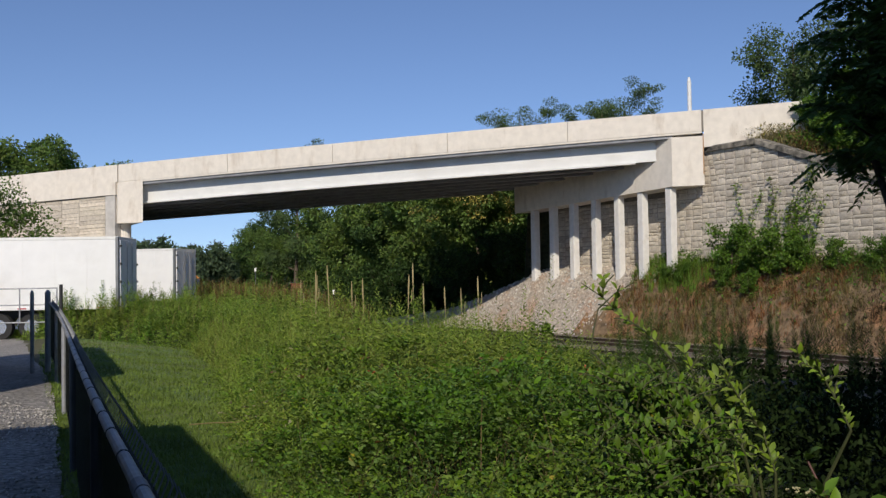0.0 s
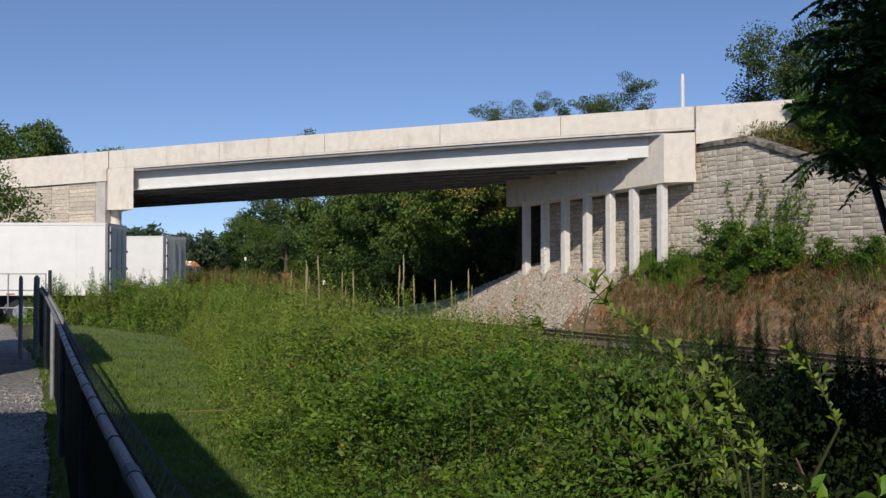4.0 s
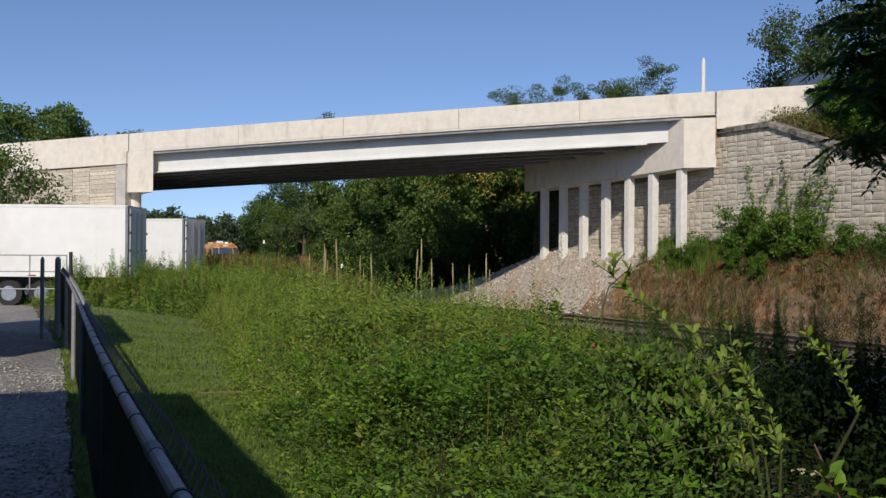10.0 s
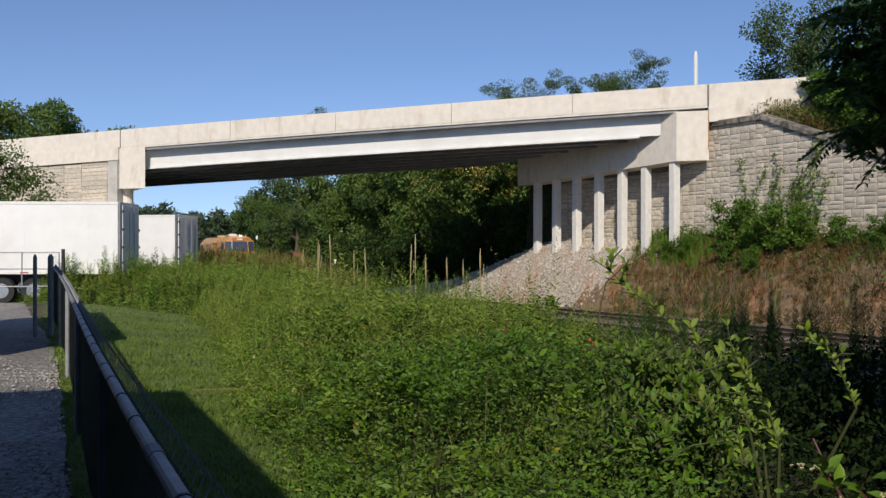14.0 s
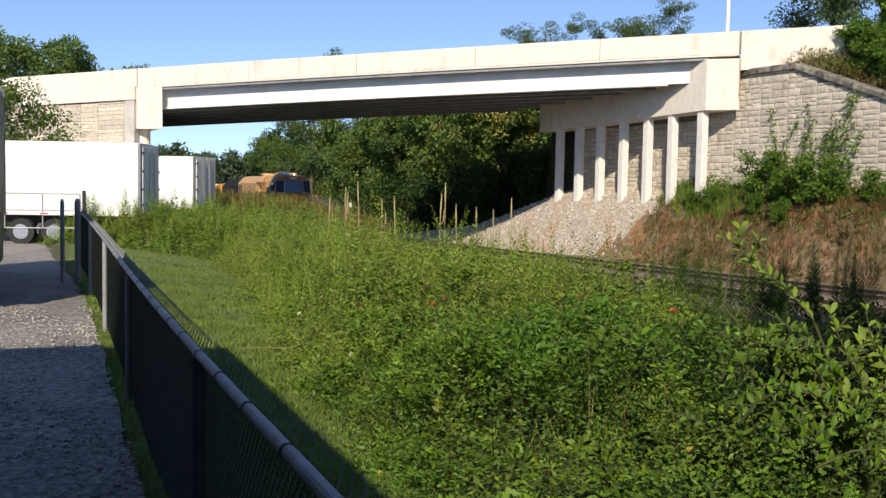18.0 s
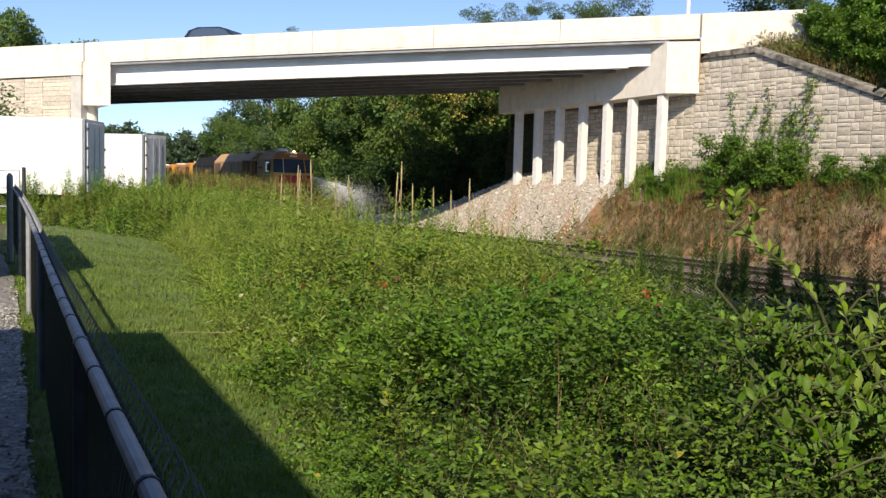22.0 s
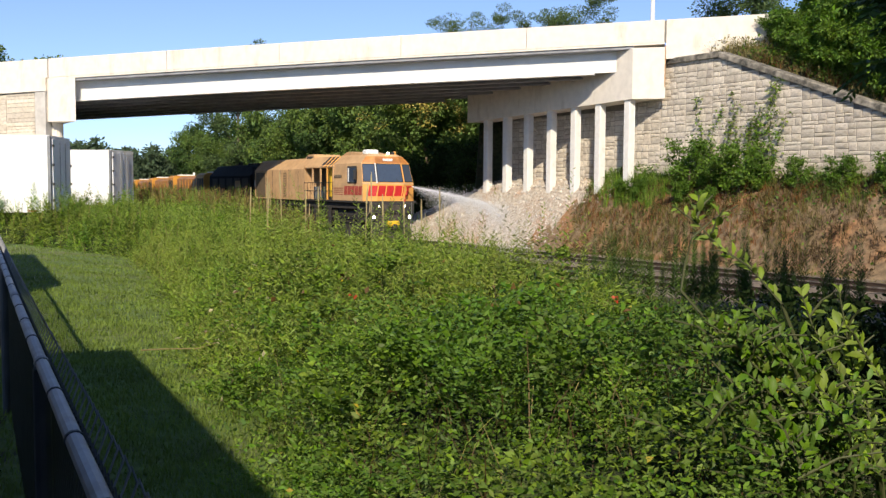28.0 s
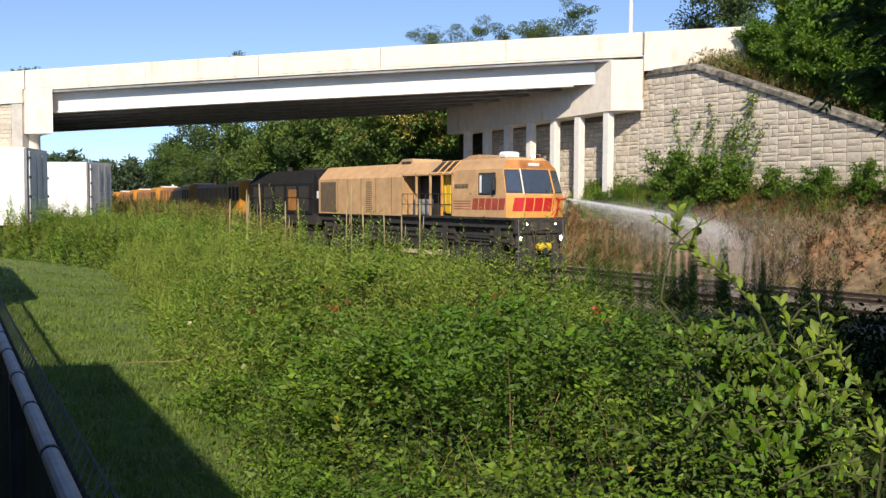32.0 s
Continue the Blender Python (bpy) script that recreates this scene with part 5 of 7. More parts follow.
    layer("rusty_leaves", "brown", 900, 6, 16, 0.05, 0.002, 0.6, "withered reddish leaves among the weeds", 0.10, 0.05, lambda x, y: smooth_noise(x, y, 0.9, 4.0) > 0.25)
    layer("pale_leaves", "pale_dry", 500, 8, 15, 0.05, 0.001, 0.8, "pale withered leaves at the edge of the weeds", 0.06, 0.06, lambda x, y: (x < -0.12 * y) & (smooth_noise(x, y, 1.6, 3.0) > 0.1))
    layer("yellow_leaves", "yellowing", 420, 4.5, 12, 0.036, 0.0014, 0.55, "single yellowing leaves among the brambles", 0.05, 0.05, lambda x, y: smooth_noise(x, y, 1.9, 7.0) > 0.25)
    # bare stems showing between the leaves
    for name, key, n in (("dead_stems", "umber", 1500), ("pale_stems", "straw", 700)):
        x, y, r = scatter(n, 4.5, 15)
        ob = blades(name, np.stack([x, y, canopy(x, y) - 0.42], 1), RNG.uniform(0.25, 0.55, len(x)), RNG.uniform(0.2, 1.6, len(x)), 0.007, LEAF[key])
        tagged(ob, "thin dead stems among the brambles", "stems", kind="stuff")
    # long stalks and grass among the weeds
    x, y, r = scatter(15000, 13, 42)
    b = np.stack([x, y, canopy(x, y) - 0.45], 1)
    ob = blades("tall_grass", b, RNG.uniform(0.4, 0.95, len(x)), RNG.uniform(0.3, 1.0, len(x)), 0.005 + 0.0003 * r, LEAF["weed_light"])
    tagged(ob, "tall green grass standing among the weeds", "grass", kind="stuff")
    x, y, r = scatter(2600, 18, 44, -26, 4)
    ob = blades("dry_grass", np.stack([x, y, canopy(x, y) - 0.3], 1), RNG.uniform(0.3, 0.6, len(x)), RNG.uniform(0.2, 0.8, len(x)), 0.007 + 0.0003 * r, LEAF["straw"])
    tagged(ob, "dry straw-coloured grass heads", "grass", kind="stuff")
    # mown grass beside the fence
    n = 62000
    v = RNG.uniform(1.0, 37, n)
    v = 1.0 + (v - 1.0) * RNG.uniform(0.25, 1.0, n)
    u = RNG.uniform(-0.1, 1.0, n) * (edge_u(v) + 0.5) + 0.02
    x, y = 0.35 - 0.408 * v + 0.913 * u, 0.913 * v + 0.408 * u
    ob = blades("lawn", np.stack([x, y, ground_z(x, y) - 0.01], 1), RNG.uniform(0.03, 0.075, n), RNG.uniform(0.2, 1.1, n), 0.005 + 0.0005 * v, LEAF["lawn"])
    tagged(ob, "short mown grass strip beside the fence", "grass", kind="stuff")


LEAF["pale_dry"] = mat("leaf_pale_dry", (0.38, 0.34, 0.20), 0.6, var=0.2, island=0.3, transl=0.25, spec=0.2)
LEAF["yellowing"] = mat("leaf_yellowing", (0.42, 0.34, 0.05), 0.6, var=0.2, island=0.3, transl=0.3, spec=0.2)
M["gap_shade"] = mat("gap_shade", (0.028, 0.042, 0.012), 0.95, var=0.5, scale=9, bump=1.0, bscale=14)
build_weeds()


def build_bank_growth():
    """Dry brush on the clay slope, green weeds at the wall's foot."""
    def spot(n, a0, a1, q0, q1):
        a, q = RNG.uniform(a0, a1, n), RNG.uniform(q0, q1, n)
        x, y = 6.2 - 0.525 * a + 0.851 * q, 42.2 + 0.851 * a + 0.525 * q
        return x, y, q

    def tufts(name, key, n, per, q0, q1, h, label, seed, low, scale=0.55, lean=(0.1, 0.9), width=0.016, a0=-30, a1=3.0):
        """Tussocks in drifts: blades that share a root, with bare ground between."""
        x, y, q = spot(n, a0, a1, q0, q1)
        k = smooth_noise(x, y, scale, seed) + RNG.normal(size=n) * 0.2 > low
        x, y = np.repeat(x[k], per), np.repeat(y[k], per)
        size = np.repeat(RNG.uniform(0.45, 1.3, k.sum()), per)
        x, y = x + RNG.normal(size=len(x)) * 0.07, y + RNG.normal(size=len(x)) * 0.07
        ob = blades(name, np.stack([x, y, ground_z(x, y) - 0.03], 1), RNG.uniform(0.5, 1.1, len(x)) * h * size, RNG.uniform(*lean, len(x)), width, LEAF[key])
        tagged(ob, label, "brush", kind="stuff")

    tufts("dry_brush", "umber", 1200, 11, 3.1, 5.4, 0.38, "dark brown dry weeds in drifts on the slope", 3.0, -0.05)
    tufts("rusty_brush", "rusty", 1800, 10, 2.9, 5.2, 0.34, "rust-red dry weeds in drifts on the slope", 7.4, 0.12)
    tufts("straw_brush", "straw", 4400, 9, 2.0, 5.2, 0.19, "straw-coloured dead grass lying on the slope", 1.3, 0.0, 0.7, (0.6, 1.8))
    tufts("olive_brush", "olive", 3300, 11, 2.6, 6.0, 0.38, "olive green grass on the upper slope", 5.1, -0.1)
    tufts("bank_weeds", "weed", 1100, 12, 4.6, 6.1, 0.60, "green weeds at the foot of the wall", 2.2, -0.15)
    tufts("pile_foot_weeds", "weed", 60, 16, 4.3, 5.1, 0.85, "tall bright green weeds at the foot of the columns", 2.2, -9, 0.5, (0.05, 0.3), 0.02, -2.2, 1.2)
    m, per = 150, 60
    x, y, q = spot(m, -26, 2.0, 2.5, 5.9)
    c = np.column_stack([x, y, ground_z(x, y) + 0.1])
    R = RNG.uniform(0.2, 0.55, m)
    for key, sel, label in (("umber", q < 3.9, "brown dry clumps on the clay slope"), ("bush_dark", q > 4.5, "dark green clumps on the upper slope"), ("olive", (q >= 3.9) & (q <= 4.5), "olive clumps on the clay slope")):
        cc, rr = np.repeat(c[sel], per, 0), np.repeat(R[sel], per)
        d = unit(RNG.normal(size=cc.shape) + [0, 0, 0.5])
        p = cc + d * (rr * RNG.uniform(0.3, 1, len(cc)))[:, None]
        tagged(leaf_mesh("slope_clumps", p, d + RNG.normal(size=cc.shape) * 0.5, RNG.uniform(0.08, 0.2, len(cc)), LEAF[key], 0.3), label, "brush", kind="stuff")
    # dry thicket between the weeds and the far track
    n = 9000
    a, q = RNG.uniform(7, 52, n), RNG.uniform(-12.5, -7.6, n)
    x, y = 6.2 - 0.525 * a + 0.851 * q, 42.2 + 0.851 * a + 0.525 * q
    q0 = np.array([bend(v)[0] for v in a])
    x, y = x + 0.851 * q0, y + 0.525 * q0
    top = np.interp(a, (7, 10, 16, 30, 52), (1.9, 2.4, 3.1, 3.4, 3.5)) * (0.95 + 0.12 * smooth_noise(x, y, 0.9, 2.0))
    kind = RNG.random(n)
    for name, key, lo, hi, label in (("dry_thicket", "brown", 0, 0.45, "dry brown stems of a trackside thicket"), ("straw_thicket", "straw", 0.45, 0.65, "pale dry stems of a trackside thicket"), ("green_thicket", "weed", 0.65, 1.0, "green stems of a trackside thicket")):
        k = (kind >= lo) & (kind < hi)
        ob = blades(name, np.stack([x, y, ground_z(x, y) - 0.05], 1)[k], top[k] * RNG.uniform(0.7, 1.05, k.sum()), RNG.uniform(0.05, 0.35, k.sum()), 0.055, LEAF[key])
        tagged(ob, label, "brush", kind="stuff")
    k = RNG.integers(0, n, 16000)
    p = np.stack([x[k], y[k], ground_z(x[k], y[k]) + top[k] * RNG.uniform(0.25, 0.9, len(k))], 1)
    tagged(leaf_mesh("thicket_leaves", p, RNG.normal(size=p.shape), RNG.uniform(0.12, 0.26, len(k)), LEAF["olive"], 0.4), "olive leaves of a trackside thicket", "brush", kind="stuff")
    n = 5000
    a, q = RNG.uniform(-24, 3, n), 6.05 - RNG.exponential(0.7, n)
    x, y = 6.2 - 0.525 * a + 0.851 * q, 42.2 + 0.851 * a + 0.525 * q
    z = ground_z(x, y) + RNG.random(n) ** 1.4 * 0.75 * (0.6 + 0.6 * smooth_noise(x, y, 0.9, 1.0))
    tagged(leaf_mesh("wall_foot_leaves", np.stack([x, y, z], 1), RNG.normal(size=(n, 3)) + [0, 0, 0.3], RNG.uniform(0.1, 0.2, n), LEAF["bush"], 0.55), "leafy green growth at the foot of the wall", "weeds", kind="stuff")
    # growth above the coping
    n = 7000
    a, q = RNG.uniform(-20, 0.2, n), WALL_Q + 0.5 + RNG.exponential(0.9, n)
    x, y = 6.2 - 0.525 * a + 0.851 * q, 42.2 + 0.851 * a + 0.525 * q
    z = ground_z(x, y) + RNG.random(n) * 0.5
    for key, sel, label in (("bush", (RNG.random(n) < 0.5) & (a < -4.2), "green weeds trailing over the coping"), ("olive", RNG.random(n) < 0.4, "dry olive weeds behind the coping")):
        m = int(sel.sum())
        tagged(leaf_mesh("coping_weeds", np.stack([x, y, z], 1)[sel], RNG.normal(size=(m, 3)) + [0, 0, 0.2], RNG.uniform(0.10, 0.22, m), LEAF[key], 0.45), label, "weeds", kind="stuff")
    x, y, q = spot(2600, -12, 0.2, WALL_Q + 0.45, WALL_Q + 2.2)
    for name, key, sel in (("coping_straw", "straw", x + y < 1e9), ("coping_dry_grass", "rusty", smooth_noise(x, y, 1.4, 2.0) > 0.2)):
        m = int(sel.sum())
        ob = blades(name, np.stack([x, y, ground_z(x, y) - 0.05], 1)[sel], RNG.uniform(0.2, 0.6, m), RNG.uniform(0.3, 1.4, m), 0.022, LEAF[key])
        tagged(ob, "dry grass hanging over the coping of the wall", "grass", kind="stuff")
    # climbers on the wall
    vine = empty("climbing_vine", label="thin green climber on the stone wall", category="vine")
    rnd = random.Random(41)
    bm = bmesh.new()
    pos, way = [], []
    for i in range(14):
        p = Vector((rnd.uniform(-7.4, -3.0), 0, 2.2))
        line = []
        top = rnd.uniform(4.2, 6.6)
        while p.z < top:
            line.append(trk(p.x, WALL_Q - 0.10, p.z))
            for _ in range(9):
                if p.z > 3.0 and rnd.random() < 0.75:
                    pos.append(trk(p.x + rnd.gauss(0, 0.13), WALL_Q - rnd.uniform(0.09, 0.2), p.z + rnd.gauss(0, 0.12)))
                    way.append(Vector((rnd.uniform(-1, 1), rnd.uniform(-1, 0), rnd.uniform(-1, 0.4))))
            p += Vector((rnd.uniform(-0.16, 0.12), 0, rnd.uniform(0.14, 0.24)))
        add_tube(bm, line, [0.012] * len(line), 4, False)
    part("woody_frame", bm, M["bark"], vine)
    leaf_mesh("foliage", np.array(pos), np.array(way), RNG.uniform(0.09, 0.17, len(pos)), LEAF["weed"], 0.7, vine)


build_bank_growth()


# ---- near shrub with long bright twigs ----
def big_leaf(bm, p, d, up, L, W):
    """A pointed leaf of six faces with a fold and a curved blade."""
    d, s = d.normalized(), d.cross(up).normalized()
    n = s.cross(d)
    rows = []
    for t, w, h in ((0.0, 0.04, 0.0), (0.22, 0.62, 0.03), (0.5, 1.0, 0.05), (0.78, 0.62, 0.02), (1.0, 0.02, -0.08)):
        c = p + d * L * t + n * L * h
        rows.append((bm.verts.new(c - s * W * 0.5 * w + n * W * 0.16 * w), bm.verts.new(c), bm.verts.new(c + s * W * 0.5 * w + n * W * 0.16 * w)))
    for a, b in zip(rows, rows[1:]):
        bm.faces.new((a[0], a[1], b[1], b[0]))
        bm.faces.new((a[1], a[2], b[2], b[1]))


def twig(leaves, stems, pts, rnd, step=0.07, L=(0.07, 0.13)):
    """A leafy twig through points: leaves in pairs, larger below."""
    add_tube(stems, pts, [0.007 * (1 - 0.7 * i / len(pts)) for i in range(len(pts))], 5)
    for i in range(len(pts) - 1):
        a, b = Vector(pts[i]), Vector(pts[i + 1])
        d = (b - a).normalized()
        n = max(1, int((b - a).length / step))
        for k in range(n):
            p = a.lerp(b, min(1.0, max(0.0, (k + rnd.uniform(-0.4, 0.4)) / n)))
            s = d.cross(Vector((rnd.uniform(-1, 1), rnd.uniform(-1, 1), rnd.uniform(-1, 1)))).normalized()
            for sg in (-1, 1):
                if rnd.random() < 0.18:
                    continue
                w = (s * sg * 1.1 + d * 0.5 + UP * 0.6 + Vector((rnd.gauss(0, 0.2), rnd.gauss(0, 0.2), rnd.gauss(0, 0.2)))).normalized()
                ln = rnd.uniform(*L) * rnd.choice((0.7, 1.0, 1.0, 1.25))
                big_leaf(leaves, p, w, (UP + Vector((rnd.gauss(-0.1, 0.4), rnd.gauss(-0.75, 0.4), 0))).normalized(), ln, ln * 0.42)


def shoot(leaves, stems, foot, tip, rnd):
    """One stem from the foot to a tip, with side twigs."""
    base = foot + Vector((rnd.gauss(0, 0.1), rnd.gauss(0, 0.1), 0))
    mid = base.lerp(tip, 0.5) + Vector((0.09, 0, 0.14)) + Vector((rnd.gauss(0, 0.08), rnd.gauss(0, 0.08), 0))
    hi = mid.lerp(tip, 0.5) + Vector((0.03, 0, 0.07))
    add_tube(stems, [foot - Vector((0, 0, 0.12)), base, base.lerp(mid, 0.5) + Vector((0.03, 0, 0.06)), mid], [0.016, 0.011, 0.009, 0.007], 6)
    twig(leaves, stems, [mid, hi, hi.lerp(tip, 0.5) + Vector((0, 0, 0.02)), tip], rnd, 0.036, (0.042, 0.075))
    for k in range(7):
        p = mid.lerp(tip, rnd.uniform(0.0, 0.85))
        e = p + Vector((rnd.gauss(0, 0.16), rnd.gauss(0, 0.16), rnd.uniform(0.04, 0.2)))
        twig(leaves, stems, [p, p.lerp(e, 0.5) + Vector((0, 0, 0.03)), e], rnd, 0.036, (0.036, 0.064))


def build_near_shrub():
    rnd = random.Random(51)
    sh = empty("leafy_shrub", label="bright green shrub with long leafy twigs beside the weeds", category="shrub")
    leaves, stems = bmesh.new(), bmesh.new()
    foot = Vector((1.4, 5.6, float(ground_z(1.4, 5.6)) - 0.1))
    tips = [(1.15, 5.53, 1.1), (1.24, 5.38, 0.97), (1.31, 5.31, 0.85), (0.7, 5.24, 0.97), (0.86, 5.02, 0.9), (1.01, 4.95, 0.85), (1.15, 4.87, 0.77), (0.92, 5.46, 1.06), (1.01, 5.38, 1.03), (0.79, 5.31, 1.06), (1.1, 5.31, 0.96), (0.77, 4.73, 0.74), (0.92, 4.58, 0.7), (0.61, 4.87, 0.81), (1.0, 5.5, 0.85), (1.15, 5.45, 0.8), (1.3, 5.5, 0.8), (1.2, 5.2, 0.62)]
    for tip in tips:
        tip = Vector(tip)
        shoot(leaves, stems, foot, tip, rnd)
    part("woody_frame", stems, M["stem"], sh)
    part("foliage", leaves, LEAF["shrub"], sh, smooth=True)
    # long twigs with pale leaves that arch out of the hollow
    sh = empty("arching_shrub", label="shrub with long arching twigs of pale green leaves", category="shrub")
    leaves, stems = bmesh.new(), bmesh.new()
    foot = Vector((1.75, 5.6, float(ground_z(1.75, 5.6)) - 0.1))
    for line in (((1.29, 5.68, 1.09), (1.22, 5.69, 1.17), (1.13, 5.7, 1.27), (0.99, 5.71, 1.36), (0.89, 5.73, 1.47), (0.76, 5.73, 1.56)),
             ((1.29, 5.4, 0.65), (1.12, 5.42, 0.8), (1.0, 5.43, 0.9), (0.84, 5.45, 1.04)),
             ((1.66, 5.52, 0.57), (1.5, 5.54, 0.8), (1.39, 5.56, 1.0), (1.32, 5.57, 1.19)),
             ((1.8, 5.69, 0.39), (1.69, 5.71, 0.66), (1.65, 5.72, 0.86), (1.59, 5.74, 1.17)),
             ((1.59, 5.3, 0.34), (1.53, 5.31, 0.59), (1.37, 5.32, 0.72), (1.23, 5.34, 0.77)),
             ((1.56, 5.23, 0.4), (1.43, 5.24, 0.49), (1.27, 5.25, 0.55), (1.12, 5.26, 0.61)),
             ((1.86, 5.58, 0.42), (1.8, 5.59, 0.65), (1.68, 5.61, 0.85), (1.63, 5.62, 0.91)),
             ((2.18, 5.27, 0.72), (2.12, 5.30, 0.88), (2.04, 5.33, 1.04), (1.93, 5.38, 1.15))):
        line = [Vector(p) for p in line]
        low = foot.lerp(line[0], 0.55) + Vector((0.06, 0.05, 0.05))
        add_tube(stems, [foot, low, line[0]], [0.016, 0.012, 0.008], 6)
        twig(leaves, stems, line, rnd, 0.027, (0.042, 0.080))
        for k in range(5):
            a = line[rnd.randrange(len(line) - 1)].lerp(line[-1], 0.4 * rnd.random())
            e = a + Vector((rnd.uniform(-0.15, 0.12), rnd.uniform(-0.10, 0.10), rnd.uniform(0.02, 0.15)))
            twig(leaves, stems, [a, a.lerp(e, 0.5) + Vector((0, 0, 0.02)), e], rnd, 0.04, (0.05, 0.085))
    bare = [Vector(p) for p in ((0.81, 5.71, 1.15), (0.83, 5.72, 1.28), (0.86, 5.72, 1.4), (0.96, 5.72, 1.49), (1.08, 5.72, 1.56))]
    add_tube(stems, [foot, Vector((1.35, 5.6, 0.52)), *bare], [0.012, 0.009, 0.007, 0.006, 0.005, 0.004, 0.003], 5)
    part("woody_frame", stems, M["stem"], sh)
    part("foliage", leaves, LEAF["twig"], sh, smooth=True)
    return sh


M["stem"] = mat("green_stem", (0.055, 0.065, 0.022), 0.7, var=0.2)
M["red_stem"] = mat("reddish_stem", (0.09, 0.03, 0.028), 0.5, var=0.2)
M["white_bud"] = mat("white_flower_bud", (0.40, 0.37, 0.22), 0.6, var=0.15, island=0.2)
build_near_shrub()


def build_berry_plant():
    """A broad-leaved herb with drooping spikes of small white flowers."""
    rnd = random.Random(57)
    plant = empty("flowering_herb", label="broad-leaved herb with drooping spikes of small white flowers", category="plant")
    leaves, stems = bmesh.new(), bmesh.new()
    foot = Vector((2.12, 4.78, float(ground_z(2.12, 4.78)) - 0.05))
    for line in (((2.05, 4.8, 0.05), (1.98, 4.82, 0.26), (1.90, 4.85, 0.38), (1.84, 4.87, 0.46)), ((2.1, 4.72, 0.1), (2.02, 4.66, 0.32), (1.93, 4.63, 0.42)),
                 ((2.12, 4.7, 0.1), (2.10, 4.62, 0.34), (2.08, 4.58, 0.50)), ((2.05, 4.9, 0.1), (1.93, 5.02, 0.42), (1.86, 5.07, 0.60))):
        line = [Vector(p) for p in line]
        add_tube(stems, [foot, *line], [0.012] + [0.010 - 0.002 * i for i in range(len(line))], 6)
        for p in line[1:]:
            for k in range(3):
                d = Vector((rnd.uniform(-1, 1), rnd.uniform(-1, 0.3), rnd.uniform(0.0, 0.6)))
                ln = rnd.uniform(0.09, 0.16)
                big_leaf(leaves, p, d, (UP + Vector((rnd.gauss(0, 0.3), rnd.gauss(-0.5, 0.3), 0))).normalized(), ln, ln * 0.5)
    part("stems", stems, M["red_stem"], plant)
    part("foliage", leaves, LEAF["shrub"], plant, smooth=True)
    for a, b in (((1.84, 4.87, 0.46), (1.69, 4.92, 0.47)), ((1.93, 4.63, 0.42), (1.80, 4.66, 0.34)), ((2.08, 4.58, 0.42), (2.0, 4.56, 0.40))):
        a, b = Vector(a), Vector(b)
        spike = bmesh.new()
        for i in range(26):
            p = a.lerp(b, rnd.random()) + Vector((rnd.gauss(0, 0.008), rnd.gauss(0, 0.008), 0.03 * rnd.random()))
            bmesh.ops.create_icosphere(spike, subdivisions=1, radius=rnd.uniform(0.004, 0.008), matrix=Matrix.Translation(p))
        part("flower_spike", spike, M["white_bud"], plant, "spike of small white flowers")


build_berry_plant()


def build_dark_growth():
    """Leafy growth on the slope of the hollow, before the track; near-black leaves stand in for shade."""
    n = 11000
    x = RNG.uniform(1.9, 6.8, n)
    y = 7.9 + (x - 1.9) * 0.55 + RNG.uniform(-2.2, 2.0, n)
    g = ground_z(x, y)
    top = (0.92 - 0.14 * np.minimum(x - 2.3, 2.7)) * (0.86 + 0.3 * smooth_noise(x, y, 2.1, 5.0)) - 0.35 * (x < 2.3) - 0.38 * np.clip(7.9 + (x - 1.9) * 0.55 - y, 0, 3)
    z = g + (top - g) * RNG.uniform(0.1, 1.0, n) ** 0.7
    ob = leaf_mesh("hollow_growth", np.stack([x, y, z], 1), RNG.normal(size=(n, 3)) + [0, -0.2, -0.9], RNG.uniform(0.04, 0.085, n), LEAF["hollow_shade"], 0.5, oval=True)
    tagged(ob, "leafy growth in the hollow by the track, shade put into its colour", "weeds", kind="stuff")


build_dark_growth()


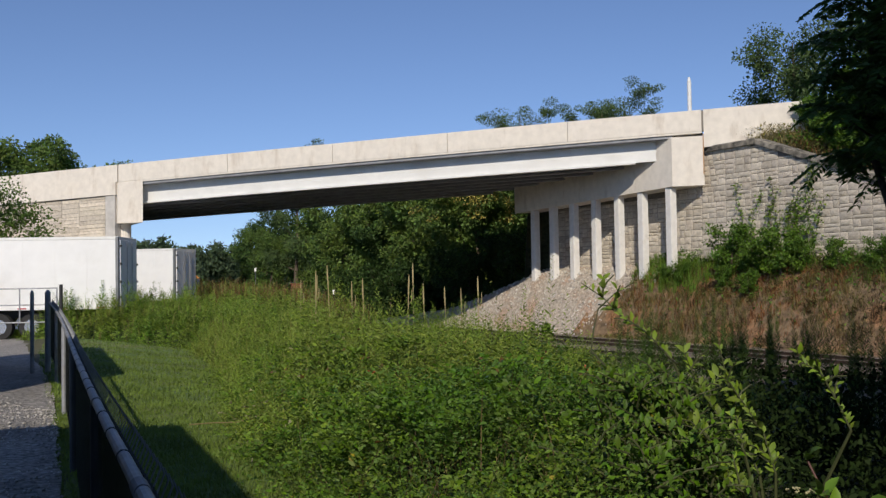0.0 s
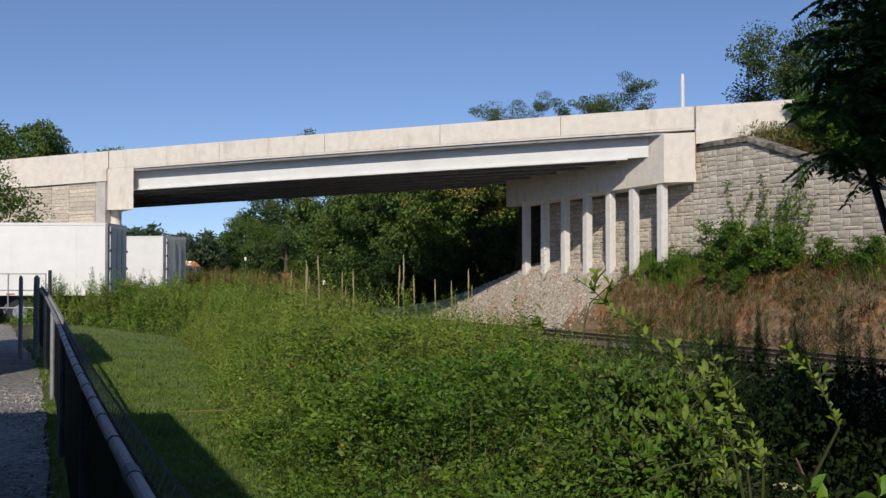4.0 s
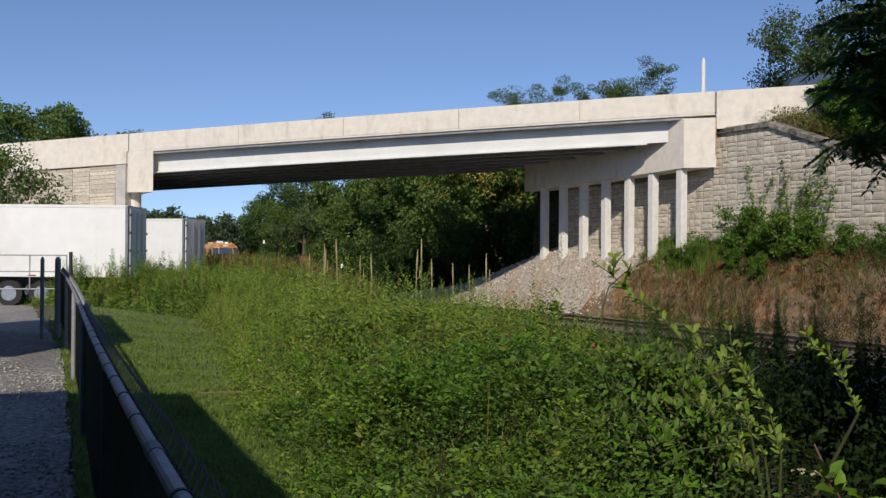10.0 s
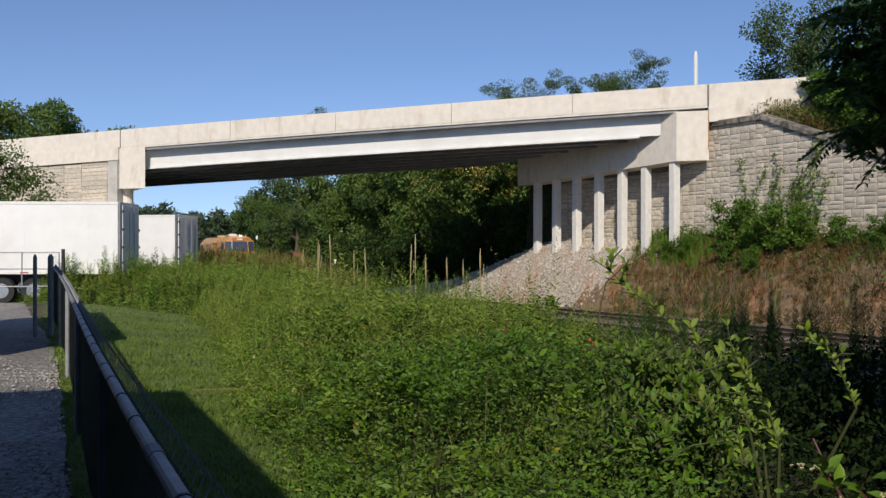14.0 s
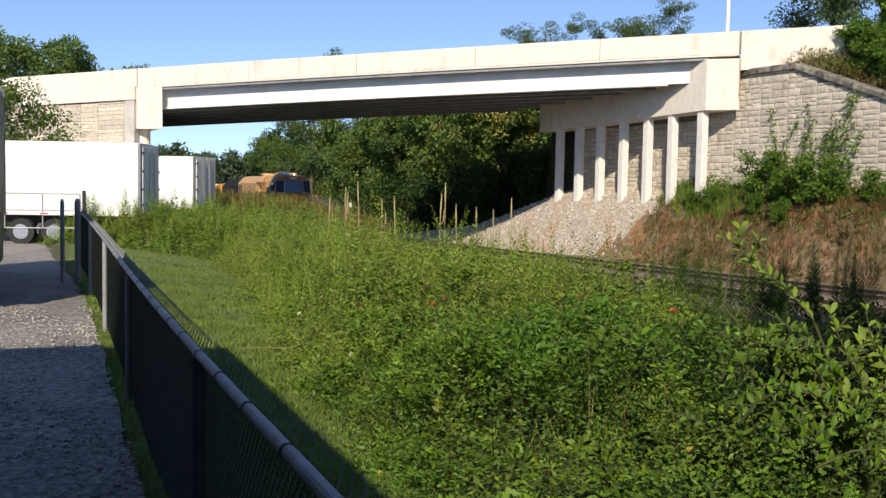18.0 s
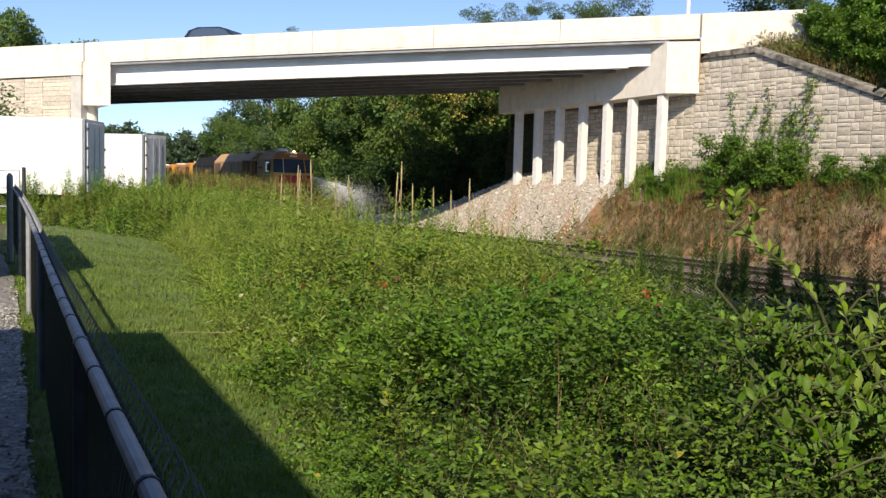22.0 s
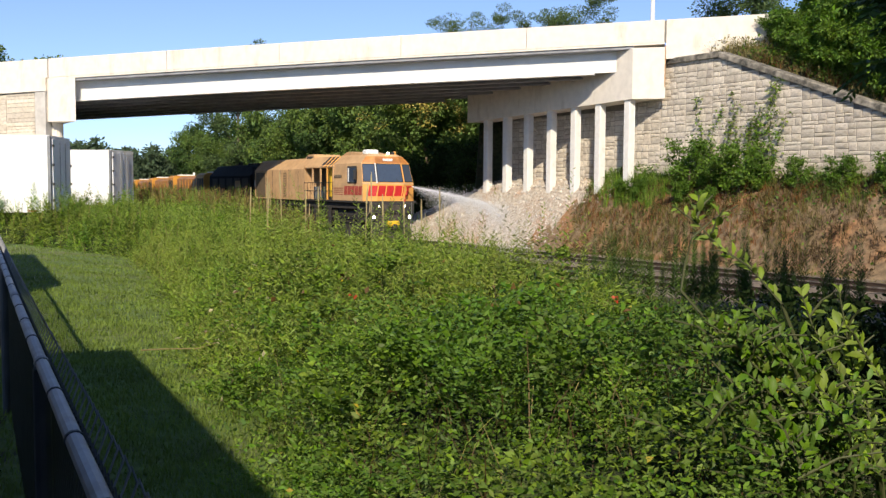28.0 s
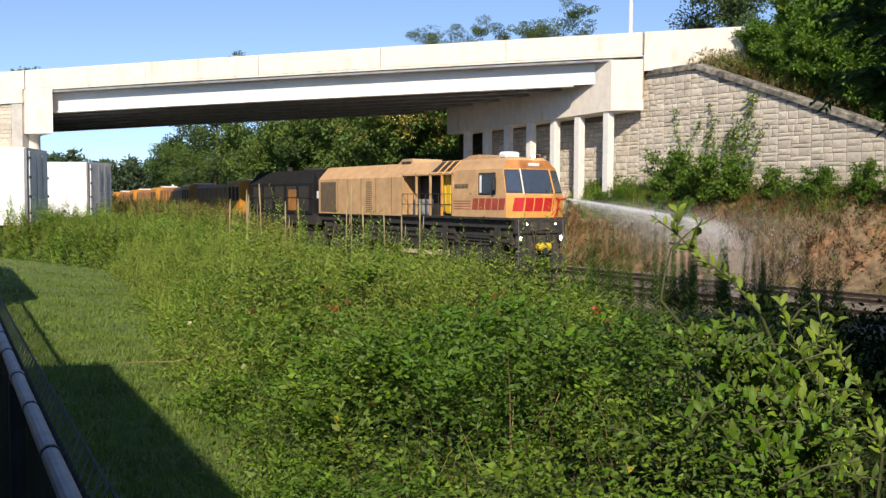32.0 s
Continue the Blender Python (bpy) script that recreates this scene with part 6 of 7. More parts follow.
def build_stalks():
    """Tall dry seed stalks standing out of the weeds."""
    rnd = random.Random(61)
    made = None
    spots = [(-1.25, 26.0, 2.02), (-1.42, 25.6, 1.72), (-0.35, 27.0, 1.35), (0.55, 26.0, 1.62), (0.10, 26.5, 1.30), (-3.55, 26.0, 2.0), (-3.9, 25.2, 1.72), (-4.05, 26.4, 1.85), (-3.0, 26.5, 1.55), (-4.6, 27.0, 1.6), (-2.5, 25.0, 1.62), (-0.9, 25.2, 1.45)]
    for x, y, top in spots:
        st = empty("dry_stalk", label="tall dry straw-coloured seed stalk among the weeds", category="stalk", group="dry seed stalks")
        lean = rnd.uniform(-0.06, 0.06)
        z0 = float(ground_z(x, y))
        p = [Vector((x, y, z0)), Vector((x + lean, y, (z0 + top) / 2)), Vector((x + lean * 1.6, y, top - 0.55))]
        part("stem", tube(p, [0.017, 0.015, 0.014], 6), LEAF["stalk"], st)
        h = [p[2], p[2] + Vector((lean * 0.4, 0, 0.28)), p[2] + Vector((lean * 0.6, 0, 0.55))]
        part("seed_head", tube(h, [0.019, 0.023, 0.009], 7), LEAF["stalk"], st)
        if rnd.random() < 0.45:
            q = p[1].lerp(p[2], 0.6)
            part("side_head", tube([q, q + Vector((0.09, 0, 0.12)), q + Vector((0.10, 0, 0.42))], [0.011, 0.016, 0.008], 6), LEAF["stalk"], st)
    for x, y, z in ((-0.98, 10.63, 0.53), (1.18, 8.71, 0.75), (-2.0, 12.2, 0.05)):
        f = empty("red_flower", label="single orange-red trumpet flower among the weeds", category="flower", group="red flowers")
        for k in range(3):
            d = Vector((rnd.gauss(0, 0.5), -0.6, rnd.uniform(-0.1, 0.5))).normalized()
            b = Vector((x, y, z)) + Vector((rnd.gauss(0, 0.012), rnd.gauss(0, 0.012), rnd.gauss(0, 0.012)))
            part("blossom", tube([b, b + d * 0.026, b + d * 0.04], [0.004, 0.008, 0.015], 7), LEAF["red"], f)
        part("stem", tube([(x, y, z), (x + 0.03, y + 0.05, z - 0.35)], 0.004, 5), M["stem"], f)


build_stalks()


def build_oddments():
    rnd = random.Random(67)
    c = empty("relay_cabinet", label="grey-green metal cabinet beside the railway", category="cabinet")
    part("body", box((-13.95, 87.5, -2.4), (-12.85, 88.3, 0.0), 0.04), M["cabinet"], c)
    part("lid", box((-14.0, 87.45, 0.0), (-12.8, 88.35, 0.09), 0.03), M["cabinet"], c)
    part("door", box((-13.85, 87.46, -1.6), (-12.95, 87.51, -0.1), 0.01), M["cabinet"], c)
    part("latch", box((-13.1, 87.43, -0.9), (-13.02, 87.47, -0.7)), M["dark_metal"], c)
    d = empty("junction_box", label="rusty red-brown steel box on a post beside the railway", category="junction box")
    part("post", tube([(-15.2, 87.8, -2.4), (-15.2, 87.8, 0.3)], 0.08, 8), M["drum"], d)
    part("body", box((-15.7, 87.5, 0.2), (-14.7, 88.1, 1.2), 0.04), M["drum"], d)
    part("lid", box((-15.76, 87.45, 1.2), (-14.64, 88.15, 1.28), 0.03), M["drum"], d)
    for x, y, z0, z1 in ((-23.4, 107.7, -2.4, 3.0), (-11.7, 87.8, -2.4, 0.55)):
        m = empty("marker_post", label="small white marker plate on a thin post", category="post", group="white track markers")
        part("stem", tube([(x, y, z0), (x, y, z1)], 0.03, 6), M["grey_metal"], m)
        part("plate", box((x - 0.12, y - 0.05, z1 - 0.35), (x + 0.12, y - 0.03, z1 + 0.05), 0.01), M["off_white"], m)
    b = empty("fallen_branch", label="dry pale branch lying at the edge of the weeds", category="branch")
    pts = [Vector(p) for p in ((-3.3, 11.45, -0.14), (-3.0, 11.3, -0.10), (-2.65, 11.2, -0.08), (-2.3, 11.25, 0.02), (-2.0, 11.3, 0.16))]
    part("stem", tube(pts, [0.009, 0.008, 0.008, 0.006, 0.004], 7), LEAF["straw"], b)
    leaves = bmesh.new()
    for i in range(26):
        p = pts[2].lerp(pts[4], rnd.random()) + Vector((rnd.gauss(0, 0.12), rnd.gauss(0, 0.08), rnd.uniform(0.0, 0.14)))
        big_leaf(leaves, p, Vector((rnd.gauss(0, 1), -0.6, rnd.uniform(0, 0.6))), UP, rnd.uniform(0.07, 0.12), 0.06)
    part("foliage", leaves, LEAF["pale_dry"], b)


M["cabinet"] = mat("grey_green_paint", (0.14, 0.17, 0.15), 0.6, var=0.15, scale=3)
M["drum"] = mat("rusty_drum_steel", (0.28, 0.10, 0.06), 0.7, var=0.3, scale=5)
build_oddments()


# ---- riprap below the bridge ----
def rock_mesh(seed):
    rnd = random.Random(seed)
    bm = bmesh.new()
    bmesh.ops.create_icosphere(bm, subdivisions=1, radius=0.5)
    for v in bm.verts:
        v.co *= rnd.uniform(0.7, 1.15)
    me = bpy.data.meshes.new("rock")
    bm.to_mesh(me)
    bm.free()
    return me


def build_riprap():
    rnd = random.Random(71)
    bed = empty("riprap_slope", label="slope of broken pale riprap stones below the bridge columns", category="stones", kind="structure")
    meshes = [rock_mesh(k) for k in range(8)]
    for me in meshes:
        me.materials.append(M["riprap_piece"])
    vs, fs = [], []
    for i in range(5200):
        a = rnd.uniform(0.6, 15.5) if i % 3 else rnd.uniform(10.0, 25.0)
        q = rnd.uniform(2.5, 6.0)
        if a < 1.4 + 1.5 * (5.2 - q) + rnd.gauss(0, 0.6) or rnd.random() < 0.034 * max(0.0, a - 5.0):
            continue
        p = trk(a, q)
        if smooth_noise(p.x, p.y, 0.9, 6.3) > 0.28 and rnd.random() < 0.75:
            continue
        z = float(ground_z(p.x, p.y))
        k = rnd.uniform(0.04, 0.13) if i % 7 else rnd.uniform(0.13, 0.26)
        m = Matrix.Translation((p.x, p.y, z + 0.05 * k)) @ Euler((rnd.uniform(0, 6), rnd.uniform(0, 6), rnd.uniform(0, 6))).to_matrix().to_4x4() @ Matrix.Diagonal((k, k * rnd.uniform(0.6, 1), k * rnd.uniform(0.5, 0.8), 1))
        me = meshes[rnd.randrange(8)]
        if i < 260:
            ob = new("stone", me)
            ob.parent = bed
            ob.matrix_basis = m
        else:
            n = len(vs)
            vs += [m @ v.co for v in me.vertices]
            fs += [[n + j for j in f.vertices] for f in me.polygons]
    me = bpy.data.meshes.new("rubble")
    me.from_pydata(vs, [], fs)
    me.materials.append(M["riprap"])
    ob = new("rubble", me)
    ob.parent = bed
    ob["kind"] = "stuff"


M["riprap_piece"] = mat("riprap_stone_piece", (0.52, 0.49, 0.44), 0.9, var=0.3, scale=6, bump=0.6, second=(0.44, 0.34, 0.25), sscale=0.6, smix=0.42, obj_random=0.22)
build_riprap()


# ---- the rail grinding train ----
def rings_mesh(rings, cap=True):
    """A hull through rings of equal length."""
    bm = bmesh.new()
    vs = [[bm.verts.new(p) for p in r] for r in rings]
    n = len(vs[0])
    for a, b in zip(vs, vs[1:]):
        for k in range(n):
            bm.faces.new((a[k], a[(k + 1) % n], b[(k + 1) % n], b[k]))
    if cap:
        bm.faces.new(vs[0][::-1])
        bm.faces.new(vs[-1])
    bmesh.ops.recalc_face_normals(bm, faces=bm.faces)
    return bm


def hood(x0, x1, w, z0, z1, chamfer, rise):
    """A long hood with sloped roof edges, drawn along x."""
    prof = [(-w, z0), (-w, z1 - rise), (-w + chamfer, z1 - 0.05), (-w + chamfer + 0.25, z1), (w - chamfer - 0.25, z1), (w - chamfer, z1 - 0.05), (w, z1 - rise), (w, z0)]
    return prism(prof, x0, x1, 0)


def pane(c, inset=0.06, out=0.012, thick=0.02):
    """A pane set on a four-cornered face, corners given in order."""
    c = [Vector(p) for p in c]
    mid = sum(c, Vector()) / 4
    n = (c[1] - c[0]).cross(c[3] - c[0]).normalized()
    q = []
    for p in c:
        d = mid - p
        q.append(p + d.normalized() * inset * 1.41)
    bm = bmesh.new()
    a = [bm.verts.new(p + n * out) for p in q]
    b = [bm.verts.new(p + n * (out - thick)) for p in q]
    bm.faces.new(a)
    bm.faces.new(b[::-1])
    for i in range(4):
        bm.faces.new((a[i], b[i], b[(i + 1) % 4], a[(i + 1) % 4]))
    bmesh.ops.recalc_face_normals(bm, faces=bm.faces)
    return bm


def add_truck(v, x, axles=3, parent_label=""):
    truck = part("truck_frame", box((x - 2.1, -1.15, 0.55), (x + 2.1, 1.15, 1.2), 0.06), M["loco_dark"], v)
    for i in range(axles):
        ax = x + (i - (axles - 1) / 2) * (1.65 if axles == 3 else 2.0)
        for y in (-0.86, 0.72):
            w = part("wheel", tube([(ax, y, 0.5), (ax, y + 0.14, 0.5)], 0.5, 20), M["loco_dark"], v)
        part("axle_box", box((ax - 0.2, -1.28, 0.32), (ax + 0.2, -1.1, 0.72), 0.03), M["loco_dark"], v)
        part("spring", tube([(ax + 0.45, -1.2, 0.45), (ax + 0.45, -1.2, 0.9)], 0.11, 8), M["loco_dark"], v)
    part("bolster", box((x - 1.2, -1.2, 1.2), (x + 1.2, 1.2, 1.75), 0.05), M["loco_dark"], v)
    return truck


def letter_bars(v, lo, hi, z0, z1, n, place, mat_):
    """Slanted bars in place of the maker's name."""
    w = (hi - lo) / n
    for i in range(n):
        a, b = lo + i * w + 0.02 * w, lo + (i + 1) * w - 0.13 * w
        sl = 0.16 * (z1 - z0)
        c = [place(a, z0), place(b, z0), place(b + sl, z1), place(a + sl, z1)]
        part("lettering_bar", pane(c, 0.0, 0.014, 0.02), mat_, v)


def build_loco():
    v = empty("grinder_cab_car", label="orange rail grinder cab car with red bar lettering and lit headlights", category="rail vehicle", group="rail grinding train")
    W = 1.6

    def ring(z, fx, w, k):
        return [Vector((fx, -0.86 * k, z)), Vector((fx, 0.86 * k, z)), Vector((fx - 0.3, w, z)), Vector((-4.35, w, z)), Vector((-4.35, -w, z)), Vector((fx - 0.3, -w, z))]
    lev = [(2.10, 0.0, W, 1.0), (3.06, 0.0, W, 1.0), (3.14, -0.02, W, 1.0), (4.24, -0.38, W - 0.10, 0.95), (4.62, -0.52, 1.16, 0.85), (4.74, -0.62, 0.95, 0.8)]
    part("cab_body", rings_mesh([ring(*a) for a in lev]), M["loco_dust"], v)
    for k, mt in ((0, "loco_front"), (2, "loco_front"), (3, "loco_rust")):
        lo, hi = ring(*lev[k]), ring(*lev[k + 1])
        for i, j in ((5, 0), (0, 1), (1, 2)):
            part("front_panel", pane([lo[i], lo[j], hi[j], hi[i]], 0.0, 0.005, 0.02), M[mt], v)
    lo, hi = ring(*lev[2]), ring(*lev[3])
    for i, j in ((5, 0), (0, 1), (1, 2)):
        frame_ = part("window_frame", pane([lo[i], lo[j], hi[j], hi[i]], 0.035, 0.012, 0.03), M["loco_dark"], v)
        part("windscreen", pane([lo[i], lo[j], hi[j], hi[i]], 0.085, 0.018, 0.02), M["glass"], v)
    for j in (0, 1):
        part("wiper", tube([lo[j].lerp(lo[1 - j], 0.25) + Vector((0.03, 0, 0.1)), hi[j].lerp(hi[1 - j], 0.3) + Vector((0.03, 0, -0.5))], 0.012, 5), M["dark_metal"], v)
        part("windscreen_pillar", tube([lo[j] + Vector((0.02, 0, 0)), hi[j] + Vector((0.02, 0, 0))], 0.035, 6), M["loco_front"] if j else M["off_white"], v)
    part("side_window_frame", box((-2.3, -W - 0.03, 3.1), (-1.05, -W + 0.01, 4.08), 0.02), M["loco_dark"], v)
    part("side_window", box((-2.22, -W - 0.038, 3.18), (-1.2, -W - 0.02, 3.98), 0.01), M["glass"], v)
    part("window_mullion", box((-2.18, -W - 0.05, 3.2), (-2.04, -W - 0.03, 3.96)), M["off_white"], v)
    part("mirror", box((-1.0, -W - 0.28, 3.3), (-0.86, -W - 0.1, 3.85), 0.03), M["dark_metal"], v)
    part("forehead_plate", box((-0.47, -0.3, 4.36), (-0.38, 0.3, 4.50), 0.01, ), M["off_white"], v, "pale number strip without figures")
    part("cab_roof_box", box((-1.75, -0.95, 4.70), (-1.15, -0.15, 5.02), 0.09), M["off_white"], v)
    part("roof_lamp", tube([(-0.62, 0.1, 4.80), (-0.5, 0.1, 4.80)], 0.06, 12), M["white_lamp"], v)
    part("beacon", tube([(-1.0, 0.75, 4.68), (-1.0, 0.75, 4.9), (-1.0, 0.75, 4.94)], [0.08, 0.08, 0.03], 10), M["loco_front"], v)
    part("horn", tube([(-1.2, 0.5, 4.82), (-0.7, 0.5, 4.82)], [0.03, 0.09], 8), M["dark_metal"], v)
    part("roof_hump", prism([(-5.2, 4.6), (-3.9, 4.93), (-3.2, 4.95), (-1.6, 4.72), (-1.6, 4.6)], -0.9, 0.9, 1), M["loco_dust"], v)
    letter_bars(v, -1.36, 1.22, 2.40, 2.98, 5, lambda y, z: Vector((0.006 - max(0.0, abs(y) - 0.86) * 0.405, y, z)), M["red"])
    letter_bars(v, 0.3, 2.72, 2.45, 2.95, 5, lambda x, z: Vector((-3.1 + x, -W - 0.002, z)), M["red_dusty"])
    letter_bars(v, 0.0, 1.1, 3.44, 3.60, 4, lambda x, z: Vector((-4.2 + x, -W - 0.002, z)), M["louvre"])
    for i in range(4):
        part("stripe", box((-4.25, -W - 0.012, 2.45 + i * 0.12), (-2.95 + i * 0.02, -W + 0.006, 2.48 + i * 0.12)), M["red_dusty"], v)
    part("frame_skirt", box((-4.3, -W - 0.014, 2.02), (0.02, W + 0.014, 2.12)), M["loco_dark"], v)
    # open walkway with machinery
    part("walkway_roof", hood(-8.9, -4.3, W, 4.05, 4.74, 0.55, 0.62), M["loco_dust"], v)
    part("inner_wall", box((-8.9, -0.45, 2.1), (-4.3, 0.45, 4.2)), M["loco_dark"], v)
    part("walkway_floor", box((-8.9, -W, 2.02), (-4.3, W, 2.12)), M["loco_dark"], v)
    for x in (-4.4, -5.3, -6.3, -7.55, -8.85):
        part("pillar", box((x - 0.05, -W + 0.0, 2.1), (x + 0.05, -W + 0.08, 4.2)), M["loco_front"] if -6.3 < x < -4.6 else M["loco_dust"], v)
    part("roof_louvre", pane([(-6.3, -W, 4.10), (-4.5, -W, 4.10), (-4.35, -W + 0.55, 4.69), (-6.0, -W + 0.55, 4.69)], 0.0, 0.012, 0.03), M["loco_dark"], v)
    for x in (-5.7, -5.15, -4.62):
        part("louvre_strut", tube([(x, -W - 0.02, 4.08), (x + 0.22, -W + 0.52, 4.70)], 0.045, 6), M["loco_front"], v)
    for x, z, h in ((-4.85, 2.2, 1.7), (-5.3, 2.2, 1.9), (-5.75, 2.3, 1.75)):
        part("hydraulic_tank", box((x - 0.2, -1.2, z), (x + 0.2, -0.5, z + h), 0.03), M["yellow"], v)
    for x in (-7.1, -7.6, -8.2):
        part("pump_unit", tube([(x, -1.1, 2.15), (x, -1.1, 2.9)], 0.22, 10), M["grey_metal"], v)
    for z in (2.65, 3.15):
        part("handrail", tube([(-8.8, -W - 0.03, z), (-4.4, -W - 0.03, z)], 0.02, 6), M["loco_dark"], v)
    for i in range(9):
        part("baluster", tube([(-8.8 + i * 0.55, -W - 0.03, 2.1), (-8.8 + i * 0.55, -W - 0.03, 3.15)], 0.016, 6), M["loco_dark"], v)
    # long rear hood
    part("rear_hood", hood(-18.2, -8.9, W, 2.05, 4.72, 0.6, 0.72), M["loco_dust"], v)
    part("hood_step", prism([(-10.6, 4.6), (-9.9, 4.95), (-9.0, 4.95), (-8.8, 4.6)], -0.9, 0.9, 1), M["loco_dust"], v)
    part("exhaust_box", box((-9.9, -1.0, 4.4), (-9.1, -0.3, 4.82), 0.03), M["loco_dark"], v)
    for x0, x1, z0, z1 in ((-17.95, -16.0, 2.15, 3.85), (-12.55, -11.95, 2.2, 3.85)):
        lv = part("louvre_panel", box((x0, -W - 0.01, z0), (x1, -W + 0.02, z1)), M["louvre"], v)
        n = int((z1 - z0) / 0.11)
        for i in range(n):
            part("slat", box((x0 + 0.04, -W - 0.03, z0 + 0.04 + i * 0.11), (x1 - 0.04, -W - 0.005, z0 + 0.09 + i * 0.11)), M["loco_dust"] if x0 > -13 else M["louvre"], lv)
    for x in (-9.9, -11.5, -13.1, -14.6, -15.8):
        part("hood_seam", box((x - 0.015, -W - 0.008, 2.1), (x + 0.015, -W + 0.005, 4.0)), M["loco_dark"], v)
    part("service_box", box((-18.5, -1.35, 3.0), (-18.2, -0.95, 3.6), 0.02), M["off_white"], v)
    part("service_box", box((-18.9, -1.4, 2.9), (-18.6, -1.1, 3.35), 0.02), M["off_white"], v)
    # underframe and running gear
    part("underframe", box((-18.3, -1.42, 1.72), (0.05, 1.42, 2.06), 0.02), M["loco_dark"], v)
    part("fuel_tank", box((-11.5, -1.3, 0.75), (-7.0, 1.3, 1.72), 0.15), M["loco_dark"], v)
    part("air_reservoir", tube([(-6.6, -1.2, 1.5), (-5.2, -1.2, 1.5)], 0.18, 10), M["loco_dark"], v)
    add_truck(v, -3.2)
    add_truck(v, -15.2)
    for x0, x1, z0 in ((-6.7, -5.6, 0.9), (-5.4, -4.6, 1.1), (-1.9, -0.2, 1.15), (-13.0, -11.7, 0.95), (-18.0, -16.6, 1.0)):
        part("equipment_box", box((x0, -1.3, z0), (x1, 1.3, 1.74), 0.04), M["loco_grime"], v)
    for z in (1.25, 1.45):
        part("brake_pipe", tube([(-17.5, -1.36, z), (-9.0, -1.38, z + 0.05), (-0.4, -1.36, z)], 0.025, 6), M["loco_dark"], v)
    for x in (-1.1, -5.2, -7.4):
        part("side_ladder", box((x - 0.2, -1.46, 0.5), (x + 0.2, -1.42, 1.75)), M["loco_dark"], v)
    part("front_grille", box((-0.12, -1.25, 0.8), (0.0, 1.25, 1.6), 0.02), M["loco_grime"], v)
    part("pilot_plate", box((-0.1, -1.3, 0.25), (0.06, 1.3, 0.85), 0.03), M["loco_dark"], v)
    part("buffer_beam", box((-0.06, -1.42, 1.55), (0.10, 1.42, 2.0), 0.02), M["loco_dark"], v)
    for y in (-0.7, 0.7):
        part("hanger", box((-0.02, y - 0.05, 0.8), (0.05, y + 0.05, 1.6)), M["loco_dark"], v)
    part("plough", prism([(-1.2, 0.32), (1.2, 0.32), (0.85, 0.72), (-0.85, 0.72)], 0.06, 0.12, 0), M["loco_grime"], v, "worn grey snow plough plate")
    for y in (-1.25, 1.25):
        for z in (0.35, 0.72, 1.09):
            part("corner_step", box((-0.30, y - 0.17, z), (0.10, y + 0.17, z + 0.04)), M["loco_grime"], v)
        part("corner_grab_rail", tube([(0.12, y, 0.5), (0.16, y, 1.3), (0.12, y, 2.05)], 0.02, 6), M["grey_metal"], v)
    for y in (-0.45, -0.3, 0.3, 0.42):
        part("brake_hose", tube([(0.10, y, 1.62), (0.24, y * 1.05, 1.3), (0.22, y * 1.1, 0.95)], 0.022, 6), M["loco_grime"], v)
    for y0, y1, z0, z1 in ((-0.6, -0.2, 1.62, 1.95), (-0.1, 0.5, 1.66, 1.92)):
        part("front_box", box((0.08, y0, z0), (0.16, y1, z1), 0.02), M["loco_grime"], v)
    part("coupler", box((0.0, -0.14, 0.85), (0.55, 0.14, 1.10), 0.04), M["loco_dark"], v)
    part("coupler_cover", box((0.12, -0.36, 0.98), (0.50, 0.36, 1.24), 0.08), M["yellow"], v)
    part("air_hose", tube([(0.1, 0.5, 1.2), (0.22, 0.52, 0.85), (0.12, 0.5, 0.5)], 0.03, 6), M["dark_metal"], v)
    for y in (-1.12, 1.12):
        lamp = part("headlight", tube([(0.02, y, 1.40), (0.14, y, 1.40)], 0.15, 16), M["loco_dark"], v)
        part("lens", tube([(0.135, y, 1.40), (0.15, y, 1.40)], 0.075, 16), M["white_lamp"], lamp)
    for y in (-0.8, 0.8):
        lamp = part("ditch_light", tube([(0.05, y, 1.88), (0.14, y, 1.88)], 0.10, 12), M["loco_dark"], v)
        part("lens", tube([(0.135, y, 1.88), (0.148, y, 1.88)], 0.042, 12), M["white_lamp"], lamp)
    part("water_monitor", tube([(0.0, 0.85, 2.1), (0.18, 0.9, 2.5), (0.2, 0.95, 2.9), (0.55, 1.05, 2.95)], [0.07, 0.06, 0.06, 0.04], 8), M["red"], v, "red water cannon on the cab front")
    return v


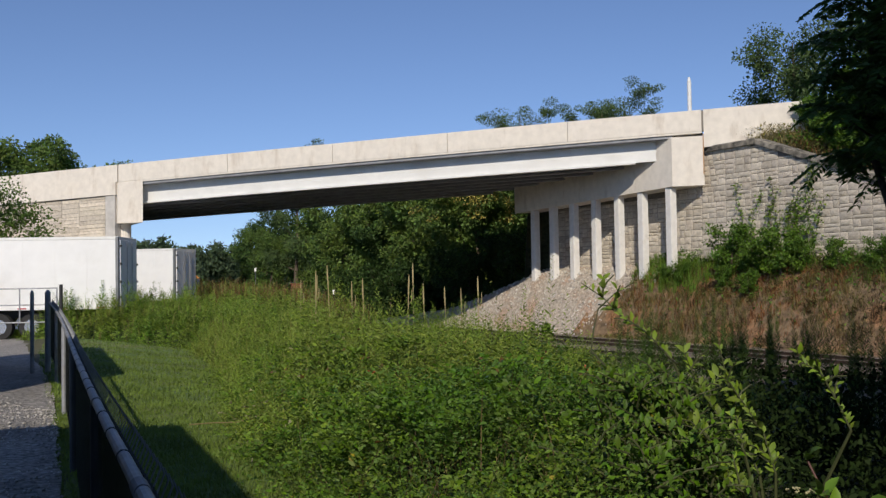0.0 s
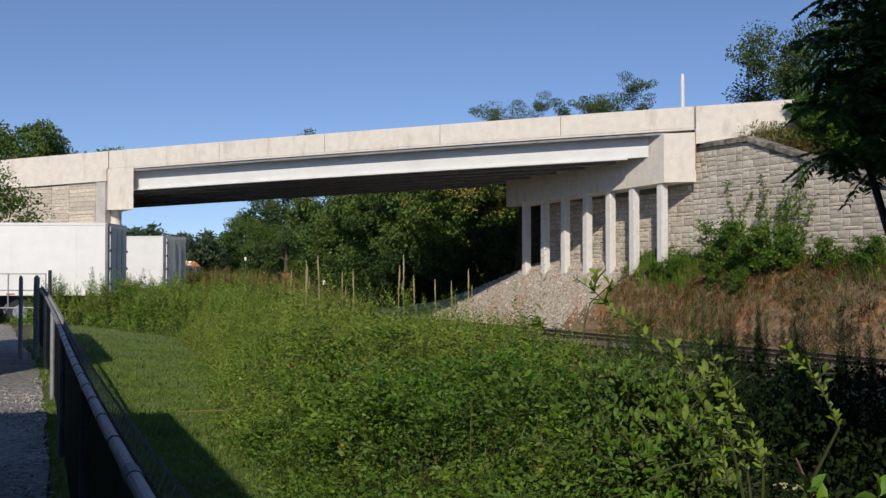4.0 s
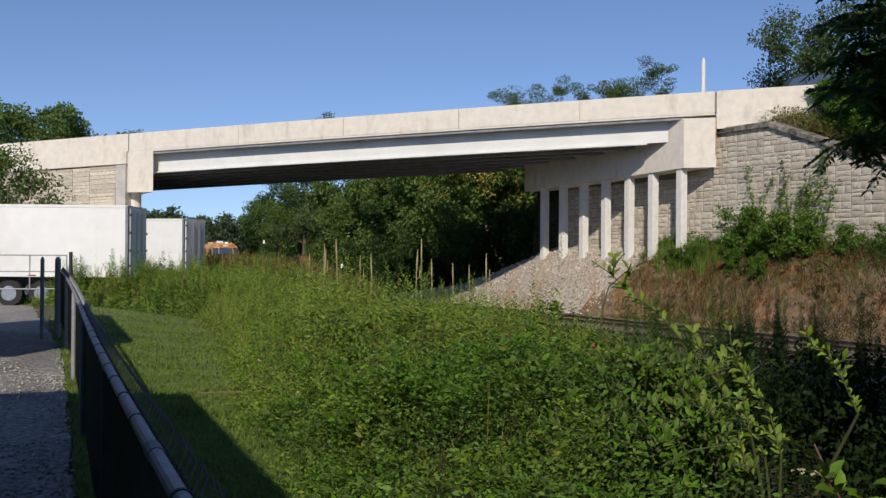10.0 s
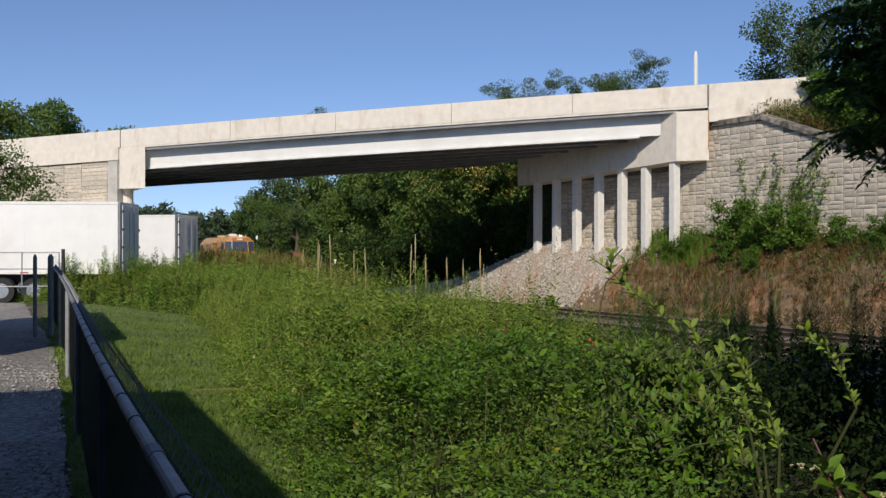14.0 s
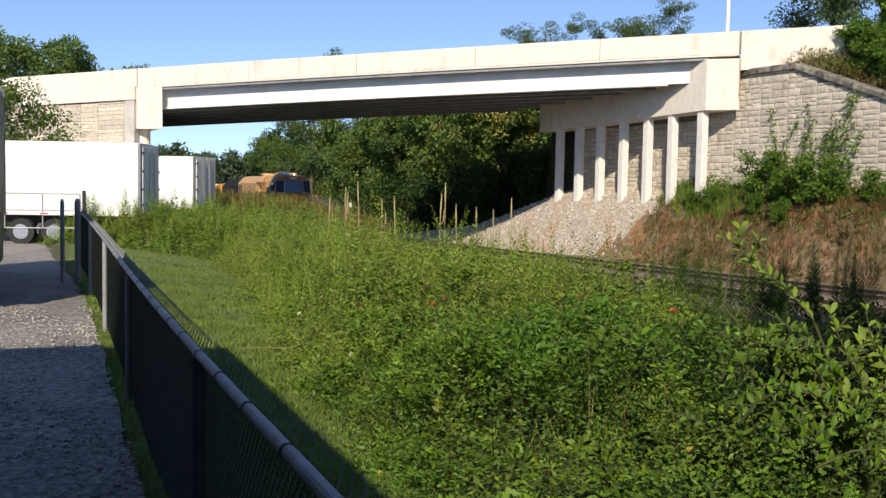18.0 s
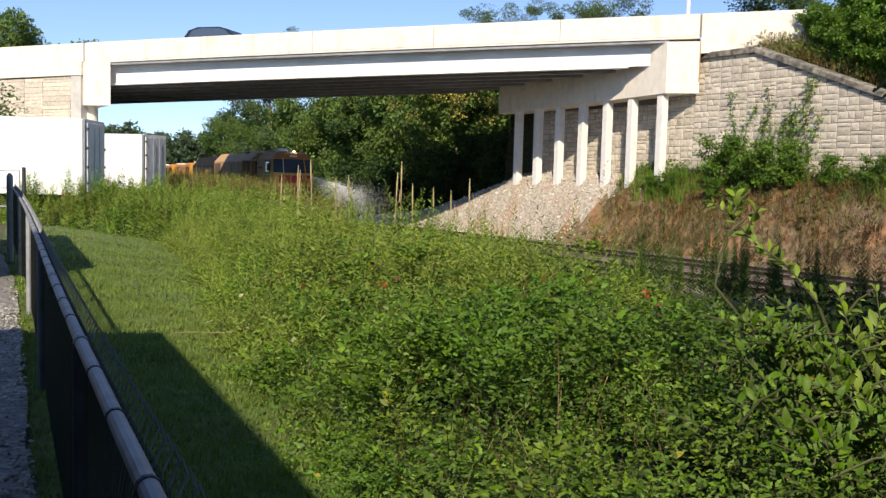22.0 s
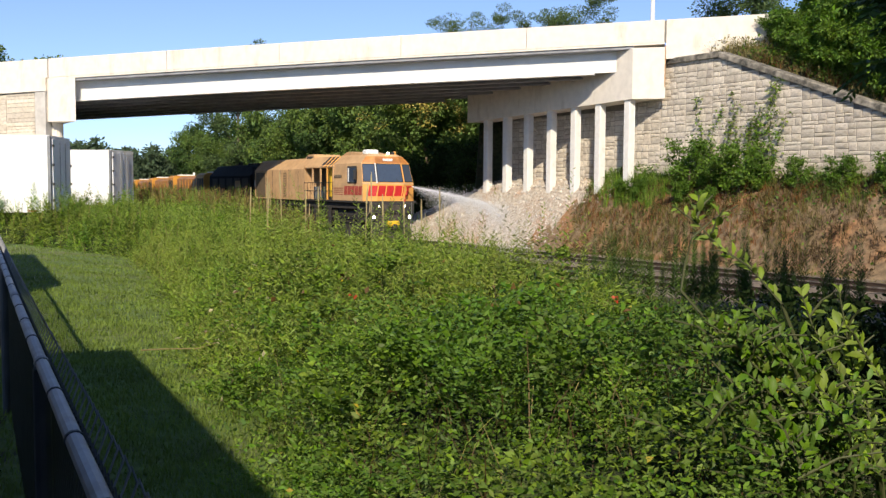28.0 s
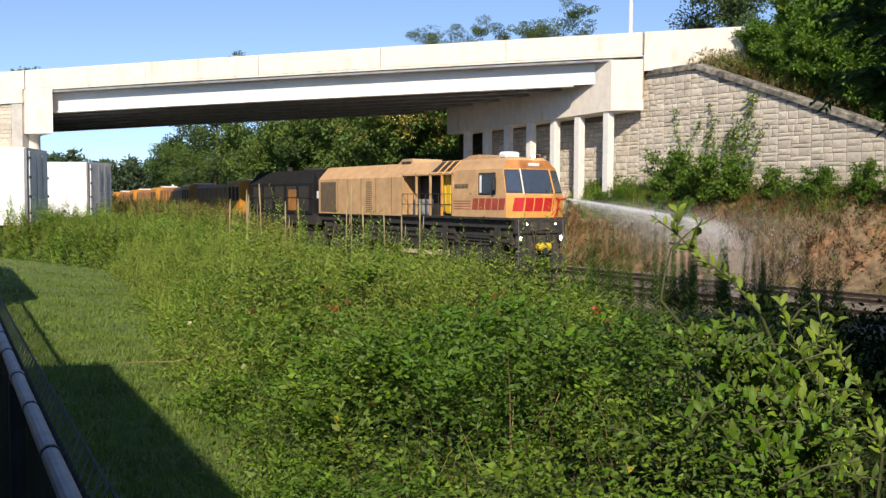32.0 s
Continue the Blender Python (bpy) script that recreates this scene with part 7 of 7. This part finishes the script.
def build_power_car():
    v = empty("power_car", label="near-black power car with rounded hood", category="rail vehicle", group="rail grinding train")
    part("hood", hood(-10.8, -0.4, 1.45, 2.0, 4.72, 0.7, 0.85), M["black_car"], v)
    part("hood_nose", prism([(-0.4, 2.0), (-0.4, 4.5), (0.0, 4.2), (0.25, 3.4), (0.25, 2.0)], -1.3, 1.3, 1), M["black_car"], v)
    for i in range(5):
        x = -1.6 - i * 1.9
        part("door_panel", box((x - 0.7, -1.47, 2.2), (x + 0.7, -1.44, 3.7)), M["loco_dark"], v)
    part("orange_panel", box((-3.9, -1.475, 2.2), (-2.7, -1.455, 3.5)), M["wagon"], v)
    part("roof_box", box((-3.5, -0.6, 4.6), (-2.4, 0.6, 4.85), 0.04), M["loco_dark"], v)
    part("stack", tube([(-7, 0, 4.6), (-7, 0, 5.0)], 0.2, 10), M["loco_dark"], v)
    part("underframe", box((-11.1, -1.4, 1.5), (0.1, 1.4, 2.02), 0.02), M["loco_dark"], v)
    part("tank", box((-7.5, -1.25, 0.7), (-4.0, 1.25, 1.5), 0.15), M["loco_dark"], v)
    add_truck(v, -2.2, 2)
    add_truck(v, -9.0, 2)
    part("handrail", tube([(-10.9, -1.5, 3.0), (0.0, -1.5, 3.0)], 0.02, 6), M["loco_dark"], v)
    return v


def build_grinder_wagon():
    v = empty("grinding_wagon", label="ochre grinding wagon with yellow end frame and dark machinery", category="rail vehicle", group="rail grinding train")
    part("underframe", box((-11.6, -1.4, 1.5), (0.0, 1.4, 2.0), 0.02), M["loco_dark"], v)
    part("machine_house", hood(-11.2, -3.4, 1.4, 2.9, 4.1, 0.3, 0.25), M["wagon"], v)
    part("lower_body", box((-11.2, -1.35, 2.0), (-3.4, 1.35, 2.9), 0.02), M["loco_dark"], v)
    part("end_house", hood(-3.3, -0.6, 1.45, 2.0, 4.35, 0.2, 0.2), M["yellow_wagon"], v)
    for x in (-1.1, -1.9, -2.7):
        part("panel_opening", box((x - 0.28, -1.46, 2.9), (x + 0.28, -1.43, 3.9)), M["loco_dark"], v)
    for i in range(6):
        x = -4.2 - i * 1.15
        part("panel_rib", box((x - 0.05, -1.43, 2.9), (x + 0.05, -1.39, 3.8)), M["yellow_wagon"], v)
    part("roof_fan", box((-2.4, -0.7, 4.32), (-1.2, 0.7, 4.46), 0.04), M["off_white"], v)
    for i in range(4):
        part("grinding_head", box((-10.2 + i * 1.6, -1.2, 0.35), (-9.2 + i * 1.6, 1.2, 1.4), 0.08), M["loco_dark"], v)
    add_truck(v, -1.6, 2)
    add_truck(v, -10.4, 2)
    return v


M["yellow_wagon"] = mat("amber_wagon_paint", (0.56, 0.25, 0.035), 0.6, var=0.15, scale=1.5)


def fit_to_view(v):
    """Shrink a vehicle's length and width and remap its heights to fit the camera's view on the near track."""
    for ob in [c for c in bpy.data.objects if c.parent is v or (c.parent and c.parent.parent is v)]:
        for p in ob.data.vertices:
            x, y, z = p.co
            p.co = (x * 0.842, y * 0.842, z * 1.071 if z < 2.02 else 0.842 * z + 0.463)
    return v


loco = fit_to_view(build_loco())
power = fit_to_view(build_power_car())
wagon = fit_to_view(build_grinder_wagon())
wagons = [wagon] + [copy_thing(wagon, Matrix()) for _ in range(4)]


# ---- water jet ----
def build_jet():
    jet = empty("water_jet", label="white jet of water spraying ahead of the train", category="water")
    mist = bpy.data.materials.new("water_spray")
    mist.use_nodes = True
    n, l = mist.node_tree.nodes, mist.node_tree.links
    thru = n.new("ShaderNodeBsdfTranslucent")
    mx = n.new("ShaderNodeMixShader")
    n["Principled BSDF"].inputs["Base Color"].default_value = (0.93, 0.94, 0.95, 1)
    n["Principled BSDF"].inputs["Roughness"].default_value = 0.35
    thru.inputs["Color"].default_value = (0.93, 0.94, 0.95, 1)
    mx.inputs[0].default_value = 0.5
    l.new(n["Principled BSDF"].outputs[0], mx.inputs[1])
    l.new(thru.outputs[0], mx.inputs[2])
    l.new(mx.outputs[0], n["Material Output"].inputs["Surface"])
    for name, count, spread, size, far in (("stream", 24000, 0.028, 0.0060, 7.0), ("spray", 90000, 0.085, 0.0046, 8.6), ("mist", 230000, 0.30, 0.0040, 10.8)):
        d = RNG.uniform(0.0, 1.0, count) ** (0.8 if name == "stream" else 0.62) * far
        y = 1.05 + RNG.normal(size=count) * (0.012 + spread * d * 0.4) + 0.05 * d
        z = 2.95 - 0.10 * d - 0.0025 * d * d + RNG.normal(size=count) * (0.012 + spread * d * 0.16)
        if name != "stream":
            z -= RNG.exponential(1.0, count) * (0.035 if name == "spray" else 0.11) * d
        # the far end breaks up in drifting puffs
        keep = (z > 0.02) & (RNG.random(count) < 1.2 - 0.9 * (d / far) ** 3 + 0.22 * np.sin(d * 1.9 + z * 2.3 + y))
        p = np.stack([0.55 + d, y, z], 1)[keep]
        w, side = unit(RNG.normal(size=p.shape)), unit(RNG.normal(size=p.shape))
        r = (size * (1 + 0.05 * d[keep]) * RNG.uniform(0.6, 1.5, len(p)))[:, None]
        v = np.stack([p + w * r, p - w * r * 0.5 + side * r, p - w * r * 0.5 - side * r], 1).reshape(-1, 3)
        raw_mesh(name, v, np.arange(len(v)), 3, [mist], jet)
    return jet


jet = fit_to_view(build_jet())


# ---- cars on the bridge ----
def build_car(paint, label):
    c = empty("car", label=label, category="car", group="cars on the bridge")
    body = [(-2.25, 0.35), (-2.3, 0.75), (-2.15, 1.0), (-1.2, 1.05), (1.05, 1.02), (2.1, 0.85), (2.3, 0.65), (2.28, 0.35)]
    part("body", prism(body, -0.9, 0.9, 1), paint, c)
    cab = [(-2.1, 1.0), (-1.75, 1.45), (-1.2, 1.62), (0.1, 1.62), (0.55, 1.5), (1.15, 1.0)]
    part("cabin", prism(cab, -0.76, 0.76, 1), paint, c)
    part("side_glass", prism([(-1.8, 1.06), (-1.55, 1.42), (-1.1, 1.55), (0.05, 1.55), (0.42, 1.45), (0.85, 1.06)], -0.775, 0.775, 1), M["glass"], c)
    for x in (-1.4, 1.45):
        for y in (-0.92, 0.70):
            w = part("wheel", tube([(x, y, 0.34), (x, y + 0.22, 0.34)], 0.34, 16), M["tyre"], c)
            part("rim", tube([(x, y - 0.01, 0.34), (x, y + 0.05, 0.34)], 0.2, 12), M["chrome"], w)
    return c


M["car_dark"] = mat("dark_car_paint", (0.018, 0.024, 0.035), 0.25, 0.2, var=0.05)
car_a = build_car(M["car_dark"], "dark blue car driving across the bridge")
car_b = copy_thing(car_a, Matrix())
car_c = copy_thing(car_a, Matrix())


# ---- what moves ----
HEAD = [(0, 81.06), (2, 76.96), (4, 72.44), (7, 67.6), (9, 62.97), (10, 60.03), (13, 51.62), (16.8, 38.22), (19, 31.4), (20.5, 27.9), (23, 21.34), (24, 18.81), (26, 13.34), (28, 6.66), (30, 0.8), (31, -2.15), (32, -5.35)]


def rail_pose(front, length):
    """Pose of a vehicle whose front stands at a distance along the near track."""
    a, b = rail_at(front, -4.3, RAIL), rail_at(front + length, -4.3, RAIL)
    return frame_matrix(a, a - b)


def car_pose(s, d, way):
    z0, z1 = deck_z(max(min(s, 45), -20)) - 0.93, 0
    m = frame_matrix(brg(s, d, z0), -B if way > 0 else B)
    return m


def motions():
    walk(loco, [(t, rail_pose(a, 15.3)) for t, a in HEAD])
    walk(jet, [(t, rail_pose(a, 15.3)) for t, a in HEAD])
    walk(power, [(t, rail_pose(a + 16.17, 9.3)) for t, a in HEAD])
    for i, w in enumerate(wagons):
        walk(w, [(t, rail_pose(a + 26.27 + i * 10.27, 9.8)) for t, a in HEAD])
    for car, t0, s0, v, d in ((car_a, 8.0, 25.0, 15.0, 2.0), (car_b, 23.0, 30.2, 15.6, 2.0), (car_c, 23.0, 9.9, 15.0, 2.0)):
        t1, t2 = max(0.0, t0 - (120 - s0) / v), t0 + (s0 + 90) / v
        n = 12
        rows = [(t1 + (t2 - t1) * i / n, car_pose(s0 + v * (t0 - t1 - (t2 - t1) * i / n), d, 1)) for i in range(n + 1)]
        if t1 > 0:
            rows.insert(0, (0.0, rows[0][1]))
        rows.append((32.0, rows[-1][1]))
        walk(car, rows)


motions()
